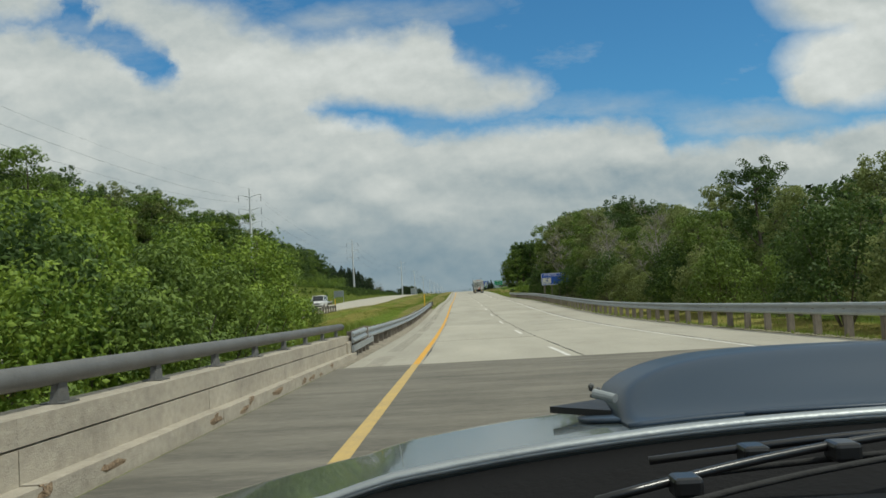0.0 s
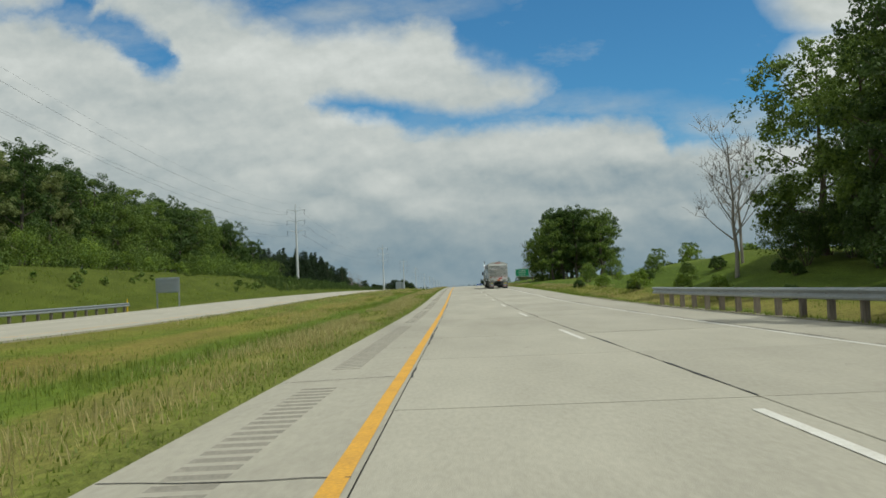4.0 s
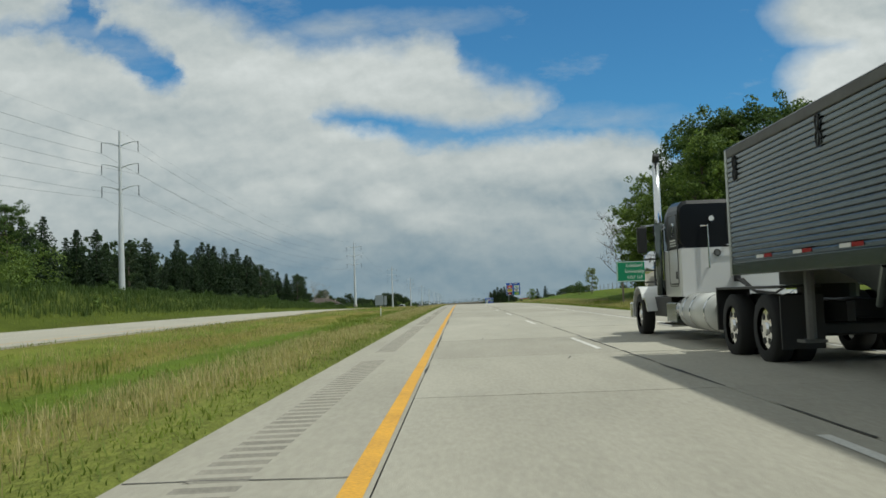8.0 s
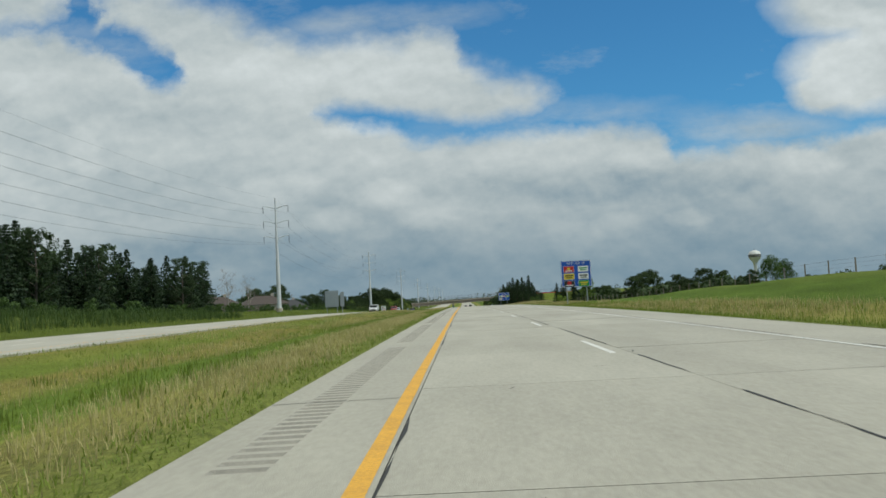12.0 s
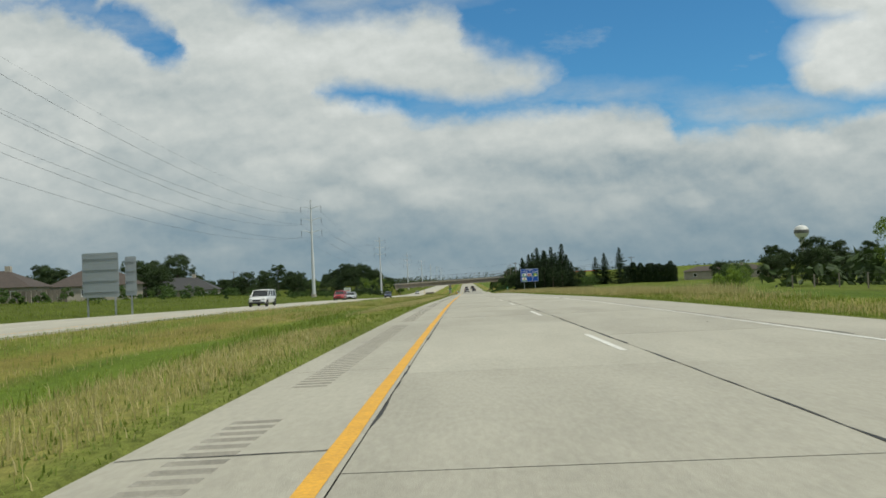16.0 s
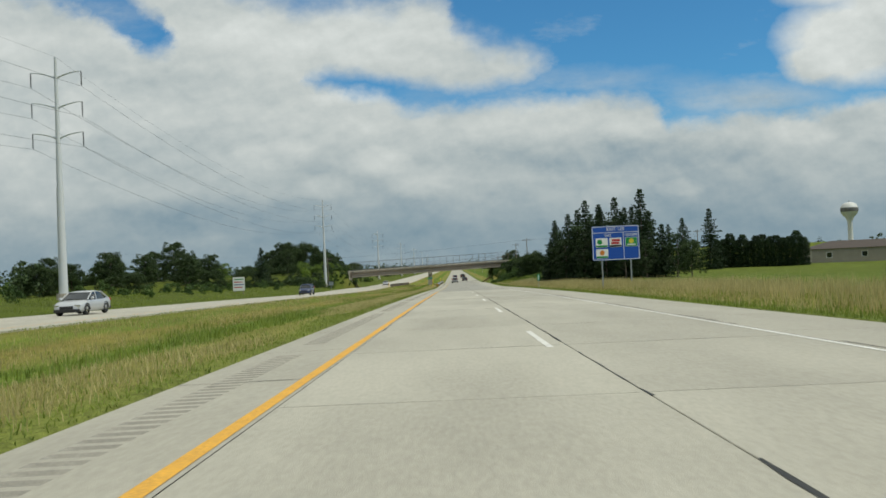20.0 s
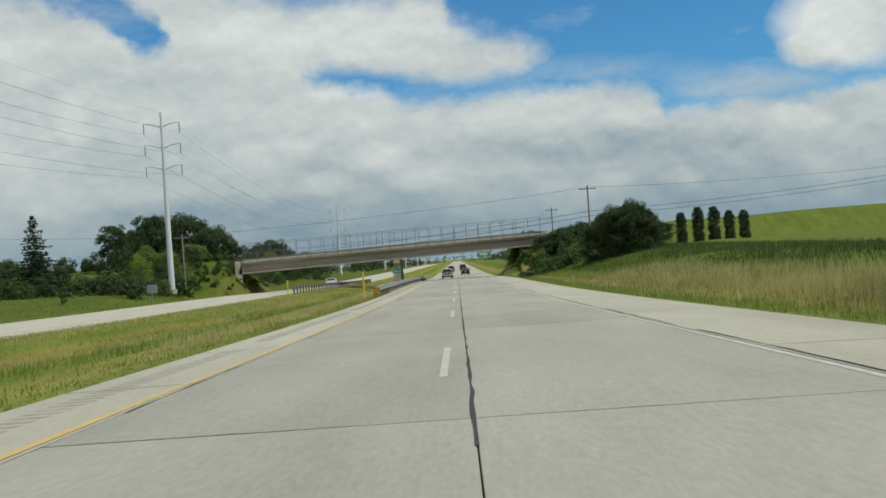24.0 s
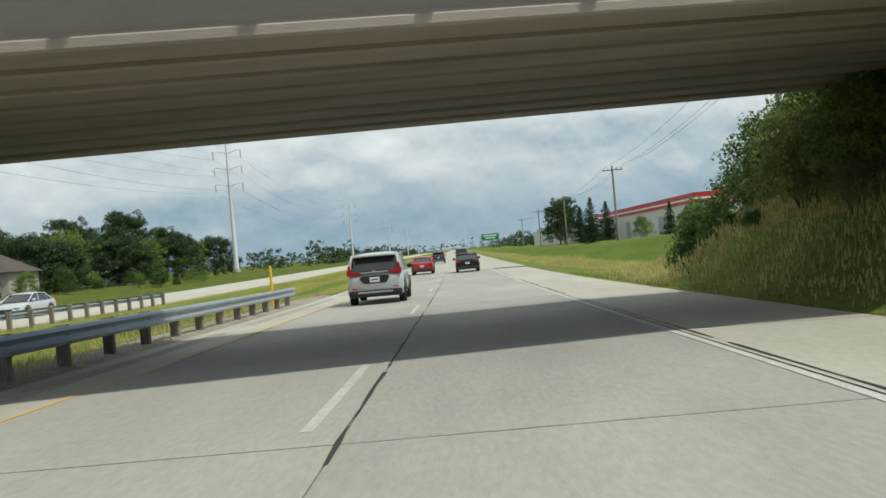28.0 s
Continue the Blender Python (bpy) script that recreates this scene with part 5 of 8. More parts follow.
# ---- signs ----
def sign_frame(name, label, x0, x1, y, z0, z1, face, posts, category="road sign", post="galv", border=True, back=False):
    """A sheet sign with a raised border, on posts. Heights are in the world."""
    g0 = gz((x0 + x1) / 2, y)
    t = thing(name, label, category, ((x0 + x1) / 2, y, g0))
    w, a, b = (x1 - x0) / 2, z0 - g0, z1 - g0
    bm = bmesh.new()
    prism(bm, rounded(-w, w, a, b, 0.12), 0.0, 0.02, "y")
    part("panel", bm, face, t)
    if border:
        bm = bmesh.new()
        o, i = rounded(-w + 0.03, w - 0.03, a + 0.03, b - 0.03, 0.11), rounded(-w + 0.075, w - 0.075, a + 0.075, b - 0.075, 0.08)
        vo = [bm.verts.new((p, -0.004, q)) for p, q in o]
        vi = [bm.verts.new((p, -0.004, q)) for p, q in i]
        for k in range(len(o)):
            n = (k + 1) % len(o)
            bm.faces.new((vo[k], vo[n], vi[n], vi[k]))
        part("border", bm, "sign_white", t)
    for px in posts:
        bm = bmesh.new()
        gp = gz((x0 + x1) / 2 + px, y + 0.1) - g0
        if post == "timber":
            box(bm, px - 0.06, px + 0.06, 0.022, 0.142, gp - 0.4, b - 0.05, 0.008)
        else:
            box(bm, px - 0.05, px + 0.05, 0.022, 0.04, gp - 0.4, b - 0.05)
            box(bm, px - 0.012, px + 0.012, 0.04, 0.14, gp - 0.4, b - 0.05)
            box(bm, px - 0.05, px + 0.05, 0.14, 0.155, gp - 0.4, b - 0.05)
        part("post", bm, post, t)
    if back:
        for k in range(4):
            zz = a + (b - a) * (k + 0.5) / 4
            boxed("stiffener", (-w + 0.1, w - 0.1, -0.05, -0.002, zz - 0.03, zz + 0.03), "sign_back", t)
    return t, a, b


def rounded(x0, x1, z0, z1, r, n=4):
    pts = []
    for cx, cz, a0 in ((x1 - r, z1 - r, 0), (x0 + r, z1 - r, 90), (x0 + r, z0 + r, 180), (x1 - r, z0 + r, 270)):
        for k in range(n + 1):
            a = radians(a0 + 90 * k / n)
            pts.append((cx + r * math.cos(a), cz + r * math.sin(a)))
    return pts


def panel(t, name, x0, x1, z0, z1, material, y=-0.006, r=0.05, label=""):
    bm = bmesh.new()
    prism(bm, rounded(x0, x1, z0, z1, r), y - 0.006, y, "y")
    return part(name, bm, material, t, label)


for nm, c in (("logo_red", (0.55, 0.02, 0.02)), ("logo_yellow", (0.80, 0.62, 0.05)), ("logo_black", (0.02, 0.02, 0.02)), ("logo_green", (0.02, 0.30, 0.06)), ("logo_blue", (0.03, 0.09, 0.35)), ("logo_orange", (0.75, 0.25, 0.03)), ("logo_cream", (0.72, 0.72, 0.62))):
    M[nm] = mat(nm, c, 0.5, scale=0.8, spread=0.1, fine_amount=0.05, bump=0)


M["flap_blue"] = mat("faded_blue_print", (0.16, 0.36, 0.50), 0.6, bump=0)


def logo_disc(t, x, z, r, material):
    bm = bmesh.new()
    tube(bm, (x, -0.016, z), (x, -0.011, z), r, r, 20)
    part("logo_shape", bm, material, t)


def sign_attraction():
    t, a, b = sign_frame("attraction_sign", "blue attraction sign on four timber posts behind the guard rail", ATTR[0], ATTR[1], ATTR[2], ATTR[3], ATTR[4], "sign_blue", [-1.3, -0.45, 0.45, 1.3], post="timber")
    w = (ATTR[1] - ATTR[0]) / 2
    letters("lettering", "ATTRACTION - EXIT 128", 0.34, "sign_white", t, (0.02, -0.008, b - 0.27), squeeze=0.72)
    panel(t, "logo_panel", -w + 0.14, -w + 1.12, a + 0.16, b - 0.52, "logo_cream")
    letters("logo_text", "3 SHEEPS", 0.2, "logo_blue", t, (-w + 0.63, -0.016, b - 0.66), squeeze=0.8)
    letters("logo_text", "BREWING", 0.2, "logo_blue", t, (-w + 0.63, -0.016, a + 0.29), squeeze=0.8)
    panel(t, "logo_shape", -w + 0.5, -w + 0.76, a + 0.44, b - 0.8, "logo_blue", -0.014, 0.04)


def sign_university():
    t, a, b = sign_frame("university_sign", "green guide sign with white lettering on steel posts", 13.55, 16.48, 323.8, rz(323.8) + 1.76, rz(323.8) + 3.42, "sign_green", [-1.0, 1.0], post="timber")
    for k, (s, sz) in enumerate((("Lakeland", 0.4), ("University", 0.4), ("EXIT 128", 0.34))):
        letters("lettering", s, sz, "sign_white", t, (0, -0.008, b - 0.34 - 0.49 * k), squeeze=0.95)


def sign_food():
    t, a, b = sign_frame("food_sign", "blue food services sign with six restaurant panels", 12.6, 16.2, 479.0, rz(479.0) + 1.94, rz(479.0) + 5.1, "sign_blue", [-1.2, 1.2])
    letters("lettering", "FOOD - EXIT 128", 0.36, "sign_white", t, (0, -0.008, b - 0.33), squeeze=0.8)
    cells = [("logo_red", "logo_yellow"), ("sign_white", "logo_green"), ("logo_yellow", "logo_black"), ("sign_white", "logo_black"), ("logo_black", "logo_red"), ("logo_green", "logo_yellow")]
    for k, (c, d) in enumerate(cells):
        cx, cz = (-0.86 if k % 2 == 0 else 0.86), b - 1.02 - 0.87 * (k // 2)
        if c != "sign_white":
            panel(t, "logo_rim", cx - 0.64, cx + 0.64, cz - 0.37, cz + 0.37, "sign_white", -0.004)
        panel(t, "logo_panel", cx - 0.62, cx + 0.62, cz - 0.35, cz + 0.35, c, -0.008)
        if k in (0, 4):
            logo_disc(t, cx, cz + 0.06, 0.17 if k == 0 else 0.26, d)
            panel(t, "logo_bar", cx - 0.42, cx + 0.42, cz - 0.24, cz - 0.14, "sign_white", -0.016, 0.02)
        else:
            panel(t, "logo_bar", cx - 0.48, cx + 0.48, cz + 0.02, cz + 0.17, d, -0.016, 0.02)
            panel(t, "logo_bar", cx - 0.36, cx + 0.36, cz - 0.2, cz - 0.08, d, -0.016, 0.02)


def sign_gas():
    zr = rz(683.7)
    t, a, b = sign_frame("gas_lodging_sign", "blue gas and lodging sign with four brand panels", 12.97, 16.75, 683.7, zr + 2.16, zr + 4.9, "sign_blue", [-1.15, 1.15])
    letters("lettering", "EXIT 128", 0.37, "sign_white", t, (0, -0.008, b - 0.28))
    letters("lettering", "GAS", 0.3, "sign_white", t, (-0.62, -0.008, b - 0.76))
    letters("lettering", "LODGING", 0.3, "sign_white", t, (1.28, -0.008, b - 0.76), squeeze=0.8)
    boxed("rule", (-1.81, 1.81, -0.008, 0.0, b - 0.55, b - 0.515), "sign_white", t)
    boxed("rule", (0.60, 0.64, -0.008, 0.0, a + 0.08, b - 0.55), "sign_white", t)
    for cx, cz, c, d, low in ((-1.12, b - 1.33, "sign_white", "logo_green", "logo_green"), (-0.02, b - 1.33, "sign_white", "logo_red", "black"), (1.24, b - 1.33, "logo_green", "logo_yellow", ""), (-1.12, b - 2.2, "sign_white", "logo_orange", "logo_green")):
        panel(t, "logo_rim", cx - 0.48, cx + 0.48, cz - 0.37, cz + 0.37, "sign_white", -0.004)
        panel(t, "logo_panel", cx - 0.455, cx + 0.455, cz - 0.345, cz + 0.345, c, -0.008)
        if low:
            panel(t, "logo_strip", cx - 0.45, cx + 0.45, cz - 0.34, cz - 0.2, low, -0.016, 0.01)
        if d == "logo_red":
            panel(t, "logo_bar", cx - 0.3, cx + 0.36, cz + 0.08, cz + 0.26, d, -0.016, 0.03)
            panel(t, "logo_bar", cx - 0.34, cx + 0.3, cz - 0.14, cz + 0.03, d, -0.016, 0.03)
        else:
            logo_disc(t, cx - (0.16 if d == "logo_green" else 0), cz + 0.07, 0.2, d)
        if not low:
            panel(t, "logo_bar", cx - 0.32, cx + 0.32, cz - 0.26, cz - 0.16, "sign_white", -0.016, 0.02)


ATTR = (10.75, 14.0, 114.5, 1.3, 2.68)
sign_attraction()
sign_university()
sign_food()
sign_gas()
sign_frame("sign_seen_from_behind", "bare grey back of a road sign on two posts", -27.9, -25.6, 214.7, 1.5, 2.95, "sign_back", [-1.05, 1.05], border=False, back=True)
sign_frame("large_sign_seen_from_behind", "large bare aluminium back of a road sign on two posts", -29.1, -26.2, 562.8, 1.8, 5.3, "sign_back", [-1.1, 1.1], border=False, back=True)
sign_frame("sign_back_panel", "second grey sign back beside the first", -26.0, -25.1, 563.6, 1.85, 4.95, "sign_back", [0.0], border=False, back=True)


def mueller_sign():
    t, a, b = sign_frame("road_name_sign", "small green road name sign beside the bridge pier", -5.98, -4.5, 866.2, -2.82, -2.34, "sign_green", [-0.5, 0.5], border=False)
    letters("lettering", "Mueller Rd", 0.3, "sign_white", t, (0, -0.008, (a + b) / 2))


mueller_sign()
sign_frame("small_sign_seen_from_behind", "small grey back of a road sign on one post", -28.8, -27.7, 828.0, -2.75, -1.85, "sign_back", [0.0], border=False, back=True)
far_sign, fa, fb = sign_frame("far_guide_sign", "distant green guide sign over the roadside", 14.0, 20.5, 1180.0, -1.2, 1.2, "sign_green", [-2.4, 2.4])
panel(far_sign, "text_bar", -2.4, 2.4, fb - 0.9, fb - 0.5, "sign_white", -0.008, 0.02)
panel(far_sign, "text_bar", -1.8, 1.8, fb - 1.7, fb - 1.3, "sign_white", -0.008, 0.02)


# ---- the overpass ----
SKEW = 11.3


def overpass():
    y0, y1 = BRIDGE_Y
    x0, x1 = -27.7, 17.2
    zb = lambda x: -0.86 + 0.027 * (x + 6.4)
    b = thing("overpass", "weathered concrete girder bridge with a chain fence", "bridge", (0, y0, 0), SKEW)

    def slab(name, ya, yb, za, zt, m, xa=x0, xb=x1, lab=""):
        v = [(x, yy - y0, zb(x) + zz) for x in (xa, xb) for yy, zz in ((ya, za), (yb, za), (yb, zt), (ya, zt))]
        f = [(0, 1, 2, 3), (7, 6, 5, 4), (0, 4, 5, 1), (1, 5, 6, 2), (2, 6, 7, 3), (3, 7, 4, 0)]
        return raw(name, v, f, m, b, lab)
    for k in range(8):
        yc = y0 + 0.42 + k * (y1 - y0 - 0.84) / 7
        for xa, xb in ((x0, -6.05), (-5.95, x1)):
            outline = [(-0.34, 0.03), (-0.31, 0.0), (0.31, 0.0), (0.34, 0.03), (0.34, 0.13), (0.1, 0.26), (0.1, 1.02), (0.34, 1.14), (0.34, 1.32), (-0.34, 1.32), (-0.34, 1.14), (-0.1, 1.02), (-0.1, 0.26), (-0.34, 0.13)]
            v = [(x, yc - y0 + a, zb(x) + c) for x in (xa, xb) for a, c in outline]
            n = len(outline)
            f = [(i, (i + 1) % n, n + (i + 1) % n, n + i) for i in range(n)] + [tuple(range(n))[::-1], tuple(range(n, 2 * n))]
            raw("girder", v, f, "girder", b)
    slab("deck_slab", y0 - 0.25, y1 + 0.25, 1.324, 1.56, "girder")
    for yy, s in ((y0, -1), (y1, 1)):
        slab("edge_kerb", yy + min(0, s * 0.33), yy + max(0, s * 0.33), 1.565, 1.93, "old_concrete")
        y = yy + s * 0.39
        n = 23
        xs = [x0 + 0.3 + (x1 - x0 - 0.6) * k / n for k in range(n + 1)]
        for x in xs:
            bm = bmesh.new()
            tube(bm, (x, y - y0, zb(x) + 1.6), (x, y - y0, zb(x) + 4.3), 0.032, 0.032, 8)
            box(bm, x - 0.08, x + 0.08, y - y0 - 0.058, y - y0 + 0.058, zb(x) + 1.58, zb(x) + 1.66)
            box(bm, x - 0.05, x + 0.05, y - y0 - 0.058, y - y0 + 0.058, zb(x) + 1.84, zb(x) + 1.89)
            part("fence_post", bm, "galv_dark", b)
        # box rail on short posts along the top of the kerb
        yr = yy + s * 0.16 - y0
        slab("guard_rail", yy + s * 0.16 - 0.06, yy + s * 0.16 + 0.06, 2.04, 2.16, "galv_dark", xa=x0 - 0.8, xb=x1 + 0.85)
        for k in range(24):
            x = x0 + 0.5 + (x1 - x0 - 0.2) * k / 23
            boxed("rail_post", (x - 0.07, x + 0.07, yr - 0.05, yr + 0.05, zb(x) + 1.932, zb(x) + 2.038), "galv_dark", b)
        for dz, r in ((4.28, 0.028), (3.05, 0.02)):
            bm = bmesh.new()
            tube(bm, (xs[0], y - y0, zb(xs[0]) + dz), (xs[-1], y - y0, zb(xs[-1]) + dz), r, r, 8)
            part("fence_rail", bm, "galv_dark", b)
        # chain mesh, drawn as thin diagonal wires
        v, f = [], []
        pitch, top, bot = 0.32, 4.26, 2.12
        L = xs[-1] - xs[0]
        for sgn in (1, -1):
            k = -(top - bot)
            while k < L:
                a, c = k, k + (top - bot)
                ta, tc = max(0.0, -a / (top - bot)), min(1.0, (L - a) / (top - bot))
                p = [xs[0] + a + (top - bot) * u for u in (ta, tc)]
                zz = [(bot + (top - bot) * u) if sgn > 0 else (top - (top - bot) * u) for u in (ta, tc)]
                for q in (0, 1):
                    for e in (-1, 1):
                        v.append((p[q] + e * 0.0016, y - y0, zb(p[q]) + zz[q]))
                n0 = len(v)
                f.append((n0 - 4, n0 - 3, n0 - 1, n0 - 2))
                k += pitch
        tagged(raw("fence_mesh", v, f, "galv", b), "thin wire mesh", kind="stuff")
    # pier in the median
    pier = thing("bridge_pier", "concrete bridge pier with a cap beam and columns", "bridge pier", tuple(Matrix.Rotation(radians(SKEW), 3, "Z") @ Vector((-5.35, 0, 0)) + Vector((0, y0, rz(872)))), 0.0)
    ztop = zb(-5.35) - rz(872)
    bm = bmesh.new()
    prism(bm, [(0.05, ztop - 0.55), (0.6, ztop - 1.0), (y1 - y0 - 0.6, ztop - 1.0), (y1 - y0 - 0.05, ztop - 0.55), (y1 - y0 - 0.05, ztop - 0.012), (0.05, ztop - 0.012)], -0.5, 0.5, "x")
    part("cap_beam", bm, "old_concrete", pier)
    for k in range(3):
        yc = 0.95 + k * (y1 - y0 - 1.9) / 2
        boxed("column", (-0.45, 0.45, yc - 0.45, yc + 0.45, -0.9, ztop - 0.9), "old_concrete", pier, bevel=0.04)
    for xa, nm in ((x0 - 0.9, "abutment"), (x1, "abutment")):
        ab = thing(nm, "concrete bridge abutment in the grass bank", "abutment", tuple(Matrix.Rotation(radians(SKEW), 3, "Z") @ Vector((xa, 0, 0)) + Vector((0, y0, rz(872)))), SKEW, group="bridge abutments")
        h = zb(xa) - rz(872)
        boxed("seat", (0, 0.9, -0.4, y1 - y0 + 0.4, h - 3.2, h - 0.01), "old_concrete", ab, bevel=0.03)
        boxed("back_wall", (0.0 if xa < 0 else 0.45, 0.45 if xa < 0 else 0.9, -0.4, y1 - y0 + 0.4, h + 0.0, h + 1.9), "old_concrete", ab, bevel=0.02)


overpass()

# ---- vehicles ----
def loft(bm, rings, close=True):
    """Skin between rings of equally many points."""
    rows = [[bm.verts.new(p) for p in r] for r in rings]
    n = len(rows[0])
    for a, b in zip(rows, rows[1:]):
        for k in range(n if close else n - 1):
            bm.faces.new((a[k], a[(k + 1) % n], b[(k + 1) % n], b[k]))
    bm.faces.new(rows[0][::-1])
    bm.faces.new(rows[-1])
    bmesh.ops.recalc_face_normals(bm, faces=bm.faces[:])


def body_ring(y, hw, zl, zb, crown=0.03):
    half = [(0.0, zl), (hw * 0.86, zl), (hw * 0.97, zl + 0.08), (hw, zl + (zb - zl) * 0.45), (hw * 0.985, zb - 0.10), (hw * 0.93, zb - 0.02), (hw * 0.6, zb + crown * 0.7), (0.0, zb + crown)]
    return [(x, y, z) for x, z in half] + [(-x, y, z) for x, z in half[-2:0:-1]]


def cabin_ring(y, wb, wt, zb, zt):
    half = [(0.0, zb), (wb, zb), (wt * 1.04, zb + (zt - zb) * 0.72), (wt * 0.93, zt - 0.02), (wt * 0.5, zt + 0.015), (0.0, zt + 0.02)]
    return [(x, y, z) for x, z in half] + [(-x, y, z) for x, z in half[-2:0:-1]]


def wheel(parent, x, y, r, w, rim_label="silver alloy rim", out=1):
    bm = bmesh.new()
    prof = [(-w / 2, r * 0.62), (-w / 2, r * 0.93), (-w / 2 + 0.03, r), (w / 2 - 0.03, r), (w / 2, r * 0.93), (w / 2, r * 0.62)]
    n = 24
    rows = [[bm.verts.new((a, math.cos(6.2832 * k / n) * b, math.sin(6.2832 * k / n) * b)) for k in range(n)] for a, b in prof]
    for p, q in zip(rows, rows[1:]):
        for k in range(n):
            bm.faces.new((p[k], p[(k + 1) % n], q[(k + 1) % n], q[k]))
    wh = part("wheel", bm, "tyre", parent, "black rubber tyre", smooth=True)
    wh.matrix_local = pose(x, y, r)
    bm = bmesh.new()
    s = out * (w / 2 - 0.035)
    tube(bm, (-s * 0.9, 0, 0), (s, 0, 0), r * 0.64, r * 0.6, 20)
    tube(bm, (s, 0, 0), (s + out * 0.03, 0, 0), r * 0.2, r * 0.16, 12)
    rim = part("rim", bm, "chrome", wh, rim_label)
    for k in range(6):
        a = 6.2832 * k / 6
        bm = bmesh.new()
        tube(bm, (s + out * 0.004, math.cos(a) * r * 0.4, math.sin(a) * r * 0.4), (s + out * 0.008, math.cos(a) * r * 0.4, math.sin(a) * r * 0.4), r * 0.1, r * 0.1, 8)
        part("rim_hole", bm, "black", wh)
    return wh


def car(name, label, category, at, turn, color, kind="sedan"):
    """A road car. Its nose points to local +y."""
    t = thing(name, label, category, at, turn)
    spec = {
        "sedan": dict(L=4.75, W=1.82, belt=0.93, top=1.44, hood=0.90, deck=1.0, cab=(-1.95, -1.05, 0.35, 1.25), r=0.33, zl=0.22),
        "suv": dict(L=4.6, W=1.86, belt=1.06, top=1.69, hood=1.06, deck=1.06, cab=(-2.2, -1.85, 0.35, 1.15), r=0.36, zl=0.26),
        "pickup": dict(L=5.7, W=1.98, belt=1.12, top=1.85, hood=1.12, deck=1.12, cab=(-0.75, -0.55, 0.75, 1.35), r=0.39, zl=0.36),
        "topper": dict(L=5.7, W=1.98, belt=1.12, top=1.85, hood=1.12, deck=1.12, cab=(-2.75, -2.6, 0.75, 1.35), r=0.39, zl=0.36),
        "van": dict(L=5.6, W=2.02, belt=1.25, top=2.1, hood=1.2, deck=1.25, cab=(-2.75, -2.65, 0.95, 1.75), r=0.37, zl=0.32),
    }[kind]
    h, hw = spec["L"] / 2, spec["W"] / 2
    zl, belt, hood, deck = spec["zl"], spec["belt"], spec["hood"], spec["deck"]
    c0, c1, c2, c3 = spec["cab"]
    bm = bmesh.new()
    rings = [body_ring(-h, hw * 0.80, zl + 0.16, deck - 0.14, 0.0), body_ring(-h + 0.06, hw * 0.93, zl + 0.06, deck - 0.05), body_ring(-h + 0.35, hw * 0.985, zl, deck), body_ring(-h * 0.5, hw, zl - 0.02, belt + 0.01),
             body_ring(0, hw, zl - 0.02, belt), body_ring(c3, hw * 0.995, zl, hood + 0.02), body_ring(h - 0.55, hw * 0.97, zl, hood - 0.08), body_ring(h - 0.15, hw * 0.88, zl + 0.03, hood - 0.2), body_ring(h, hw * 0.7, zl + 0.1, hood - 0.34, 0.0)]
    loft(bm, rings)
    body = part("body", bm, color, t, smooth=True)
    zt = spec["top"]
    bm = bmesh.new()
    wt = hw * (0.80 if kind in ("sedan", "suv") else 0.86)
    loft(bm, [cabin_ring(c0, hw * 0.86, wt * 0.98, belt - 0.02, belt + 0.06), cabin_ring(c1, hw * 0.92, wt, belt - 0.02, zt - 0.06), cabin_ring((c1 + c2) / 2, hw * 0.935, wt, belt - 0.02, zt), cabin_ring(c2, hw * 0.93, wt * 0.99, belt - 0.02, zt - 0.05), cabin_ring(c3, hw * 0.84, wt * 0.98, belt - 0.03, belt + 0.05)])
    part("window_glass", bm, "glass", t, "dark tinted glass")
    bm = bmesh.new()
    def roof_ring(y, z, k=1.0):
        return [(wt * 0.96 * k, y, z - 0.035), (wt * 0.93 * k, y, z + 0.012), (wt * 0.5 * k, y, z + 0.035), (0, y, z + 0.042), (-wt * 0.5 * k, y, z + 0.035), (-wt * 0.93 * k, y, z + 0.012), (-wt * 0.96 * k, y, z - 0.035), (0, y, z - 0.03)]
    loft(bm, [roof_ring(c1 - 0.12, zt - 0.075, 0.97), roof_ring(c1 + 0.15, zt - 0.035), roof_ring((c1 + c2) / 2, zt), roof_ring(c2 + 0.1, zt - 0.05, 0.98)])
    part("roof", bm, color, t, smooth=True)
    for s in (-1, 1):
        for (ya, za), (yb, zb2), wd in (((c0 + 0.02, belt + 0.02), (c1, zt - 0.05), 0.05), ((c3, belt + 0.02), (c2, zt - 0.05), 0.04), ((-0.05, belt), (-0.12, zt - 0.03), 0.035)) + ((((-1.15, belt), (-1.2, zt - 0.04), 0.05),) if kind in ("suv", "van", "topper") else ()):
            bm = bmesh.new()
            tube(bm, (s * hw * 0.915, ya, za), (s * wt * 0.985, yb, zb2), wd, wd, 6)
            part("pillar", bm, color, t)
        bm = bmesh.new()
        bmesh.ops.create_icosphere(bm, subdivisions=2, radius=0.12, matrix=Matrix.Translation((s * (hw + 0.09), c3 - 0.35, belt + 0.1)) @ Matrix.Diagonal((1, 0.6, 0.75, 1)))
        part("mirror", bm, "black" if kind == "suv" else color, t, smooth=True)
        for yw in (-h + (0.92 if kind != "pickup" else 1.15), h - 0.9):
            wheel(t, s * (hw - 0.11), yw, spec["r"], 0.23, out=s)
            bm = bmesh.new()
            n = 14
            for k in range(n):
                a0, a1 = math.pi * k / n, math.pi * (k + 1) / n
                R = spec["r"] + 0.06
                tube(bm, (s * (hw - 0.005), yw + math.cos(a0) * R, spec["r"] + math.sin(a0) * R), (s * (hw - 0.005), yw + math.cos(a1) * R, spec["r"] + math.sin(a1) * R), 0.03, 0.03, 6)
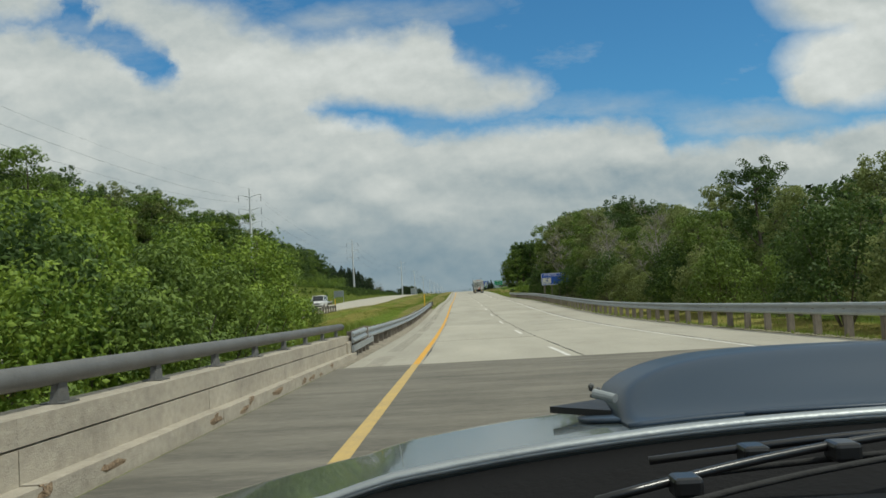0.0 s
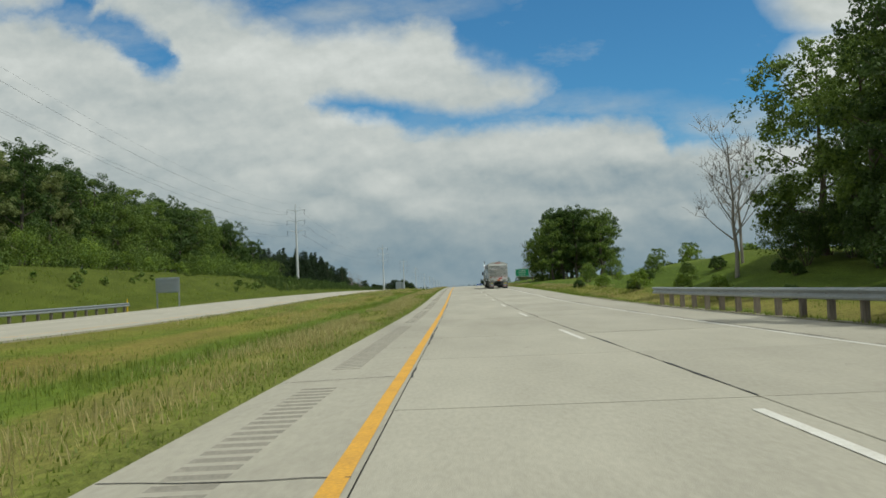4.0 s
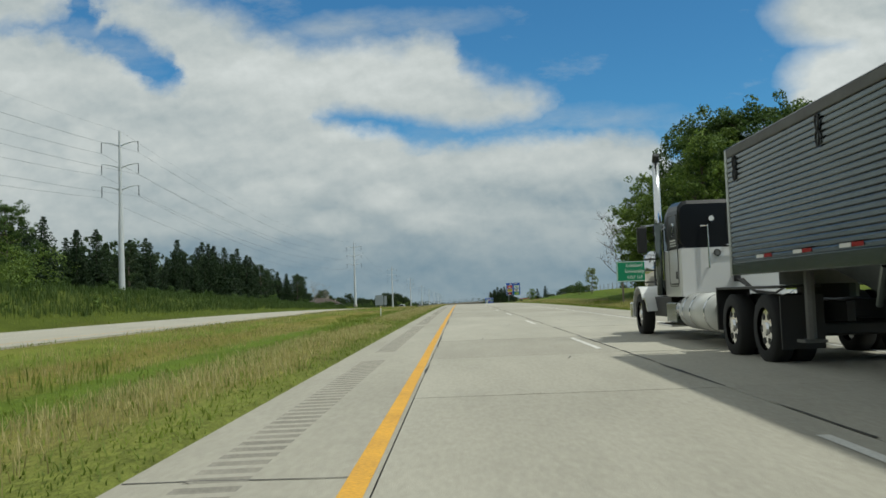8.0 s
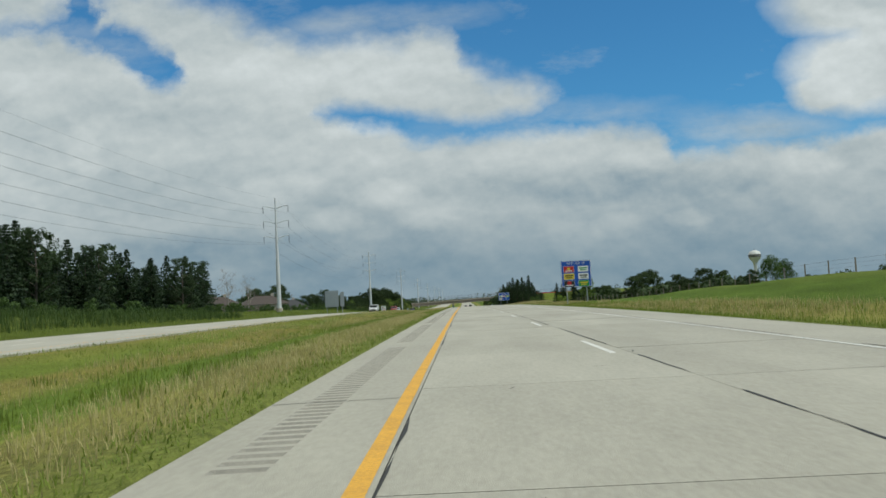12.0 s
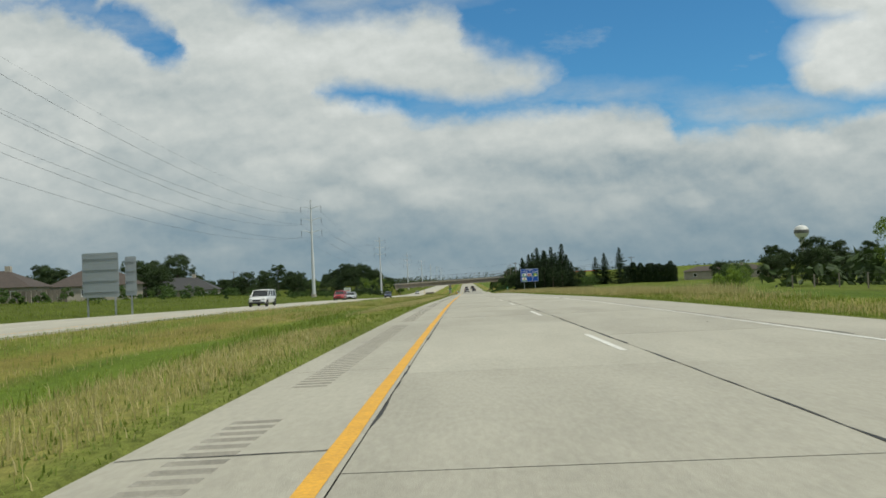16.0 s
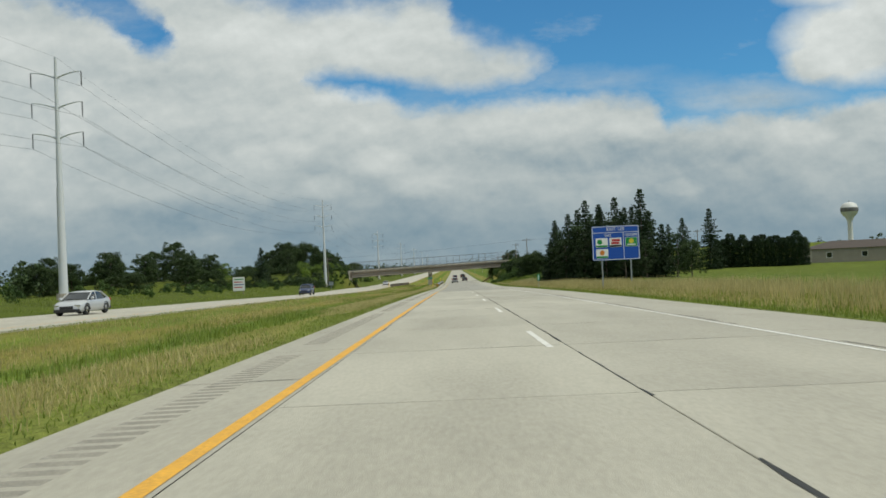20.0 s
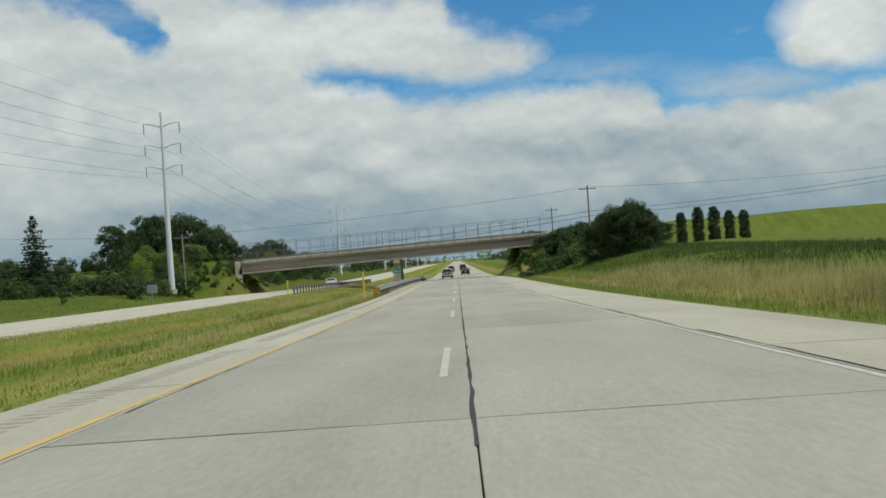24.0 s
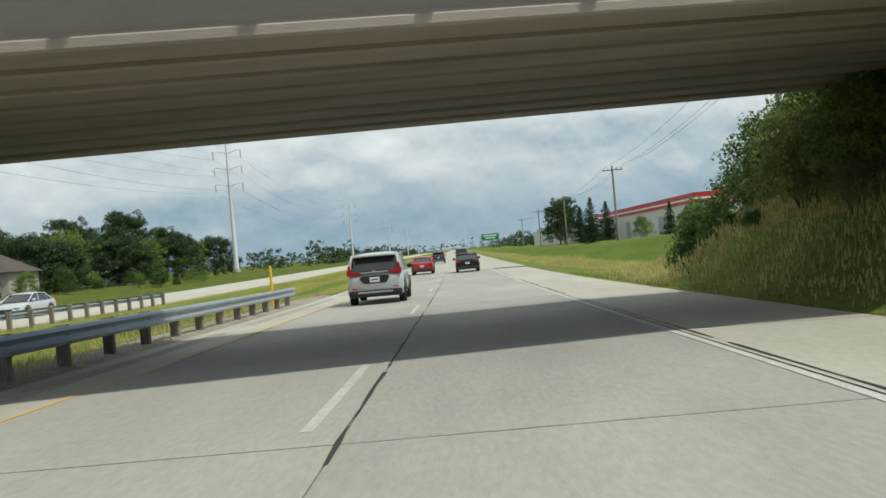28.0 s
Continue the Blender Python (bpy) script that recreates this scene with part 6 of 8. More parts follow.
            part("wheel_arch", bm, "black", t)
        # lamps
        bm = bmesh.new()
        if kind == "suv":
            prism(bm, [(s * hw * 0.50, 1.03), (s * hw * 0.95, 1.0), (s * hw * 0.97, 1.14), (s * hw * 0.86, 1.2), (s * hw * 0.80, 1.13), (s * hw * 0.5, 1.10)], -h - 0.015, -h + 0.3, "y")
        else:
            prism(bm, [(s * hw * 0.52, deck - 0.22), (s * hw * 0.93, deck - 0.24), (s * hw * 0.94, deck - 0.06), (s * hw * 0.6, deck - 0.08)], -h - 0.012, -h + 0.25, "y")
        part("tail_lamp", bm, "red_lamp", t, "red tail lamp")
        bm = bmesh.new()
        box(bm, min(s * hw * 0.5, s * hw * 0.86), max(s * hw * 0.5, s * hw * 0.86), h - 0.22, h - 0.03, hood - 0.36, hood - 0.22, 0.03)
        part("headlight", bm, "chrome", t, "clear headlight")
    zbump = zl + 0.2
    boxed("rear_bumper", (-hw * 0.93, hw * 0.93, -h - 0.05, -h + 0.25, zl + 0.02, zl + 0.24), "black", t, bevel=0.04)
    boxed("front_bumper", (-hw * 0.85, hw * 0.85, h - 0.3, h + 0.04, zl + 0.0, zl + 0.2), "black", t, bevel=0.04)
    boxed("grille", (-hw * 0.45, hw * 0.45, h - 0.12, h + 0.015, hood - 0.5, hood - 0.3), "black", t, bevel=0.02)
    pz = deck - 0.3 if kind != "suv" else 0.84
    boxed("plate", (-0.16, 0.16, -h - 0.02, -h + 0.1, pz - 0.08, pz + 0.08), "sign_white", t, "white number plate")
    boxed("plate_bar", (-0.12, 0.12, -h - 0.024, -h - 0.02, pz - 0.025, pz + 0.02), "logo_blue", t)
    if kind == "suv":
        boxed("chrome_strip", (-hw * 0.5, hw * 0.5, -h - 0.02, -h + 0.2, 1.06, 1.10), "chrome", t, bevel=0.01)
        bm = bmesh.new()
        prism(bm, [(-0.36, 0.72), (0.36, 0.72), (0.50, 0.90), (0.42, 0.97), (-0.42, 0.97), (-0.50, 0.90)], -h - 0.012, -h + 0.05, "y")
        part("plate_recess", bm, "black", t)
        boxed("skid_plate", (-hw * 0.62, hw * 0.62, -h - 0.075, -h - 0.02, 0.40, 0.46), "galv", t, bevel=0.01)
        bm = bmesh.new()
        tube(bm, (0, -h - 0.03, 1.10), (0, -h - 0.01, 1.10), 0.06, 0.06, 12)
        part("badge", bm, "chrome", t)
        bm = bmesh.new()
        pipe(bm, [(0.05, c0 - 0.04, belt + 0.08), (0.34, c0 - 0.02, belt + 0.12)], 0.012, 6)
        part("rear_wiper", bm, "black", t)
        for s in (-1, 1):
            bm = bmesh.new()
            prism(bm, [(s * hw * 0.84, 1.14), (s * hw * 0.95, 1.12), (s * hw * 0.90, 1.34), (s * hw * 0.84, 1.34)], -h - 0.005, -h + 0.28, "y")
            part("tail_lamp_upper", bm, "red_lamp", t, "upright red tail lamp")
            boxed("bumper_reflector", (s * hw * 0.72 - 0.09, s * hw * 0.72 + 0.09, -h - 0.056, -h - 0.04, 0.56, 0.59), "red_lamp", t)
        boxed("lower_trim", (-hw * 0.9, hw * 0.9, -h - 0.06, -h + 0.2, 0.36, 0.5), "black", t, bevel=0.03)
        boxed("roof_spoiler", (-wt * 0.9, wt * 0.9, c1 - 0.28, c1 + 0.05, zt - 0.09, zt - 0.045), color, t, bevel=0.015)
        for s in (-1, 1):
            bm = bmesh.new()
            pipe(bm, [(s * wt * 0.88, c1 + 0.2, zt - 0.02), (s * wt * 0.88, c1 + 0.35, zt + 0.05), (s * wt * 0.88, c2 - 0.1, zt + 0.04), (s * wt * 0.88, c2 + 0.05, zt - 0.03)], 0.018, 6)
            part("roof_rail", bm, "black", t)
    if kind in ("pickup",):
        boxed("tailgate", (-hw * 0.8, hw * 0.8, -h - 0.01, -h + 0.06, zl + 0.3, deck + 0.02), color, t, bevel=0.02)
        boxed("bed_floor", (-hw * 0.75, hw * 0.75, -h + 0.1, c0 - 0.1, deck + 0.036, deck + 0.05), "black", t)
    return t


car("suv", "silver compact SUV with dark glass and red tail lamps", "car", (1.85, 890.3, rz(890.3)), 0, "car_silver", "suv")
car("red_car", "dark red saloon car in the passing lane", "car", (1.7, 933.6, rz(933.6)), 0, "car_red")
car("black_car", "black saloon car in the outer lane", "car", (5.35, 929.0, rz(929)), 0, "car_black")
car("blue_pickup", "dark blue pickup truck far ahead", "car", (1.9, 992.0, rz(992)), 0, "car_blue", "suv")
car("dark_pickup", "dark pickup truck with chrome bumper ahead", "car", (5.4, 1010.0, rz(1010)), 0, "car_black", "pickup")
car("white_pickup", "white pickup truck with a covered bed on the opposite road", "pickup truck", (-21.6, 592.0, rz(592)), 180, "car_white", "topper")
car("maroon_car", "dark maroon car on the opposite road", "car", (-21.4, 652.0, rz(652)), 180, "car_red", "suv")
car("grey_car", "small grey car following on the opposite road", "car", (-21.5, 668.0, rz(668)), 180, "car_silver")
car("dark_blue_suv", "dark blue SUV on the opposite road", "car", (-21.5, 752.0, rz(752)), 180, "car_blue", "suv")
car("white_van", "white delivery van on the opposite road", "van", (-21.4, 152.0, rz(152)), 180, "car_white", "van")
car("grey_saloon", "silver-grey saloon behind the opposite guard rail", "car", (-21.5, 912.0, rz(912)), 180, "car_silver")


TX, TY = 6.4, 272.2          # the lorry: centre line, front axle


def trailer():
    y0, y1 = 251.3 - TY, 265.6 - TY
    t = thing("hopper_trailer", "aluminium grain hopper trailer with ribbed sides and arched tarp", "trailer", (TX, TY, rz(262)), tilt=math.degrees(math.atan2(rz(270) - rz(254), 16)))
    w, zb, zt = 1.3, 1.38, 3.42
    boxed("side_rail", (-w, -w + 0.12, y0, y1, zb, zb + 0.2), "alu_shaded", t, bevel=0.01)
    boxed("side_rail", (w - 0.12, w, y0, y1, zb, zb + 0.2), "alu_shaded", t, bevel=0.01)
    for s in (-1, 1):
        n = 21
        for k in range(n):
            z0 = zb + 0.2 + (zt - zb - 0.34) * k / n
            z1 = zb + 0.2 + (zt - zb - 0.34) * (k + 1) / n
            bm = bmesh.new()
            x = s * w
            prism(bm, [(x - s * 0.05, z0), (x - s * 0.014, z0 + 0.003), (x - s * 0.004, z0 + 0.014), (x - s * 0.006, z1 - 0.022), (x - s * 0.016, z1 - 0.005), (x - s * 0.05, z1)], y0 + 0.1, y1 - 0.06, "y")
            part("slat", bm, "alu_shaded", t)
        boxed("top_rail", (min(s * (w - 0.1), s * w), max(s * (w - 0.1), s * w), y0, y1, zt - 0.14, zt), "galv_dark", t, bevel=0.015)
        for y in (y0, y1 - 0.1):
            boxed("corner_post", (min(s * (w - 0.1), s * (w + 0.004)), max(s * (w - 0.1), s * (w + 0.004)), y, y + 0.1, zb - 0.25 if y == y0 else zb, zt), "alu_sunlit", t, bevel=0.012)
        for k in range(9):
            ya = y0 + 0.9 + k * (y1 - y0 - 1.4) / 9
            for j, c in enumerate(("red_lamp", "sign_white")):
                boxed("reflector", (min(s * w, s * (w + 0.004)), max(s * w, s * (w + 0.004)), ya + j * 0.32, ya + j * 0.32 + 0.3, zb + 0.23, zb + 0.28), c, t)
        for k in range(5):
            yl = y0 + 0.7 + k * (y1 - y0 - 1.2) / 4
            for zz in (zt - 0.26, zt - 0.46):
                bm = bmesh.new()
                for a in range(10):
                    a0, a1 = 6.2832 * a / 10, 6.2832 * (a + 1) / 10
                    tube(bm, (s * (w + 0.012), yl + math.cos(a0) * 0.05, zz + math.sin(a0) * 0.1), (s * (w + 0.012), yl + math.cos(a1) * 0.05, zz + math.sin(a1) * 0.1), 0.014, 0.014, 5)
                tagged(part("strap_link", bm, "black", t), kind="stuff")
    bm = bmesh.new()
    arc = [(-w, zt)] + [(w * math.sin(radians(a)) / math.sin(radians(60)), zt + 0.30 * (math.cos(radians(a)) - 0.5) * 2) for a in range(-60, 61, 12)] + [(w, zt)]
    prism(bm, arc, y0 + 0.05, y1 - 0.05, "y")
    part("tarp", bm, mat("grey_tarpaulin", (0.17, 0.175, 0.18), 0.7, scale=1.5, spread=0.3, bump=0.3, bump_scale=8), t)
    for yy, nm in ((y0, "rear_cap"), (y1 - 0.05, "front_cap")):
        bm = bmesh.new()
        prism(bm, [(a, b + 0.012) for a, b in arc[1:-1]] + [(w, zt - 0.02), (-w, zt - 0.02)], yy, yy + 0.05, "y")
        part(nm, bm, "alu_shaded" if nm == "front_cap" else mat("white_enamel", (0.62, 0.62, 0.60), 0.4), t)
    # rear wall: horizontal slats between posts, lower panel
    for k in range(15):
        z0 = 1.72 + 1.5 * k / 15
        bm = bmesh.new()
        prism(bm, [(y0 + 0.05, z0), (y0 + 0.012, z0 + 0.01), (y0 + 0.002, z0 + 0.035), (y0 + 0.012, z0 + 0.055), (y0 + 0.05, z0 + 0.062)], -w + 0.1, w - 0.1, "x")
        part("rear_slat", bm, "alu_sunlit", t)
    boxed("rear_wall", (-w + 0.09, w - 0.09, y0 + 0.05, y0 + 0.09, 1.5, zt - 0.1), "alu_shaded", t)
    boxed("rear_lower_panel", (-w + 0.08, w - 0.08, y0 - 0.002, y0 + 0.08, 1.1, 1.7), mat("white_sheet", (0.66, 0.66, 0.64), 0.4, dark=(0.5, 0.5, 0.47), spread=0.3, scale=0.5), t, bevel=0.01)
    boxed("rear_top_panel", (-w + 0.08, w - 0.08, y0 - 0.002, y0 + 0.06, zt - 0.22, zt - 0.02), "sign_white", t, bevel=0.01)
    panel(t, "maker_badge", -0.32, 0.32, zt + 0.06, zt + 0.2, "logo_red", y0 - 0.006, 0.02)
    for k in range(6):
        panel(t, "badge_bar", -0.26 + 0.088 * k, -0.195 + 0.088 * k, zt + 0.09, zt + 0.17, "logo_cream", y0 - 0.014, 0.008)
    panel(t, "placard", -0.16, 0.28, 1.16, 1.32, "orange", y0 - 0.006, 0.01)
    panel(t, "placard", 0.05, 0.55, 1.4, 1.56, "logo_red", y0 - 0.006, 0.01)
    for k in range(5):
        panel(t, "reflector", -1.1 + k * 0.48, -0.85 + k * 0.48, 1.6, 1.66, "red_lamp", y0 - 0.006, 0.01)
    for s in (-1, 1):
        for k in range(3):
            bm = bmesh.new()
            tube(bm, (s * (0.62 + 0.2 * k), y0 - 0.025, 1.24), (s * (0.62 + 0.2 * k), y0 - 0.002, 1.24), 0.085, 0.085, 16)
            lp = part("lamp_ring", bm, "chrome", t)
            bm = bmesh.new()
            tube(bm, (s * (0.62 + 0.2 * k), y0 - 0.032, 1.24), (s * (0.62 + 0.2 * k), y0 - 0.026, 1.24), 0.06, 0.06, 16)
            part("lamp_glass", bm, "black", lp)
        bm = bmesh.new()
        prism(bm, rounded(s * 0.92 - 0.32, s * 0.92 + 0.32, 0.28, 1.06, 0.06), y0 - 0.05, y0 - 0.03, "y")
        fl = part("mud_flap", bm, "flap", t, "grey rubber mud flap with a printed emblem")
        panel(fl, "flap_emblem", s * 0.92 - 0.2, s * 0.92 + 0.2, 0.43, 0.52, "logo_red", y0 - 0.052, 0.01)
        panel(fl, "flap_text_bar", s * 0.92 - 0.15, s * 0.92 + 0.15, 0.455, 0.495, "logo_cream", y0 - 0.06, 0.01)
        panel(fl, "flap_emblem", s * 0.92 - 0.15, s * 0.92 + 0.15, 0.54, 0.63, "flap_blue", y0 - 0.052, 0.02)
        panel(fl, "flap_emblem", s * 0.92 - 0.12, s * 0.92 + 0.12, 0.64, 0.69, "flap_blue", y0 - 0.052, 0.02)
        for k in range(5):
            c = s * 0.92 + (k - 2) * 0.07
            bm = bmesh.new()
            prism(bm, [(c - 0.03, 0.70), (c + 0.03, 0.70), (c + 0.02 * (k - 2) + 0.018, 0.90 - 0.03 * abs(k - 2)), (c + 0.02 * (k - 2) - 0.018, 0.90 - 0.03 * abs(k - 2))], y0 - 0.058, y0 - 0.052, "y")
            part("emblem_leaf", bm, "logo_yellow", fl)
    # ladder and the crank arm on the rear
    for x in (-0.98, -0.30):
        bm = bmesh.new()
        tube(bm, (x, y0 - 0.12, 1.2), (x, y0 - 0.12, zt - 0.1), 0.03, 0.03, 8)
        part("ladder_rail", bm, "chrome", t)
    for k in range(7):
        bm = bmesh.new()
        tube(bm, (-0.98, y0 - 0.12, 1.45 + 0.27 * k), (-0.30, y0 - 0.12, 1.45 + 0.27 * k), 0.02, 0.02, 8)
        part("ladder_rung", bm, "chrome", t)
    bm = bmesh.new()
    pipe(bm, [(-w + 0.06, y0 - 0.1, zt - 0.06), (-0.92, y0 - 0.2, zt - 0.72), (0.25, y0 - 0.2, zt - 0.72), (0.62, y0 - 0.2, zt - 0.74)], 0.045, 8)
    part("tarp_crank", bm, "chrome", t)
    # hoppers, frame, landing legs
    for ya, yb in ((y0 + 3.4, y0 + 6.9), (y0 + 7.0, y0 + 10.6)):
        bm = bmesh.new()
        ym = (ya + yb) / 2
        loft(bm, [[(-w + 0.08, ya, zb + 0.02), (w - 0.08, ya, zb + 0.02), (w - 0.08, yb, zb + 0.02), (-w + 0.08, yb, zb + 0.02)], [(-0.45, ym - 0.5, 0.62), (0.45, ym - 0.5, 0.62), (0.45, ym + 0.5, 0.62), (-0.45, ym + 0.5, 0.62)]])
        part("hopper", bm, "alu_shaded", t, "sloping hopper chute")
        boxed("hopper_gate", (-0.5, 0.5, ym - 0.55, ym + 0.55, 0.54, 0.625), "galv_dark", t, bevel=0.01)
    boxed("floor", (-w + 0.1, w - 0.1, y0 + 0.08, y1 - 0.05, zb + 0.03, zb + 0.12), "galv_dark", t)
    for s in (-1, 1):
        boxed("frame_beam", (s * 0.5 - 0.06, s * 0.5 + 0.06, y0 + 0.1, y0 + 3.6, 0.92, 1.38), "galv_dark", t, bevel=0.01)
        boxed("frame_beam", (s * 0.5 - 0.06, s * 0.5 + 0.06, y1 - 3.9, y1 - 0.1, 1.2, 1.4), "galv_dark", t, bevel=0.01)
        bm = bmesh.new()
        tube(bm, (s * 1.0, y1 - 2.45, 0.45), (s * 1.0, y1 - 2.45, 1.38), 0.07, 0.07, 8)
        box(bm, s * 1.0 - 0.15, s * 1.0 + 0.15, y1 - 2.6, y1 - 2.3, 0.42, 0.46)
        part("landing_leg", bm, "galv_dark", t)
        for k in range(3):
            bm = bmesh.new()
            tube(bm, (s * 1.22, y0 + 4.0 + 2.6 * k, 1.38), (s * 1.15, y0 + 4.35 + 2.6 * k, 0.95), 0.05, 0.04, 8)
            part("side_strut", bm, "alu_shaded", t)
        for ya in (252.15 - TY, 253.4 - TY):
            for k in (0, 1):
                wheel(t, s * (1.13 - 0.33 * k), ya, 0.52, 0.28, "polished alloy rim", s)
    boxed("axle_box", (-0.9, 0.9, 252.0 - TY, 253.6 - TY, 0.42, 0.62), "black", t, bevel=0.03)
    return t


def tractor():
    t = thing("lorry_tractor", "long-nosed lorry tractor, black over white, with tall chrome exhausts", "lorry", (TX, TY, rz(268)), tilt=math.degrees(math.atan2(rz(272) - rz(264), 8)))
    white, blk = M["car_white"], M["car_black"]
    for x0, x1 in ((-0.45, -0.33), (0.33, 0.45)):
        boxed("chassis_beam", (x0, x1, -8.9, 2.27, 0.62, 0.9), "black", t, bevel=0.01)
    # short cab with a box sleeper behind it
    def slab_ring(y, hw, z0, z1, r=0.16):
        return [(x, y, z) for x, z in rounded(-hw, hw, z0, z1, r, 3)]
    bm = bmesh.new()
    loft(bm, [slab_ring(-2.5, 1.05, 0.97, 1.976, 0.04), slab_ring(-2.44, 1.09, 0.96, 1.976, 0.04), slab_ring(-1.2, 1.09, 0.96, 1.976, 0.04)])
    part("sleeper_lower", bm, white, t, "white painted lower sleeper")
    bm = bmesh.new()
    loft(bm, [slab_ring(-2.5, 1.05, 1.98, 2.9, 0.16), slab_ring(-2.44, 1.09, 1.98, 2.98, 0.2), slab_ring(-1.6, 1.09, 1.98, 3.02, 0.22), slab_ring(-1.2, 1.07, 1.98, 2.9, 0.22)])
    part("sleeper_upper", bm, blk, t, "glossy black upper sleeper")
    bm = bmesh.new()
    loft(bm, [slab_ring(-1.19, 1.02, 0.98, 1.9, 0.04), slab_ring(0.2, 0.98, 0.98, 1.86, 0.04)])
    part("cab_lower", bm, white, t)
    bm = bmesh.new()
    loft(bm, [slab_ring(-1.19, 1.01, 1.904, 2.74, 0.18), slab_ring(-0.2, 0.98, 1.904, 2.66, 0.18), slab_ring(0.15, 0.96, 1.87, 2.0, 0.05)])
    part("cab_upper", bm, blk, t)
    # rear wall of the sleeper: window, lamps, handles
    bm = bmesh.new()
    prism(bm, rounded(-0.06, 0.62, 2.2, 2.78, 0.07), -2.512, -2.498, "y")
    rw = part("rear_window", bm, "glass", t)
    bm = bmesh.new()
    ring = rounded(-0.08, 0.64, 2.18, 2.8, 0.08)
    pipe(bm, [(a, -2.508, b) for a, b in ring + ring[:1]], 0.012, 5)
    part("window_seal", bm, "black", rw)
    for x, z in ((-0.40, 2.58), (-0.31, 1.86), (0.27, 1.86)):
        bm = bmesh.new()
        tube(bm, (x, -2.53, z), (x, -2.5, z), 0.075, 0.08, 16)
        lp = part("work_lamp", bm, "chrome", t, "round chrome work lamp")
        bm = bmesh.new()
        tube(bm, (x, -2.537, z), (x, -2.531, z), 0.055, 0.055, 14)
        part("lamp_glass", bm, "sign_white" if z > 2 else "galv_dark", lp)
    bm = bmesh.new()
    pipe(bm, [(-0.62, -2.5, 2.43), (-0.5, -2.58, 2.43), (-0.5, -2.58, 1.56), (-0.53, -2.5, 1.54)], 0.022, 8)
    part("grab_handle", bm, "chrome", t)
    bm = bmesh.new()
    pipe(bm, [(-0.14, -2.5, 2.03), (-0.12, -2.56, 2.01), (0.36, -2.56, 2.01), (0.38, -2.5, 2.03)], 0.018, 8)
    part("grab_handle", bm, "chrome", t)
    boxed("hose_bracket", (0.0, 0.14, -2.58, -2.5, 1.24, 1.44), "black", t, bevel=0.02)
    for k in range(3):
        bm = bmesh.new()
        pipe(bm, [(0.05 + 0.06 * k, -2.58, 1.3), (0.1 + 0.05 * k, -3.4, 1.05 - 0.03 * k), (0.05, -4.8, 1.0), (0.02 * k, -6.5, 1.35)], 0.02, 6)
        part("air_hose", bm, "black", t)
    boxed("deck_plate", (-0.7, 0.7, -5.6, -2.55, 0.9, 0.96), "galv_dark", t, bevel=0.01)
    for s in (-1, 1):
        bm = bmesh.new()
        prism(bm, rounded(-1.05, -0.25, 1.98, 2.5, 0.08), s * 1.005 - 0.004, s * 1.005 + 0.004, "x")
        part("side_window", bm, "glass", t)
        # sleeper door: a raised seam round the lower white and the upper black leaf
        for z0, z1, c, nm in ((1.2, 1.972, white, "door_lower"), (1.986, 2.7, blk, "door_upper")):
            boxed(nm, (min(s * 1.085, s * 1.1), max(s * 1.085, s * 1.1), -2.36, -1.62, z0, z1), c, t, bevel=0.008)
        bm = bmesh.new()
        ring = rounded(-2.37, -1.61, 1.19, 2.71, 0.1)
        pipe(bm, [(s * 1.096, a, b) for a, b in ring + ring[:1]], 0.012, 5)
        part("door_seal", bm, "galv_dark", t)
        boxed("vent_window", (min(s * 1.1, s * 1.108), max(s * 1.1, s * 1.108), -2.18, -1.98, 2.26, 2.54), "chrome", t, bevel=0.01)
        boxed("door_handle", (min(s * 1.1, s * 1.12), max(s * 1.1, s * 1.12), -2.3, -2.22, 1.34, 1.5), "black", t, bevel=0.01)
        for k in range(3):
            boxed("lettering_bar", (min(s * 1.1, s * 1.103), max(s * 1.1, s * 1.103), -2.28 + 0.03 * k, -1.74, 2.04 + 0.055 * k, 2.06 + 0.06 * k), "sign_white", t)
        boxed("vent_slot", (min(s * 1.1, s * 1.104), max(s * 1.1, s * 1.104), -2.3, -1.7, 1.22, 1.25), "black", t)
        # exhaust stack with a shield, bracket and slanted tip
        bm = bmesh.new()
        tube(bm, (s * 1.17, -1.06, 1.0), (s * 1.17, -1.06, 4.02), 0.078, 0.078, 18)
        stack = part("exhaust_stack", bm, "chrome", t, "tall chrome exhaust", smooth=True)
        bm = bmesh.new()
        tube(bm, (s * 1.17, -1.06, 1.0), (s * 1.17, -1.06, 2.62), 0.1, 0.1, 18)
        part("heat_shield", bm, "alu_shaded", stack, smooth=True)
        bm = bmesh.new()
        tube(bm, (s * 1.17, -1.06, 4.02), (s * 1.17, -1.15, 4.16), 0.08, 0.08, 14)
        part("stack_tip", bm, "black", stack)
        bm = bmesh.new()
        tube(bm, (s * 1.18, -0.35, 1.22), (s * 1.18, -0.35, 1.92), 0.2, 0.2, 20)
        cleaner = part("air_cleaner", bm, "chrome", t, "chrome drum air cleaner", smooth=True)
        for z in (1.3, 1.58, 1.84):
            bm = bmesh.new()
            tube(bm, (s * 1.18, -0.35, z - 0.015), (s * 1.18, -0.35, z + 0.015), 0.207, 0.207, 20)
            part("drum_band", bm, "galv_dark", cleaner)
        bm = bmesh.new()
        tube(bm, (s * 1.18, -0.35, 1.92), (s * 1.18, -0.35, 2.02), 0.2, 0.08, 20)
        part("drum_cap", bm, "chrome", cleaner)
        boxed("mirror", (s * 1.46 - 0.11, s * 1.46 + 0.11, -0.62, -0.52, 1.98, 2.58), "black", t, bevel=0.03)
        bm = bmesh.new()
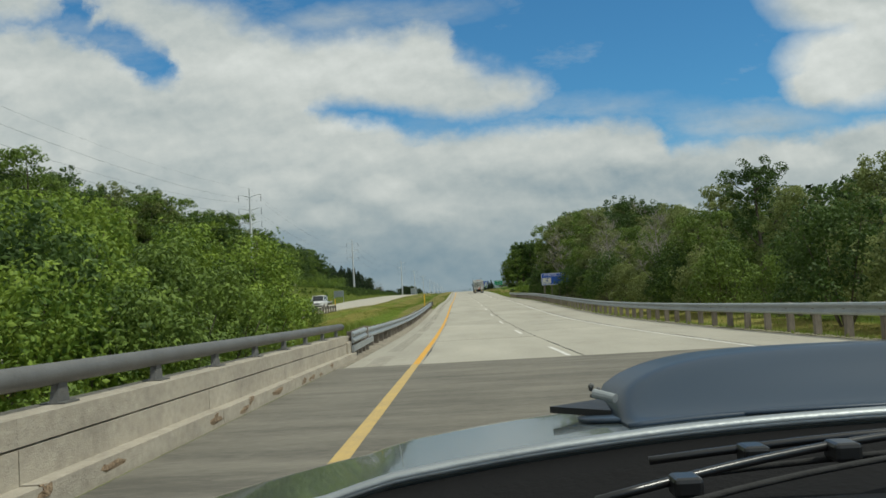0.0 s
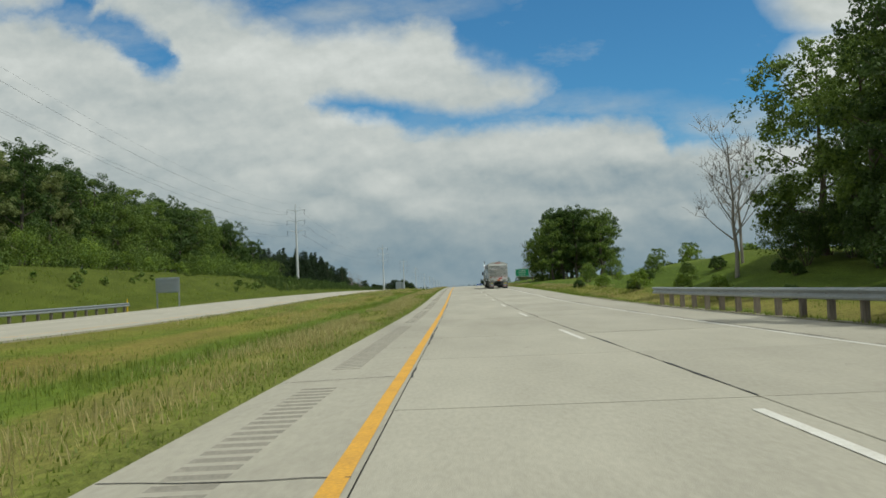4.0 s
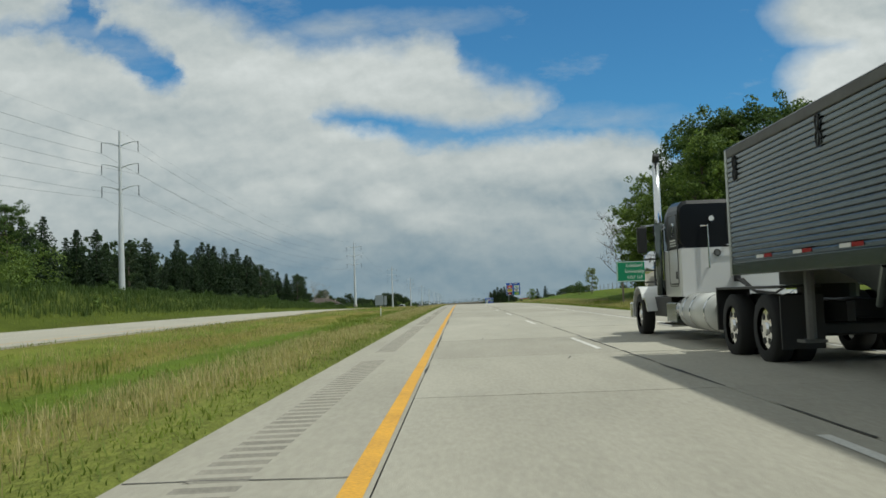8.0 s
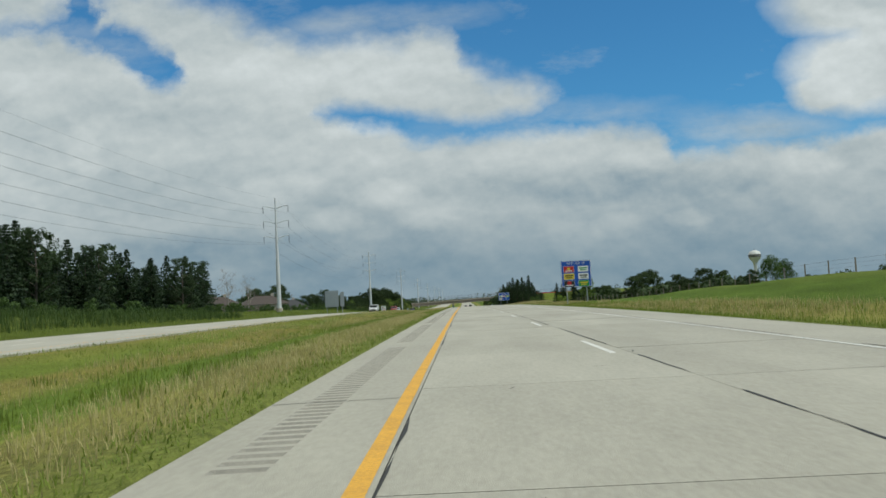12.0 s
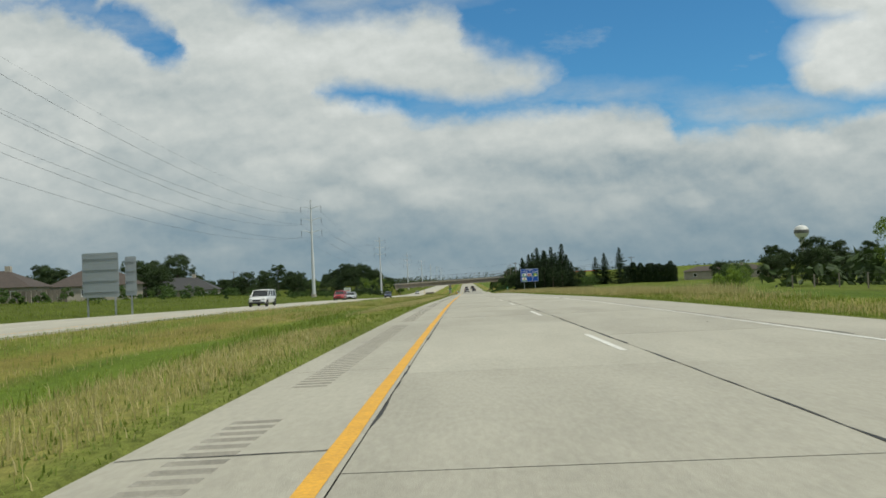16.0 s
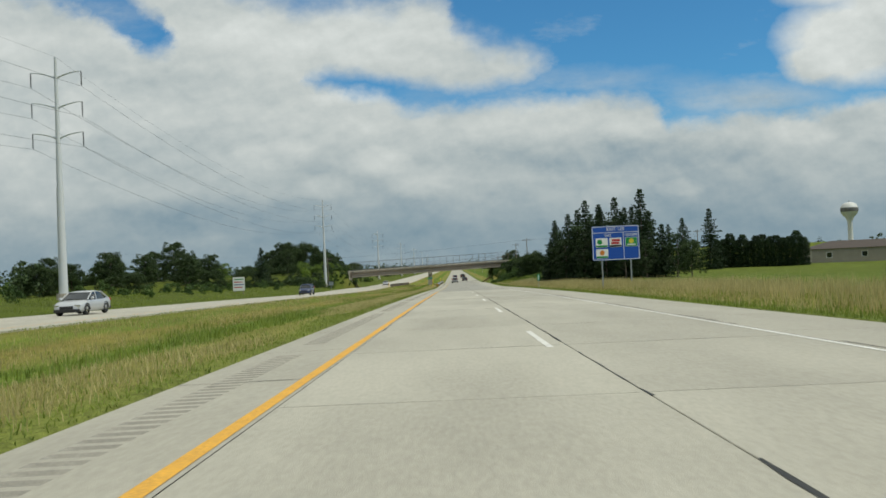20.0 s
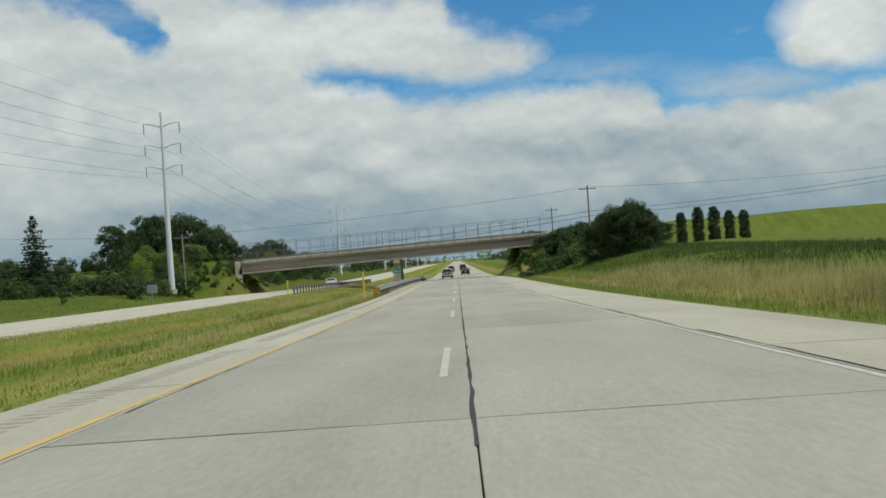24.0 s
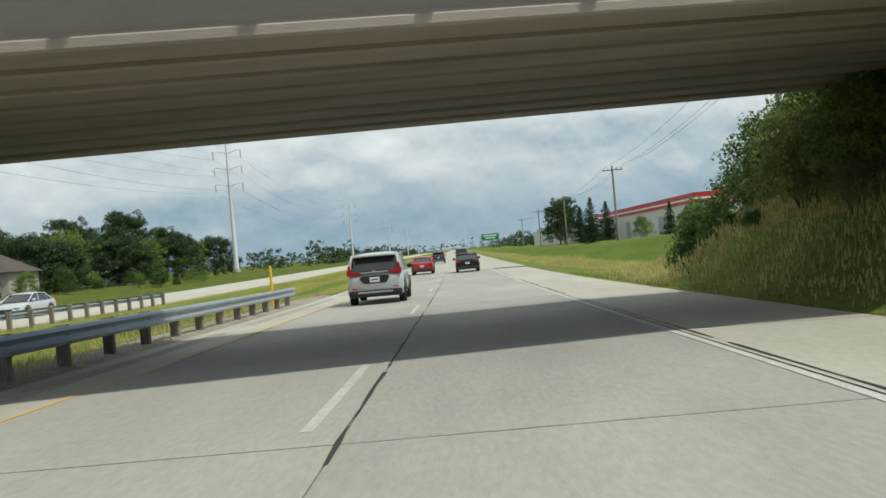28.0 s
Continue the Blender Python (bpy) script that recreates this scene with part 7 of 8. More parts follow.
        pipe(bm, [(s * 1.0, -0.6, 2.62), (s * 1.46, -0.56, 2.6), (s * 1.46, -0.56, 1.95), (s * 1.0, -0.6, 1.92)], 0.018, 6)
        part("mirror_arm", bm, "chrome", t)
        bm = bmesh.new()
        pipe(bm, [(s * 1.05, -1.16, 1.3), (s * 1.13, -1.18, 1.35), (s * 1.13, -1.18, 2.45), (s * 1.05, -1.16, 2.5)], 0.02, 8)
        part("cab_handle", bm, "chrome", t)
        bm = bmesh.new()
        tube(bm, (s * 0.9, -5.1, 0.68), (s * 0.9, -2.9, 0.68), 0.36, 0.36, 28)
        tube(bm, (s * 0.9, -5.16, 0.68), (s * 0.9, -5.1, 0.68), 0.28, 0.36, 28, False)
        tank = part("fuel_tank", bm, mat("white_tank_enamel", (0.7, 0.7, 0.68), 0.25, 0.0, dark=(0.55, 0.55, 0.52), spread=0.2, bump=0), t, "white fuel tank", smooth=True)
        for yy in (-4.75, -3.75, -3.2):
            bm = bmesh.new()
            tube(bm, (s * 0.9, yy - 0.035, 0.68), (s * 0.9, yy + 0.035, 0.68), 0.368, 0.368, 28)
            part("tank_strap", bm, "chrome", tank)
        bm = bmesh.new()
        tube(bm, (s * 0.95, -2.82, 0.7), (s * 0.95, -2.3, 0.7), 0.23, 0.23, 20)
        part("filter_drum", bm, "chrome", t, smooth=True)
        boxed("step_box", (min(s * 0.62, s * 1.14), max(s * 0.62, s * 1.14), -2.2, -1.3, 0.42, 0.84), "alu_shaded", t, bevel=0.02)
        boxed("step_plate", (min(s * 0.7, s * 1.2), max(s * 0.7, s * 1.2), -1.9, -0.5, 0.32, 0.37), "chrome", t, bevel=0.01)
        boxed("cab_skirt", (min(s * 0.75, s * 1.0), max(s * 0.75, s * 1.0), -1.2, 0.5, 0.5, 0.96), "black", t, bevel=0.02)
        # front wing round the wheel
        bm = bmesh.new()
        rr = 0.7
        outer = [(1.35 + math.cos(radians(a)) * rr, 0.52 + math.sin(radians(a)) * rr) for a in range(-5, 160, 15)] + [(0.45, 0.95), (0.2, 0.62)]
        inner = [(1.35 + (p - 1.35) * 0.92, 0.52 + (q - 0.52) * 0.92) for p, q in outer][::-1]
        prism(bm, outer + inner, min(s * 0.72, s * 1.24), max(s * 0.72, s * 1.24), "x")
        part("front_wing", bm, white, t, "white curved mudguard")
        wheel(t, s * 1.06, 1.35, 0.52, 0.28, "bright alloy rim with studs", s)
        for yw in (-6.35, -7.92):
            for k in (0, 1):
                wheel(t, s * (1.11 - 0.33 * k), yw, 0.51, 0.28, "bright alloy rim", s)
        boxed("drive_fender", (min(s * 0.66, s * 1.24), max(s * 0.66, s * 1.24), -8.6, -5.5, 1.1, 1.14), "black", t, bevel=0.01)
        boxed("fender_front", (min(s * 0.66, s * 1.24), max(s * 0.66, s * 1.24), -5.56, -5.5, 0.4, 1.1), "black", t, bevel=0.01)
        boxed("mud_flap", (min(s * 0.66, s * 1.26), max(s * 0.66, s * 1.26), -8.66, -8.63, 0.25, 1.0), "black", t)
        boxed("headlight", (s * 0.95 - 0.14, s * 0.95 + 0.14, 2.05, 2.25, 1.0, 1.22), "chrome", t, bevel=0.05)
    bm = bmesh.new()
    loft(bm, [slab_ring(0.21, 0.86, 0.98, 1.88, 0.14), slab_ring(1.0, 0.72, 1.0, 1.82, 0.14), slab_ring(2.28, 0.56, 1.02, 1.7, 0.14)])
    part("bonnet", bm, white, t, "white long bonnet")
    boxed("radiator_grille", (-0.58, 0.58, 2.281, 2.39, 0.66, 1.74), "chrome", t, bevel=0.03)
    boxed("bumper", (-1.22, 1.22, 2.4, 2.56, 0.42, 0.82), "chrome", t, bevel=0.04)
    bm = bmesh.new()
    tube(bm, (0, -7.2, 0.93), (0, -7.2, 1.16), 0.45, 0.45, 18)
    tube(bm, (0, -7.2, 1.16), (0, -7.2, 1.40), 0.3, 0.3, 18)
    part("fifth_wheel", bm, "black", t)
    bm = bmesh.new()
    pipe(bm, [(-0.95, -6.45, 2.75), (-1.1, -6.35, 3.1), (-1.05, -6.3, 3.3), (-0.8, -6.3, 3.38), (-0.3, -6.35, 3.3)], 0.07, 8)
    part("air_duct", bm, "alu_shaded", t)
    boxed("rear_axle_case", (-0.9, 0.9, 263.8 - TY, 265.7 - TY, 0.4, 0.6), "black", t, bevel=0.04)


trailer()
tractor()


# ---- the car that carries the camera, as it stands at the start ----
def own_car():
    X0, Y0 = 1.03, 10.0
    t = thing("open_car", "grey-green sports car with a bonnet scoop on the bridge deck", "car", (X0, Y0, rz(Y0)))
    xc = 0.504
    grey = mat("grey_green_bonnet_paint", (0.15, 0.18, 0.175), 0.16, 0.35, dark=(0.08, 0.10, 0.105), scale=0.5, spread=0.3, fine=60, fine_amount=0.1, bump=0.0, coat=0.6)
    scoop_blue = mat("blue_grey_scoop_paint", (0.03, 0.052, 0.085), 0.42, 0.0, dark=(0.028, 0.042, 0.062), scale=0.5, spread=0.25, fine=60, fine_amount=0.08, bump=0.0, coat=0.1, spec=0.35)
    M["wiper_black"] = mat("satin_black_wiper", (0.018, 0.018, 0.019), 0.3, bump=0.0, spec=0.6)
    cowl_black = mat("dull_black_cowl", (0.012, 0.012, 0.013), 0.8, spec=0.12, bump=0.2, bump_scale=90)

    def sheet(name, fx, nu, nv, material, label="", thick=0.015):
        """A curved panel with thickness from a function of two parameters."""
        top = [fx(i / nu, j / nv) for j in range(nv + 1) for i in range(nu + 1)]
        n = len(top)
        v = top + [(a, b, c - thick) for a, b, c in top]
        f = []
        w = nu + 1
        for j in range(nv):
            for i in range(nu):
                a = j * w + i
                f.append((a, a + 1, a + 1 + w, a + w))
                f.append((n + a + w, n + a + 1 + w, n + a + 1, n + a))
        rim = list(range(w)) + [w * j + nu for j in range(1, nv + 1)] + [w * nv + i for i in range(nu - 1, -1, -1)] + [w * j for j in range(nv - 1, 0, -1)]
        for k in range(len(rim)):
            a, b = rim[k], rim[(k + 1) % len(rim)]
            f.append((b, a, n + a, n + b))
        return raw(name, v, f, material, t, label, smooth=True)

    ze = 1.159

    def ease(a, b, x):
        u = min(1.0, max(0.0, (x - a) / (b - a)))
        return u * u * (3 - 2 * u)

    def hood_z(x, y):
        """The bonnet falls forwards and to its sides, with a raised middle and a blunt nose."""
        q = abs(x - xc)
        return ze - 0.162 - 0.053 * (y - 1.0) - 0.1335 * q ** 2.2 + 0.008 * (1 - ease(0.6, 0.65, q)) - 0.004 - 2.5 * max(0.0, y - 1.36) ** 2

    def rear(x):
        return 1.0 - 0.05 * (x - xc) ** 2

    def hood(u, v):
        x = xc - 1.1 + 2.2 * u
        y = rear(x) + (1.52 - 0.06 * abs(x - xc) ** 3 - rear(x)) * v
        return (x, y, hood_z(x, y))
    sheet("bonnet", hood, 60, 30, grey, "grey-green bonnet with a raised middle")

    # strip in bright steel colour that stands for the highlight on the rear edge
    def lip(u, v):
        x = xc - 1.1 + 2.2 * u
        a = v * math.pi
        return (x, rear(x) - 0.006 - 0.012 * math.sin(a), hood_z(x, rear(x)) + 0.002 + 0.006 * math.cos(a))
    sheet("bonnet_edge", lip, 60, 4, "galv", "bright strip for the highlight on the rear edge", 0.003)

    def mound(u, v):
        """The scoop: rises steeply at the back, runs flat and ends in an open mouth."""
        x = xc - 0.31 + 0.62 * u
        y = 1.07 + 0.30 * v
        e = max(0.0, 1 - abs(2 * u - 1) ** 4) ** 0.5
        return (x, y, hood_z(x, y) + 0.004 + 0.068 * ease(0.0, 0.5, v) * e)
    sheet("bonnet_scoop", mound, 34, 22, scoop_blue, "dark blue-grey glossy air scoop", 0.006)
    boxed("scoop_mouth", (xc - 0.2, xc + 0.2, 1.35, 1.362, hood_z(xc, 1.36) - 0.02, hood_z(xc, 1.36) + 0.04), "black", t)

    def flange(u, v):
        """The flat base plate round the scoop, pointed to the front."""
        a = radians(112 + 316 * u)
        r = 0.8 + 0.2 * v
        x, y = xc + math.cos(a) * r * 0.35 * (1 + 0.12 * max(0, math.sin(a))), 1.2 + math.sin(a) * r * 0.15
        return (x, y, hood_z(x, y) + 0.005)
    sheet("scoop_base", flange, 48, 3, scoop_blue, "dark flat base plate", 0.004)
    # black wedge laid in for the shaded triangle between base plate and scoop
    bm = bmesh.new()
    prism(bm, [(xc - 0.385, 1.27), (xc - 0.30, 1.33), (xc - 0.31, 1.2)], hood_z(xc - 0.33, 1.27) + 0.007, hood_z(xc - 0.33, 1.27) + 0.016, "z")
    part("inlet_shadow_gap", bm, "black", t, "black triangle put in for the shaded gap by the scoop")
    zn = hood_z(xc - 0.30, 1.14)
    bm = bmesh.new()
    tube(bm, (xc - 0.335, 1.17, zn + 0.034), (xc - 0.312, 1.147, zn + 0.029), 0.0065, 0.006, 12)
    part("washer_nozzle", bm, "galv", t, "small grey nozzle")
    bm = bmesh.new()
    for k in range(7):
        bmesh.ops.create_icosphere(bm, subdivisions=1, radius=0.0035 + 0.001 * (k % 2), matrix=Matrix.Translation((xc - 0.338 + 0.004 * (k % 3), 1.173 + 0.004 * (k // 3), zn + 0.031 + 0.004 * (k % 4))))
    part("nozzle_cap", bm, "galv_dark", t, "dirt-crusted nozzle end")

    def cowl(u, v):
        x = xc - 1.1 + 2.2 * u
        y = rear(x) - 0.02 - 0.46 * v
        return (x, y, hood_z(x, rear(x)) - 0.008 - 0.035 * math.sin(min(1.0, v * 1.4) * math.pi) - 0.012 * v)
    sheet("cowl_panel", cowl, 40, 10, cowl_black, "black plastic cowl")

    # wipers: a jointed arm, its blade and their clips
    def swept(x0, x1, ya, yb, za, zb, bow, n=9):
        return [(x0 + (x1 - x0) * k / n, ya + (yb - ya) * k / n, ze + za + (zb - za) * k / n + bow * math.sin(math.pi * k / n)) for k in range(n + 1)]
    for x0, x1, ya, yb, za, zb in ((0.10, 0.44, 0.72, 0.84, -0.172, -0.150), (0.17, 0.58, 0.85, 0.80, -0.168, -0.142)):
        pts = swept(x0, x1, ya, yb, za, zb, 0.006)
        bm = bmesh.new()
        pipe(bm, pts, 0.004, 10)
        arm = part("wiper_arm", bm, "wiper_black", t, smooth=True)
        bm = bmesh.new()
        pipe(bm, [(a, b - 0.03, c - 0.012) for a, b, c in pts], 0.003, 8)
        part("wiper_blade", bm, "tyre", arm, smooth=True)
        for k in (2, 6):
            bm = bmesh.new()
            a, b, c = pts[k]
            box(bm, a - 0.012, a + 0.012, b - 0.026, b + 0.004, c - 0.012, c + 0.005, 0.004)
            part("wiper_clip", bm, "wiper_black", arm)

    def dash(u, v):
        x = xc - 0.9 + 1.8 * u
        return (x, 0.56 - 0.42 * v, ze - 0.13 - 0.03 * v * v - 0.012 * (1 - u))
    sheet("dashboard", dash, 24, 8, cowl_black, "black dashboard top")
    # body: wings, doors, tail, bumper, lamps
    for s in (-1, 1):
        x = xc + s * 0.90
        bm = bmesh.new()
        prism(bm, [(-2.2, 0.30), (-1.75, 0.30), (-1.65, 0.60), (-1.35, 0.70), (-1.05, 0.60), (-0.95, 0.30), (1.02, 0.30), (1.12, 0.60), (1.42, 0.70), (1.72, 0.60), (1.82, 0.30), (2.02, 0.32), (2.0, 0.5), (1.6, 0.62), (1.2, 0.76), (0.9, 0.80), (0.2, 0.88), (-2.0, 0.90), (-2.25, 0.70)], min(x - s * 0.06, x), max(x - s * 0.06, x), "x")
        part("side_panel", bm, grey, t)
        for yw in (-1.35, 1.42):
            wheel(t, xc + s * 0.80, yw, 0.32, 0.22, out=s)
        boxed("headlight", (xc + s * 0.66 - 0.16, xc + s * 0.66 + 0.16, 1.88, 1.98, 0.50, 0.62), "chrome", t, bevel=0.02)
        boxed("seat", (xc + s * 0.38 - 0.25, xc + s * 0.38 + 0.25, -0.95, -0.35, 0.28, 0.52), "black", t, bevel=0.06)
    boxed("front_bumper", (xc - 0.86, xc + 0.86, 1.9, 2.05, 0.22, 0.49), grey, t, bevel=0.05)
    boxed("grille", (xc - 0.45, xc + 0.45, 1.93, 1.98, 0.5, 0.62), "black", t, bevel=0.01)
    boxed("rear_panel", (xc - 0.84, xc + 0.84, -2.25, -2.15, 0.3, 0.88), grey, t, bevel=0.03)
    boxed("boot_lid", (xc - 0.84, xc + 0.84, -2.15, -1.3, 0.84, 0.89), grey, t, bevel=0.02)
    boxed("floor", (xc - 0.84, xc + 0.84, -2.15, 1.9, 0.22, 0.27), "black", t)


own_car()

# ---- later stretch: trees, houses, tower ----
def grove(spots, group=""):
    for p, x, y, s in spots:
        plant(p, x, y, s, group)


# the trees of this stretch are old and dense
B = [B[0], T_OLD[1], B[2], B[3], B[4], T_OLD[0]]
# the clump of spruces: kind, its height, place, and the height of its top over the road
for p, h0, x, y, top in [(S[2], 15, 21.7, 745, 12.3), (S[2], 15, 25.2, 740, 12.1), (S[2], 15, 27.4, 733, 12.5), (S[0], 13, 17.9, 752, 9.9), (S[0], 13, 19.6, 749, 10.6), (S[2], 15, 20.2, 743, 10.8), (S[0], 13, 23.4, 743, 11.4), (S[0], 13, 22.6, 737, 10.2),
                         (S[2], 15, 26, 737, 10.4), (S[0], 13, 28.8, 735, 9.6), (S[0], 13, 24.2, 748, 11.3), (S[2], 15, 28, 742, 10.8), (S[1], 10, 29.4, 730, 7.4), (S[0], 13, 18.4, 757, 9.0), (S[1], 10, 17.4, 755, 6.8), (S[0], 13, 24.6, 732, 9.4), (S[0], 13, 21.6, 740, 9.8),
                         (P, 13, 20.4, 738, 6.2), (P, 13, 24.4, 730, 6.2), (P, 13, 26.8, 728, 5.4), (P, 13, 18.6, 745, 6.6), (P, 13, 22.4, 733, 6.4), (P, 13, 30.5, 727, 6.0), (B[1], 15, 31, 722, 4.8), (P, 13, 17.6, 751, 5.6), (P, 13, 21, 742, 8.5), (P, 13, 24.8, 738, 8.8), (P, 13, 27.6, 735, 8.2), (P, 13, 19, 750, 8.2), (P, 13, 22.8, 746, 9)]:
    plant(p, x, y, (top - float(rel_ground(x, y))) / h0, "spruce clump by the exit sign")
grove([(S[2], 44.5, 789, 0.62), (S[0], 47.6, 790, 0.8), (S[2], 52.2, 787.5, 0.8)], "three tall spruces")
grove([(T_CEDAR[k % 2], 55.3 + 1.09 * k, 793.2 - 0.64 * k, 1.02 + 0.05 * ((k * 7) % 5 - 2)) for k in range(14)], "dark cedar hedge")
for p, x, y, s in [(B[1], 96, 768, 0.85), (B[5], 101, 772, 1.1), (B[1], 106, 764, 1.0), (S[0], 111, 768, 1.1), (B[1], 116, 770, 0.9), (B[5], 121, 762, 0.9), (S[1], 126, 766, 1.0)]:
    plant(p, x, y, s * 0.88, "trees below the water tower", dz=-1.1)
grove([(B[5], 60, 690, 0.42), (U[4], 52, 668, 0.8), (B[5], 84, 735, 0.7), (B[5], 72, 742, 0.6), (U[1], 34, 600, 0.6), (U[4], 41, 622, 0.7), (U[1], 45, 640, 0.8), (B[5], 88, 690, 0.6), (U[0], 21, 560, 0.7), (U[0], 24, 575, 0.6), (B[1], 140, 800, 0.7), (B[5], 150, 850, 0.8), (U[4], 22, 648, 0.55), (U[4], 24, 655, 0.6), (B[0], 24, 540, 0.36), (B[5], 36, 552, 0.5), (B[5], 39, 556, 0.6), (B[5], 33, 575, 0.36)], "bushes in the fields")
grove([(B[1], -53, 902, 0.95), (B[1], -59, 905, 0.8), (B[0], -47, 908, 0.6), (S[2], -49, 846, 0.7), (B[1], -75, 855, 0.7), (B[1], -82, 862, 0.65), (B[1], -68, 866, 0.6), (B[5], -90, 850, 0.7), (B[1], -45, 862, 0.42), (B[0], -60, 850, 0.5), (B[5], -100, 842, 0.8), (B[5], -38, 905, 0.5), (B[1], -41, 916, 0.55), (U[1], -36, 858, 0.8), (U[1], -34, 864, 0.7), (U[3], -39, 855, 0.8), (U[1], -42, 866, 0.9)], "trees by the left abutment")
for x, y, s, h in [(-45.5, 897, 1.1, 1.45), (-39.5, 894, 0.85, 1.15), (-51, 901, 1.0, 1.4), (-57, 899, 0.8, 0.9)]:
    plant(B[5], x, y, s, "great trees at the end of the bridge", sz=h)
shrub_mass("dark_bank_scrub", -58, -32, 832, 867, 150, (1.0, 2.6), "leaf_deep", "dense dark scrub on the bank beside the bridge", 83, 900)
shrub_mass("bank_foot_scrub", -35, -28.5, 846, 866, 26, (0.5, 1.2), "leaf_dark", "low dark scrub at the end of the bridge", 87, 450)
shrub_mass("abutment_scrub", -32.5, -26.8, 853, 876, 80, (0.4, 0.9), "leaf_dark", "dark weeds on the slope below the bridge end", 91, 450)
shrub_mass("verge_scrub", -50, -34, 560, 832, 110, (0.7, 2.0), "leaf_dark", "dark scrub along the left verge", 88, 500)
shrub_mass("slope_scrub", 13.2, 19.5, 840, 866, 60, (0.7, 1.9), "leaf_dark", "green weeds and scrub on the bridge bank", 89, 600)
thicket(12.6, 15.5, 875.5, 890, 16, [U[4], U[5], U[1]], (0.5, 0.8), "bushes on the slope beyond the abutment", 84)
grove([(U[1], -33 - 2.2 * (k % 5), 846 + 1.7 * k, 0.55 + 0.1 * (k % 3)) for k in range(12)], "shrubs on the bridge bank")
for p, h0, x, y, s, top in [(B[5], 9, 18.6, 830, 0.36, 5.0), (B[5], 9, 20.0, 827, 0.46, 6.3), (B[5], 9, 21.4, 825.5, 0.48, 6.7), (B[5], 9, 22.6, 825, 0.42, 5.6)]:
    plant(p, x, y, s, "dark trees on the bank top", sz=(top + 1.3 - float(rel_ground(x, y))) / h0, dz=-1.3)
for k in range(5):
    plant(T_CEDAR[k % 2], 31.5 + 2.7 * k, 845.5 + 2.4 * k, 0.62 + 0.06 * (k % 3), "small cone-shaped cedars", sz=0.62 + 0.05 * ((k * 3) % 4))
for x, y, s, top in [(17.6, 866, 0.42, 5.5), (20.0, 864.5, 0.5, 6.3), (22.6, 866, 0.52, 6.8), (25.2, 866.5, 0.52, 6.9), (27.9, 867.5, 0.5, 6.5), (30.6, 868, 0.5, 6.0), (34, 869, 0.5, 6.2),
                     (19.2, 860.5, 0.4, 5.2), (22, 861, 0.46, 6.0), (25, 862, 0.46, 6.4), (28, 862, 0.44, 5.6), (31, 863, 0.44, 5.2), (17.0, 861.5, 0.34, 4.4), (15.9, 866.5, 0.28, 4.3)]:
    plant(T_OLD[0], x, y, s, "dense dark trees beside the abutment", sz=(top + 0.7 - float(rel_ground(x, y))) / 9, dz=-0.7)
for p, h0, x, y, s, top in [(U[4], 4.2, 18.4, 857.5, 0.6, 4.1), (U[4], 4.2, 20.3, 856.5, 0.7, 4.6), (U[5], 3.2, 14.7, 861.5, 0.6, 2.9), (U[1], 3.6, 15.4, 859, 0.55, 3.3), (U[1], 3.6, 19.2, 852.5, 0.6, 3.7), (U[4], 4.2, 14.6, 866.5, 0.5, 3.7)]:
    plant(p, x, y, s, "bushes beside the abutment", sz=(top + 0.3 - float(rel_ground(x, y))) / h0, dz=-0.3)
shrub_mass("bank_weeds", 11.6, 17.5, 838, 873, 230, (0.35, 0.85), "leaf_dark", "lush green weeds on the bridge slope", 93, 270)
for p, h0, x, y, top in [(U[4], 4.2, 14.0, 887.5, 3.4), (U[4], 4.2, 16.5, 890, 4.8), (U[1], 3.6, 13.8, 884, 3.0), (U[5], 3.2, 13.0, 880, 2.4), (U[4], 4.2, 14.8, 882, 3.6), (U[4], 4.2, 15.8, 886, 4.4), (B[5], 9, 17.6, 884, 5.2), (U[5], 3.2, 12.6, 877, 1.6), (U[1], 3.6, 14.2, 878, 3.0), (U[4], 4.2, 16.4, 880, 4.4), (B[5], 9, 18.6, 887, 5.6), (U[2], 1.3, 12.4, 882.5, 1.1), (U[2], 1.3, 12.8, 885.5, 1.3)]:
    plant(p, x, y, max(0.35, (top - float(rel_ground(x, y))) / h0), "bushes beyond the abutment")
wood(-84, -44, 958, 1050, 64, [B[5], B[5], B[1], B[4]], (0.55, 0.9), "trees beyond the bridge", 71)
wood(-118, -58, 800, 880, 26, [B[5], B[1]], (0.5, 0.8), "trees round the houses", 76)
thicket(-47, -33, 893, 1000, 44, [U[1], U[4], U[2]], (0.4, 0.75), "shrubs beyond the bridge", 75)
wood(-110, -60, 700, 780, 10, [B[5], B[1]], (0.5, 0.8), "trees round the houses", 72)
grove([(B[1], -62 - 7 * k, 676 + 11 * (k % 3), 0.5 + 0.08 * (k % 3)) for k in range(7)], "trees round the houses")
grove([(S[0], 24, 985, 0.5), (S[1], 27, 990, 0.6), (B[1], 30, 1075, 0.7), (B[1], 33, 1090, 0.8), (S[2], 36, 1080, 0.6), (B[5], 28, 1012, 0.3), (S[1], 31, 968, 0.42), (S[1], 33, 966, 0.38), (B[5], 38, 985, 0.4), (U[1], 29, 975, 0.8)], "trees by the warehouse")





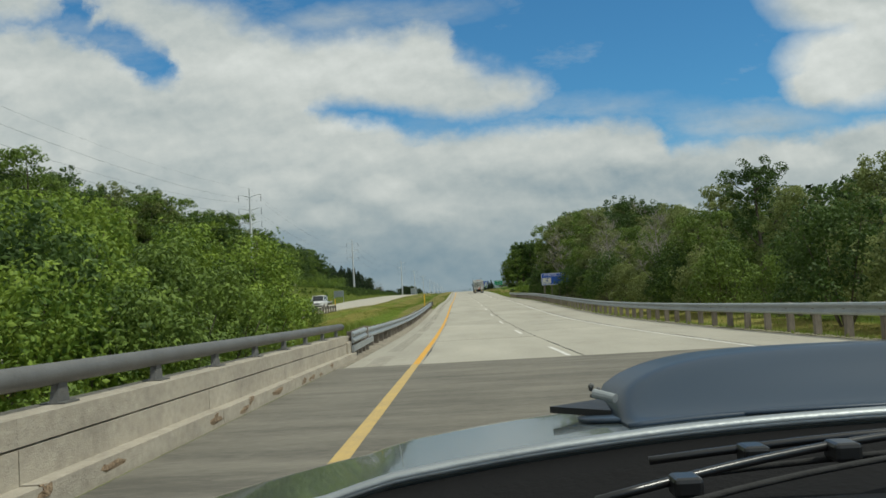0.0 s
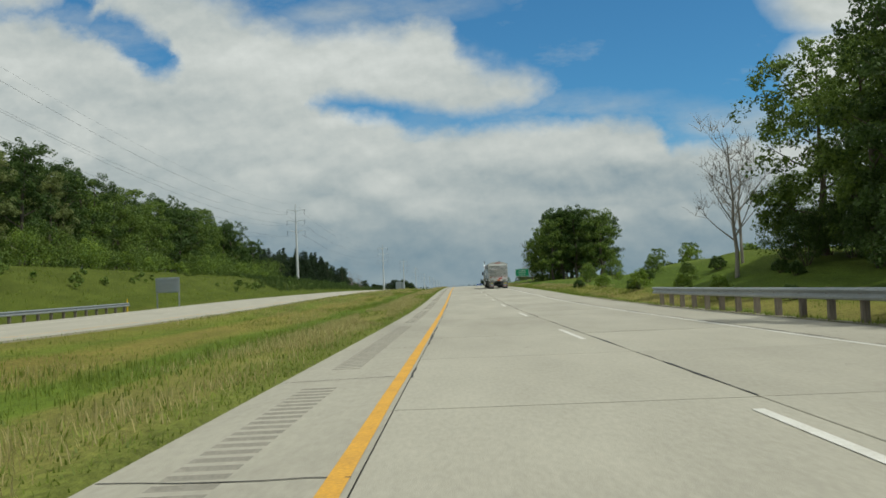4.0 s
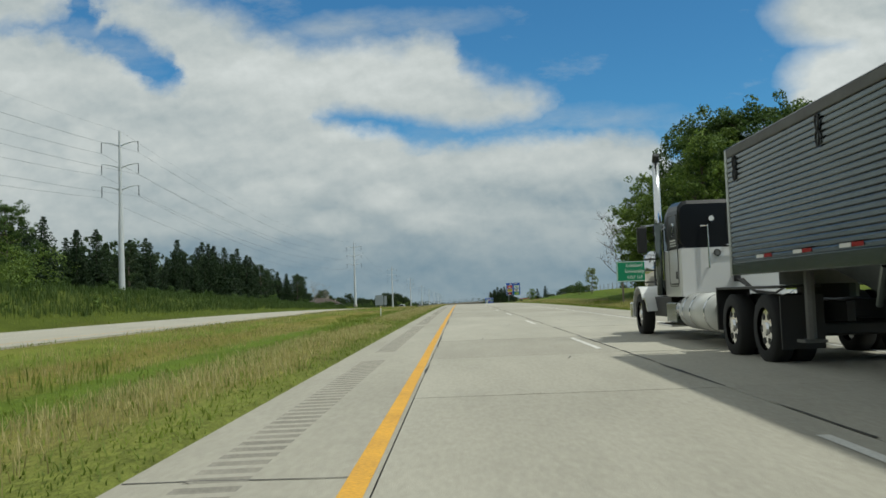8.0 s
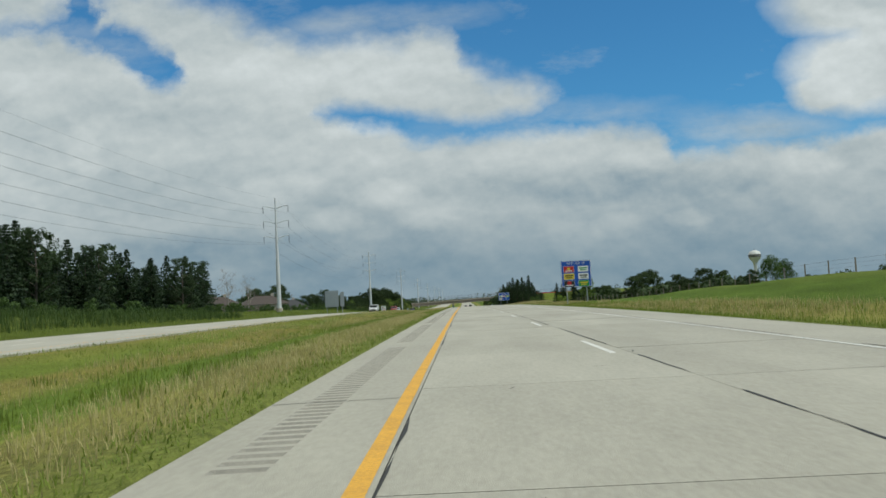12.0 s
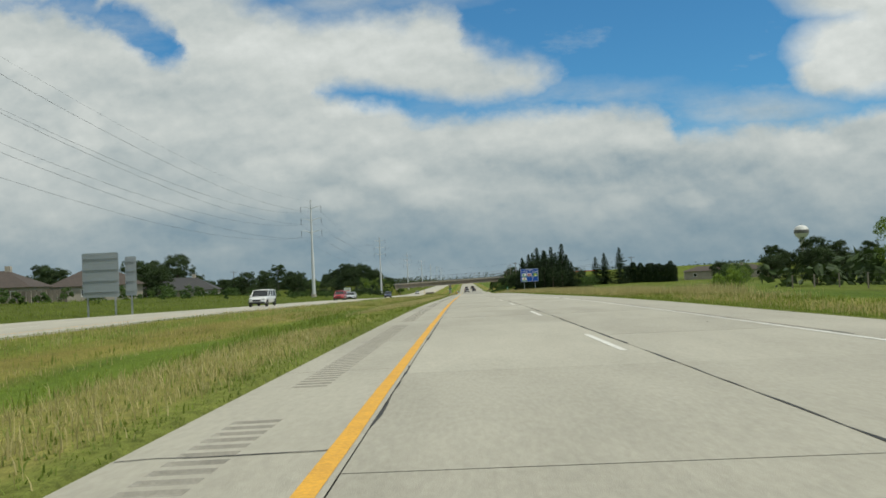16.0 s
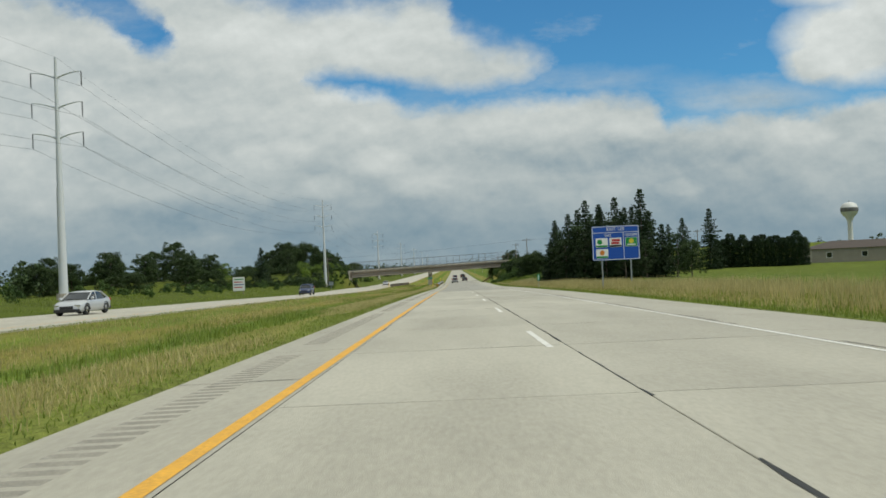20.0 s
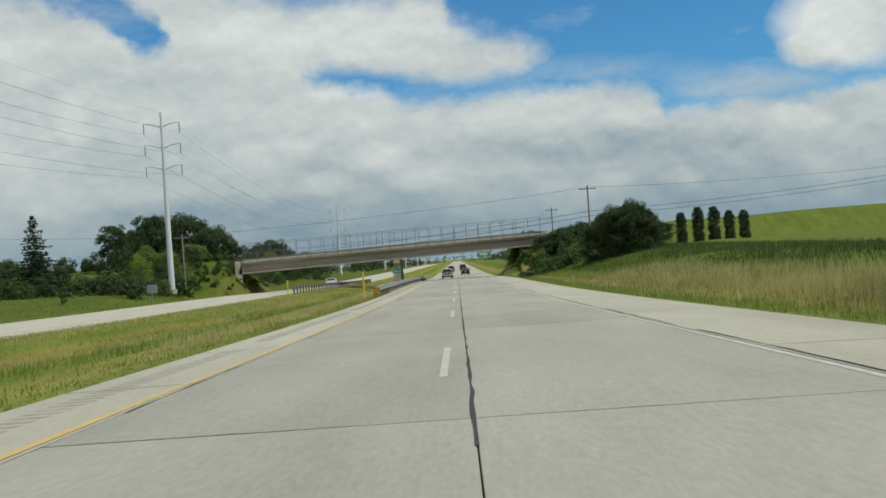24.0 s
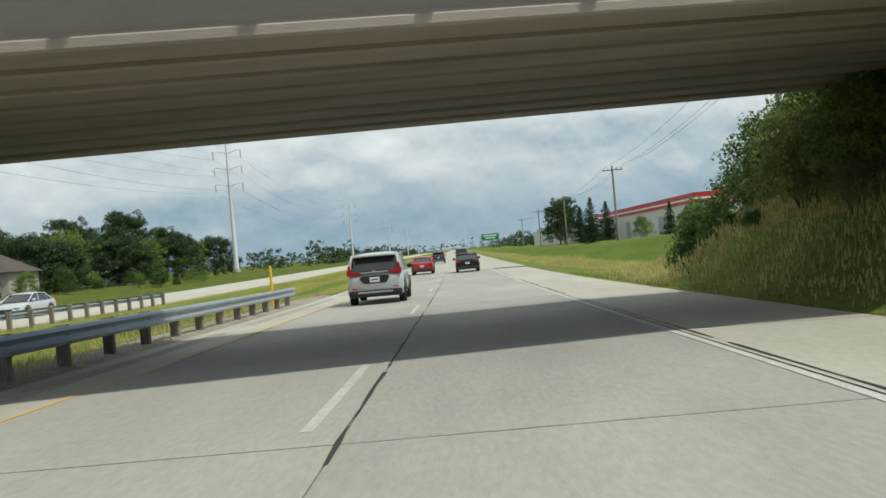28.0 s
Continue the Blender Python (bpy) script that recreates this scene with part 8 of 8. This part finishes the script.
def far_trees(name, spots, h, seed, label):
    """A distant belt of trees, as leaf masses in one mesh."""
    rng = np.random.default_rng(seed)
    c, r = [], []
    for x, y in spots:
        hh = h * rng.uniform(0.55, 1.15)
        g = gz(x, y) * (1 - 0.75 * float(smooth(60, 300, abs(x)))) - 0.75 * float(smooth(60, 300, abs(x)))
        for k in range(14):
            u = rng.uniform(0.05, 1)
            c.append((x + rng.normal(0, 2.2), y + rng.normal(0, 2), g + hh * u))
            r.append(rng.uniform(1.0, 2.0) * (1.15 - 0.5 * u))
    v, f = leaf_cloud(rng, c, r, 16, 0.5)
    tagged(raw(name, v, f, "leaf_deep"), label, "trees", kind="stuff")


rng5 = np.random.default_rng(55)
# near-black leaf masses close the gaps; the wood's inner shade is in their colour
far_trees("wood_depth_left", [(-60 - rng5.uniform(0, 25), 10 + 2.2 * k) for k in range(245)], 12, 6, "dark leaf masses standing for the wood's deep inner shade")
far_trees("wood_depth_right", [(31 + rng5.uniform(0, 18), 0 + 2.2 * k) for k in range(84)], 9.5, 7, "dark leaf masses standing for the wood's deep inner shade")
far_trees("distant_trees_left", [(-95 - rng5.uniform(0, 60) - 0.16 * k, 640 + 6 * k) for k in range(90)], 9, 1, "dark belt of trees behind the houses")
far_trees("distant_trees_right", [(190 + rng5.uniform(0, 120), 640 + 12 * k) for k in range(70)], 9, 2, "dark belt of distant trees across the fields")
far_trees("distant_trees_ahead", [(s * (34 + rng5.uniform(0, 60)), 1130 + 11 * k) for k in range(60) for s in (-1, 1)], 8, 3, "belts of trees along the far motorway")
far_trees("distant_trees_horizon", [(-900 + 11 * k, 1750 + rng5.uniform(0, 200)) for k in range(170)], 12, 4, "low wooded horizon")
far_trees("distant_trees_early", [(34 + rng5.uniform(0, 40), 300 + 3 * k) for k in range(8)] + [(30 + rng5.uniform(0, 25), 540 + 9 * k) for k in range(4)], 3, 5, "low scrub in the fields")


def house(x, y, w, d, wall_h, roof_h, turn, label, wall_c, roof_c, z=None):
    g = gz(x, y) * (1 - 0.75 * float(smooth(60, 300, abs(x)))) if z is None else z
    t = thing("house", label, "house", (x, y, g), turn, group="houses")
    boxed("wall", (-w / 2, w / 2, -d / 2, d / 2, -1.0, wall_h), wall_c, t)
    bm = bmesh.new()
    e = 0.5
    pts = [(-w / 2 - e, -d / 2 - e, wall_h), (w / 2 + e, -d / 2 - e, wall_h), (w / 2 + e, d / 2 + e, wall_h), (-w / 2 - e, d / 2 + e, wall_h), (-w / 2 + d * 0.45, 0, wall_h + roof_h), (w / 2 - d * 0.45, 0, wall_h + roof_h)]
    vs = [bm.verts.new(p) for p in pts]
    for f in ((0, 1, 5, 4), (1, 2, 5), (2, 3, 4, 5), (3, 0, 4), (3, 2, 1, 0)):
        bm.faces.new([vs[k] for k in f])
    roof = part("roof", bm, roof_c, t)
    boxed("chimney", (w * 0.2 - 0.4, w * 0.2 + 0.4, -0.3, 0.5, wall_h + 0.5, wall_h + roof_h + 0.7), "old_concrete", roof)
    for k in range(4):
        cx = -w / 2 + w * (k + 0.5) / 4
        for yy, s in ((-d / 2, -1), (d / 2, 1)):
            win = boxed("window", (cx - 0.6, cx + 0.6, min(yy, yy + s * 0.04), max(yy, yy + s * 0.04), 0.9, 2.1), "sign_white", t)
            boxed("pane", (cx - 0.5, cx + 0.5, min(yy + s * 0.04, yy + s * 0.05), max(yy + s * 0.04, yy + s * 0.05), 1.0, 2.0), "glass", win)
    return t


M["brick_tan"] = mat("tan_siding", (0.45, 0.40, 0.33), 0.85, scale=1.0, spread=0.2)
M["roof_brown"] = mat("brown_shingles", (0.085, 0.065, 0.055), 0.9, dark=(0.05, 0.04, 0.035), scale=0.6, spread=0.4, fine=6, fine_amount=0.5)
M["roof_dark"] = mat("charcoal_shingles", (0.06, 0.06, 0.062), 0.9, dark=(0.035, 0.035, 0.037), scale=0.6, spread=0.4, fine=6, fine_amount=0.5)
M["red_band"] = mat("red_metal_cladding", (0.50, 0.03, 0.03), 0.5, scale=2, spread=0.2, dark=(0.38, 0.025, 0.025))
M["white_clad"] = mat("white_metal_cladding", (0.62, 0.62, 0.60), 0.6, scale=2, spread=0.25, dark=(0.5, 0.5, 0.48))
for x, y, w, d, a, lab in [(-71, 626, 15, 10, 8, "tan house with a brown hipped roof"), (-60, 640, 14, 10, 20, "tan house with a wide brown roof"), (-84, 630, 14, 10, 0, "tan house behind a wooden fence")]:
    house(x, y, w, d, 2.6, 2.6, a, lab, "brick_tan", "roof_brown")
for x, y, w, d, a in [(-66, 700, 18, 11, 10), (-84, 706, 15, 11, 0), (-96, 640, 14, 10, 0)]:
    house(x, y, w, d, 2.7, 3.0, a, "low house with a charcoal hipped roof", "brick_tan", "roof_dark")
house(90, 799, 27, 10, 2.8, 1.6, -12, "long low ranch house with a brown roof", "brick_tan", "roof_brown")
house(-53, 957, 18, 10, 2.8, 3.2, 8, "tan house with a steep brown roof beyond the bridge", "brick_tan", "roof_brown")
house(-50, 1003, 5, 4, 2.2, 1.0, 80, "small white outbuilding among the trees", "white_clad", "white_clad")
house(150, 1010, 60, 24, 5, 1.0, 0, "long pale industrial building on the skyline", "white_clad", "white_clad")


def yard_fence():
    t = thing("yard_fence", "grey wooden yard fence behind the verge", "fence", (0, 0, 0))
    for k in range(60):
        x, y = -88 + k * 0.62, 601 + 0.12 * k
        g = gz(x, y) * (1 - 0.75 * float(smooth(60, 300, abs(x))))
        boxed("board", (x, x + 0.58, y, y + 0.03, g - 0.2, g + 1.75 + 0.03 * (k % 3)), "timber", t)


yard_fence()


def field_fence(x, y0, y1, step, label):
    t = thing("field_fence", label, "fence", (x, y0, gz(x, y0)))
    z0 = gz(x, y0)
    ys = np.arange(y0, y1, step)
    for y in ys:
        boxed("post", (-0.035, 0.035, y - y0 - 0.035, y - y0 + 0.035, gz(x, y) - z0 - 0.3, gz(x, y) - z0 + 0.95), "timber", t)
    for h in (0.4, 0.65, 0.9):
        bm = bmesh.new()
        pipe(bm, [(0, y - y0, gz(x, y) - z0 + h) for y in ys], 0.006, 4)
        part("fence_wire", bm, "galv_dark", t)


field_fence(24.5, 322, 560, 4.0, "timber post and wire field fence")
field_fence(-43.5, 70, 340, 5.0, "timber post and wire fence along the wooded bank")


def water_tower(x, y):
    t = thing("water_tower", "white bulb-shaped water tower with a grey waist", "water tower", (x, y, -2.0))
    bm = bmesh.new()
    prof = [(4.2, 0.0), (2.2, 3.0), (1.7, 12.0), (1.7, 22.0), (2.6, 25.0), (5.0, 27.5), (6.1, 29.6)]
    def spin(bm, prof, n=28):
        rows = [[bm.verts.new((math.cos(6.2832 * k / n) * r, math.sin(6.2832 * k / n) * r, z)) for k in range(n)] for r, z in prof]
        for a, b in zip(rows, rows[1:]):
            for k in range(n):
                bm.faces.new((a[k], a[(k + 1) % n], b[(k + 1) % n], b[k]))
    spin(bm, prof)
    part("stem", bm, "white_clad", t, smooth=True)
    bm = bmesh.new()
    spin(bm, [(6.1, 29.6), (6.3, 31.2), (6.1, 32.6)])
    part("waist_band", bm, "galv_dark", t, "grey-brown band", smooth=True)
    bm = bmesh.new()
    spin(bm, [(6.1, 32.6), (5.2, 34.8), (3.2, 36.2), (0.6, 36.8), (0.05, 36.85)])
    part("dome", bm, "white_clad", t, smooth=True)
    bm = bmesh.new()
    tube(bm, (0, 0, 36.8), (0, 0, 38.2), 0.3, 0.15, 8)
    part("finial", bm, "galv_dark", t)


water_tower(296.7, 1275)


def warehouse():
    t = thing("warehouse", "long white warehouse with red roof bands", "warehouse", (46, 1012, -5.0), 0)
    boxed("hall", (0, 40, 0, 108, -1, 6.1), "white_clad", t)
    boxed("red_fascia", (-0.15, 40.1, -0.15, 108.1, 6.11, 7.9), "red_band", t)
    boxed("white_stripe", (-0.17, 40.12, -0.17, 108.12, 6.7, 7.0), "sign_white", t)
    for k in range(6):
        boxed("loading_door", (-0.06, 0.0, 6 + 17 * k, 11 + 17 * k, 0.8, 4.6), "sign_back", t)
    o = thing("white_shed", "low white shed beside the motorway", "shed", (40, 1120, -4.2), 8)
    boxed("wall", (-8, 20, -30, 20, -1, 4.0), "white_clad", o)
    bm = bmesh.new()
    prism(bm, [(-8.3, 4.0), (20.3, 4.0), (6, 5.6)], -30.3, 20.3, "y")
    part("roof", bm, "sign_back", o)


warehouse()


def utility_pole(x, y, h, arms=1, z=None, turn=0):
    g = gz(x, y) if z is None else z
    t = thing("utility_pole", "grey wooden utility pole with a cross-arm", "utility pole", (x, y, g), turn, group="utility poles")
    bm = bmesh.new()
    tube(bm, (0, 0, -0.5), (0, 0, h), 0.15, 0.10, 10)
    part("pole", bm, "timber", t)
    for k in range(arms):
        boxed("cross_arm", (-1.15, 1.15, -0.05, 0.05, h - 0.55 - 0.9 * k, h - 0.43 - 0.9 * k), "timber", t, bevel=0.01)
        for px in (-1.05, -0.5, 0.5, 1.05):
            bm = bmesh.new()
            tube(bm, (px, 0, h - 0.43 - 0.9 * k), (px, 0, h - 0.25 - 0.9 * k), 0.04, 0.03, 8)
            part("insulator", bm, "insulator", t)
    return (x, y, g + h)


UP = [utility_pole(22.0, 856.6, 8.9), utility_pole(-32.4, 852.8, 7.6), utility_pole(70, 861, 9.0), utility_pole(-92, 850, 9)]
guy = thing("guy_wire", "taut steel guy wire with a grey guard at its foot", "guy wire", (22.3, 850.4, gz(22.3, 850.4)))
for nm, a, c, r, m in (("wire", 0.0, 1.0, 0.012, "galv_dark"), ("guard", 0.0, 0.24, 0.028, "timber")):
    bm = bmesh.new()
    tip = Vector((-0.3, 6.1, gz(22.0, 856.6) + 8.0 - gz(22.3, 850.4)))
    tube(bm, tip * a, tip * c, r, r, 8)
    part(nm, bm, m, guy)
UQ = [utility_pole(23, 960, 8.5), utility_pole(23.5, 1010, 8.5), utility_pole(24, 1062, 8.5), utility_pole(24.5, 1120, 8.5), utility_pole(22.5, 907, 10.2)]


def strung(name, a, b, sag, r, label):
    cu = bpy.data.curves.new(name, "CURVE")
    cu.dimensions, cu.bevel_depth, cu.bevel_resolution = "3D", r, 1
    sp = cu.splines.new("POLY")
    sp.points.add(24)
    for k in range(25):
        u = k / 24
        sp.points[k].co = (*[p + (q - p) * u for p, q in zip(a[:2], b[:2])], a[2] + (b[2] - a[2]) * u - sag * 4 * u * (1 - u), 1)
    cu.materials.append(M["wire"])
    tagged(new(name, cu), label, "cable", "cables over the road")


for a, b in ((UP[1], UP[0]), (UP[0], UP[2]), (UP[3], UP[1])):
    for dx, dz, r in ((-1.0, -0.25, 0.006), (0.5, -0.25, 0.006), (1.0, -0.25, 0.006)):
        strung("overhead_cable", (a[0], a[1] + dx * 0.4, a[2] + dz), (b[0], b[1] + dx * 0.4, b[2] + dz), 0.5, r, "black overhead cable crossing the motorway")
# the two thick telephone cables below the power wires
for (xa, ya, za), (xb, yb, zb2) in (((-32.4, 852.8, 0.4), (22.0, 856.6, 3.8)), ((22.0, 856.6, 3.8), (70, 861, 6.6)), ((-92, 850, 0.4), (-32.4, 852.8, 0.4))):
    for dz in (0.0, -0.6):
        strung("overhead_cable", (xa, ya, za + dz), (xb, yb, zb2 + dz * 1.1), 0.55, 0.028, "thick black cable crossing the motorway")
for a, b in zip([UQ[4]] + UQ[:4], UQ[:4]):
    for dx in (-1.05, 0.5, 1.05):
        strung("overhead_cable", (a[0] + dx, a[1], a[2] - 0.25), (b[0] + dx, b[1], b[2] - 0.25), 0.8, 0.012, "thin overhead cable beside the motorway")


def small_board():
    t, a, b = sign_frame("field_board", "white painted notice board in the left verge", -35.6, -33.6, 762.0, -1.9, 0.4, "sign_white", [-0.7, 0.7], post="timber", border=False)
    for k in range(4):
        panel(t, "text_bar", -0.8, 0.8 - 0.2 * (k % 2), b - 0.45 - 0.45 * k, b - 0.3 - 0.45 * k, ("logo_green", "logo_red", "logo_blue", "logo_red")[k], -0.006, 0.02)


small_board()


def delineator(x, y):
    t = thing("delineator", "thin green mile marker on a steel post", "mile marker", (x, y, gz(x, y)))
    boxed("post", (-0.03, 0.03, 0.0, 0.03, -0.3, 1.5), "galv", t)
    boxed("plate", (-0.14, 0.14, -0.006, -0.001, 0.95, 1.7), "sign_green", t)
    boxed("text_bar", (-0.04, 0.04, -0.009, -0.0065, 1.05, 1.6), "sign_white", t)


delineator(11.6, 716)


def marker_post(x, y):
    t = thing("marker_post", "thin white plastic marker post in the grass", "marker post", (x, y, gz(x, y)))
    boxed("post", (-0.04, 0.04, 0.0, 0.012, -0.3, 0.9), "sign_white", t, bevel=0.004)
    boxed("reflector", (-0.03, 0.03, -0.006, -0.001, 0.72, 0.84), "amber", t)


marker_post(-6.3, 329)
drop_proto(PROTOS)

# ---- grass along the verges ----
def tufts(name, spots, height, blades, material, label, lean=0.35, width=0.012, seed=5):
    """Grass tufts as thin bent blades. spots: (n, 3)."""
    rng = np.random.default_rng(seed)
    n = len(spots)
    base = np.repeat(spots, blades, 0)
    m = len(base)
    base = base + np.stack([rng.normal(0, 0.2, m), rng.normal(0, 0.2, m), np.full(m, -0.03)], 1)
    base[:, 0] = np.where((base[:, 0] > -1.7) & (base[:, 0] < 4), -1.7 - rng.uniform(0, 0.25, m), np.where((base[:, 0] < 10.2) & (base[:, 0] > 4), 10.2 + rng.uniform(0, 0.25, m), base[:, 0]))
    a = rng.uniform(0, 6.283, m)
    h = np.repeat(height * rng.uniform(0.6, 1.3, n), blades) * rng.uniform(0.6, 1.15, m)
    d = np.stack([np.cos(a), np.sin(a)], 1)
    side = np.stack([-d[:, 1], d[:, 0]], 1) * (width * rng.uniform(0.7, 1.5, m))[:, None]
    ln = (rng.uniform(0.1, 1.0, m) * lean * h)[:, None]
    v = np.zeros((m, 5, 3))
    v[:, 0, :2], v[:, 1, :2] = base[:, :2] - side, base[:, :2] + side
    v[:, 0, 2] = v[:, 1, 2] = base[:, 2]
    mid = base[:, :2] + d * ln * 0.35
    v[:, 2, :2], v[:, 3, :2] = mid + side * 0.8, mid - side * 0.8
    v[:, 2, 2] = v[:, 3, 2] = base[:, 2] + h * 0.6
    v[:, 4, :2] = base[:, :2] + d * ln
    v[:, 4, 2] = base[:, 2] + h
    o = np.arange(m)[:, None] * 5
    quads = o + np.array([0, 1, 2, 3])
    tris = o + np.array([3, 2, 4])
    me = bpy.data.meshes.new(name)
    me.vertices.add(m * 5)
    me.vertices.foreach_set("co", v.reshape(-1).astype(np.float32))
    loops = np.concatenate([quads.ravel(), tris.ravel()]).astype(np.int32)
    me.loops.add(len(loops))
    me.loops.foreach_set("vertex_index", loops)
    me.polygons.add(m * 2)
    me.polygons.foreach_set("loop_start", np.concatenate([np.arange(m) * 4, m * 4 + np.arange(m) * 3]).astype(np.int32))
    me.update(calc_edges=True)
    return tagged(link(name, me, material), label, "grass", kind="stuff")


def scatter(x0, x1, y0, y1, n, seed, power=1.0):
    """Random spots on the ground, denser towards x0 when power is above 1."""
    rng = np.random.default_rng(seed)
    x = x0 + (x1 - x0) * rng.uniform(0, 1, n) ** power
    y = rng.uniform(y0, y1, n)
    return np.stack([x, y, ground_z(x, y)], 1)


def keep_patchy(spots, seed, level, sx=0.35, sy=0.05):
    """Only the spots inside patches drawn out along the road."""
    f = np.array([noise.noise((p[0] * sx + seed, p[1] * sy, seed * 1.7)) for p in spots])
    return spots[f > level]


tufts("verge_grass", scatter(-1.60, -2.3, 102, 905, 15000, 1), 0.075, 5, "blade", "short green grass at the pavement edge", 0.9, 0.008, 1)
tufts("median_straw", keep_patchy(scatter(-2.1, -5.0, 100, 905, 46000, 3, 1.0), 8, -0.3), 0.2, 4, "straw", "dry straw-coloured grass in the median", 0.8, 0.005, 3)
tufts("median_grass", keep_patchy(scatter(-2.0, -14.4, 60, 905, 60000, 2, 1.2), 3, -0.35), 0.12, 4, "blade", "uneven green grass in the median", 1.1, 0.008, 2)
tufts("ditch_straw", keep_patchy(scatter(-7.5, -13.5, 100, 905, 18000, 13, 1.0), 18, -0.1), 0.24, 4, "straw", "pale seeding grass along the ditch", 0.5, 0.007, 13)
tufts("tall_weeds", keep_patchy(scatter(-4.2, -9.5, 120, 900, 9000, 4), 21, 0.15), 0.28, 6, "blade", "tall bright green reeds and weeds", 0.5, 0.012, 4)
tufts("right_verge_grass", scatter(10.12, 16.0, 30, 905, 26000, 5, 1.6), 0.16, 4, "blade", "rough green grass beside the hard shoulder", 0.7, 0.010, 5)
tufts("right_verge_straw", keep_patchy(scatter(12.2, 15.5, 180, 940, 18000, 6), 31, -0.05), 0.36, 4, "straw", "pale dry grass on the outer verge", 0.5, 0.009, 6)
tufts("left_bank_grass", scatter(-26.4, -46.0, 60, 900, 18000, 7), 0.3, 4, "blade", "rough grass on the far bank", 0.6, 0.018, 7)
tufts("cattail_band", scatter(-31.0, -47.0, 290, 500, 9000, 14), 0.9, 5, "reed", "dark green reeds below the pines", 0.4, 0.02, 14)
tufts("seeding_grass", keep_patchy(scatter(13.2, 18.0, 545, 800, 16000, 15), 41, -0.35), 0.62, 4, "straw", "tall pale seeding grass behind the verge", 0.35, 0.008, 15)
tufts("lush_verge", scatter(11.6, 14.6, 200, 840, 16000, 16), 0.24, 4, "blade", "lush green grass below the seed heads", 0.6, 0.010, 16)
tufts("slope_weeds", scatter(10.6, 13.4, 866, 896, 2500, 17), 0.18, 5, "straw", "pale weeds at the foot of the bridge bank", 0.5, 0.012, 17)
tufts("creek_reeds", scatter(-4.0, -12.0, 36, 62, 2600, 8), 0.8, 6, "blade", "tall reeds beside the creek", 0.4, 0.012, 8)
tufts("bank_grass", scatter(15.5, 30.0, 770, 868, 9000, 9), 0.35, 5, "reed", "long grass on the bank below the bridge", 0.5, 0.014, 9)
tufts("slope_tall_grass", scatter(13.6, 19.5, 770, 872, 10000, 18), 0.3, 5, "blade", "tall green grass on the bridge bank", 0.4, 0.014, 18)

# ---- concrete slabs ----
def slabs():
    """The slabs of both lanes, each with its own edges, on the dark bedding."""
    lanes = thing("road", "two lanes of pale jointed concrete slabs", "road", (0, 0, 0), kind="structure")
    rng = np.random.default_rng(9)
    for k in range(148):
        y0, y1 = ROAD_START + k * SLAB + 0.008, ROAD_START + (k + 1) * SLAB - 0.008
        for x0, x1 in ((0.125, 3.654), (3.666, 7.40)):
            dz = rng.normal(0, 0.0012)
            ym = (y0 + y1) / 2
            v = []
            for y in (y0, ym, y1):
                h = rz(y) + dz
                v += [(x0 + 0.006, y, h), (x1 - 0.006, y, h), (x1, y, h - 0.006), (x1, y, h - 0.09), (x0, y, h - 0.09), (x0, y, h - 0.006)]
            f = []
            for i in (0, 6):
                for j in range(6):
                    f.append((i + j, i + (j + 1) % 6, i + 6 + (j + 1) % 6, i + 6 + j))
            f += [(0, 1, 2, 3, 4, 5), (17, 16, 15, 14, 13, 12)]
            # past 705 the slabs take the darker copy with the duller light in it
            raw("slab", v, f, "concrete" if y0 < 705 else "concrete_worn_dim", lanes)


slabs()
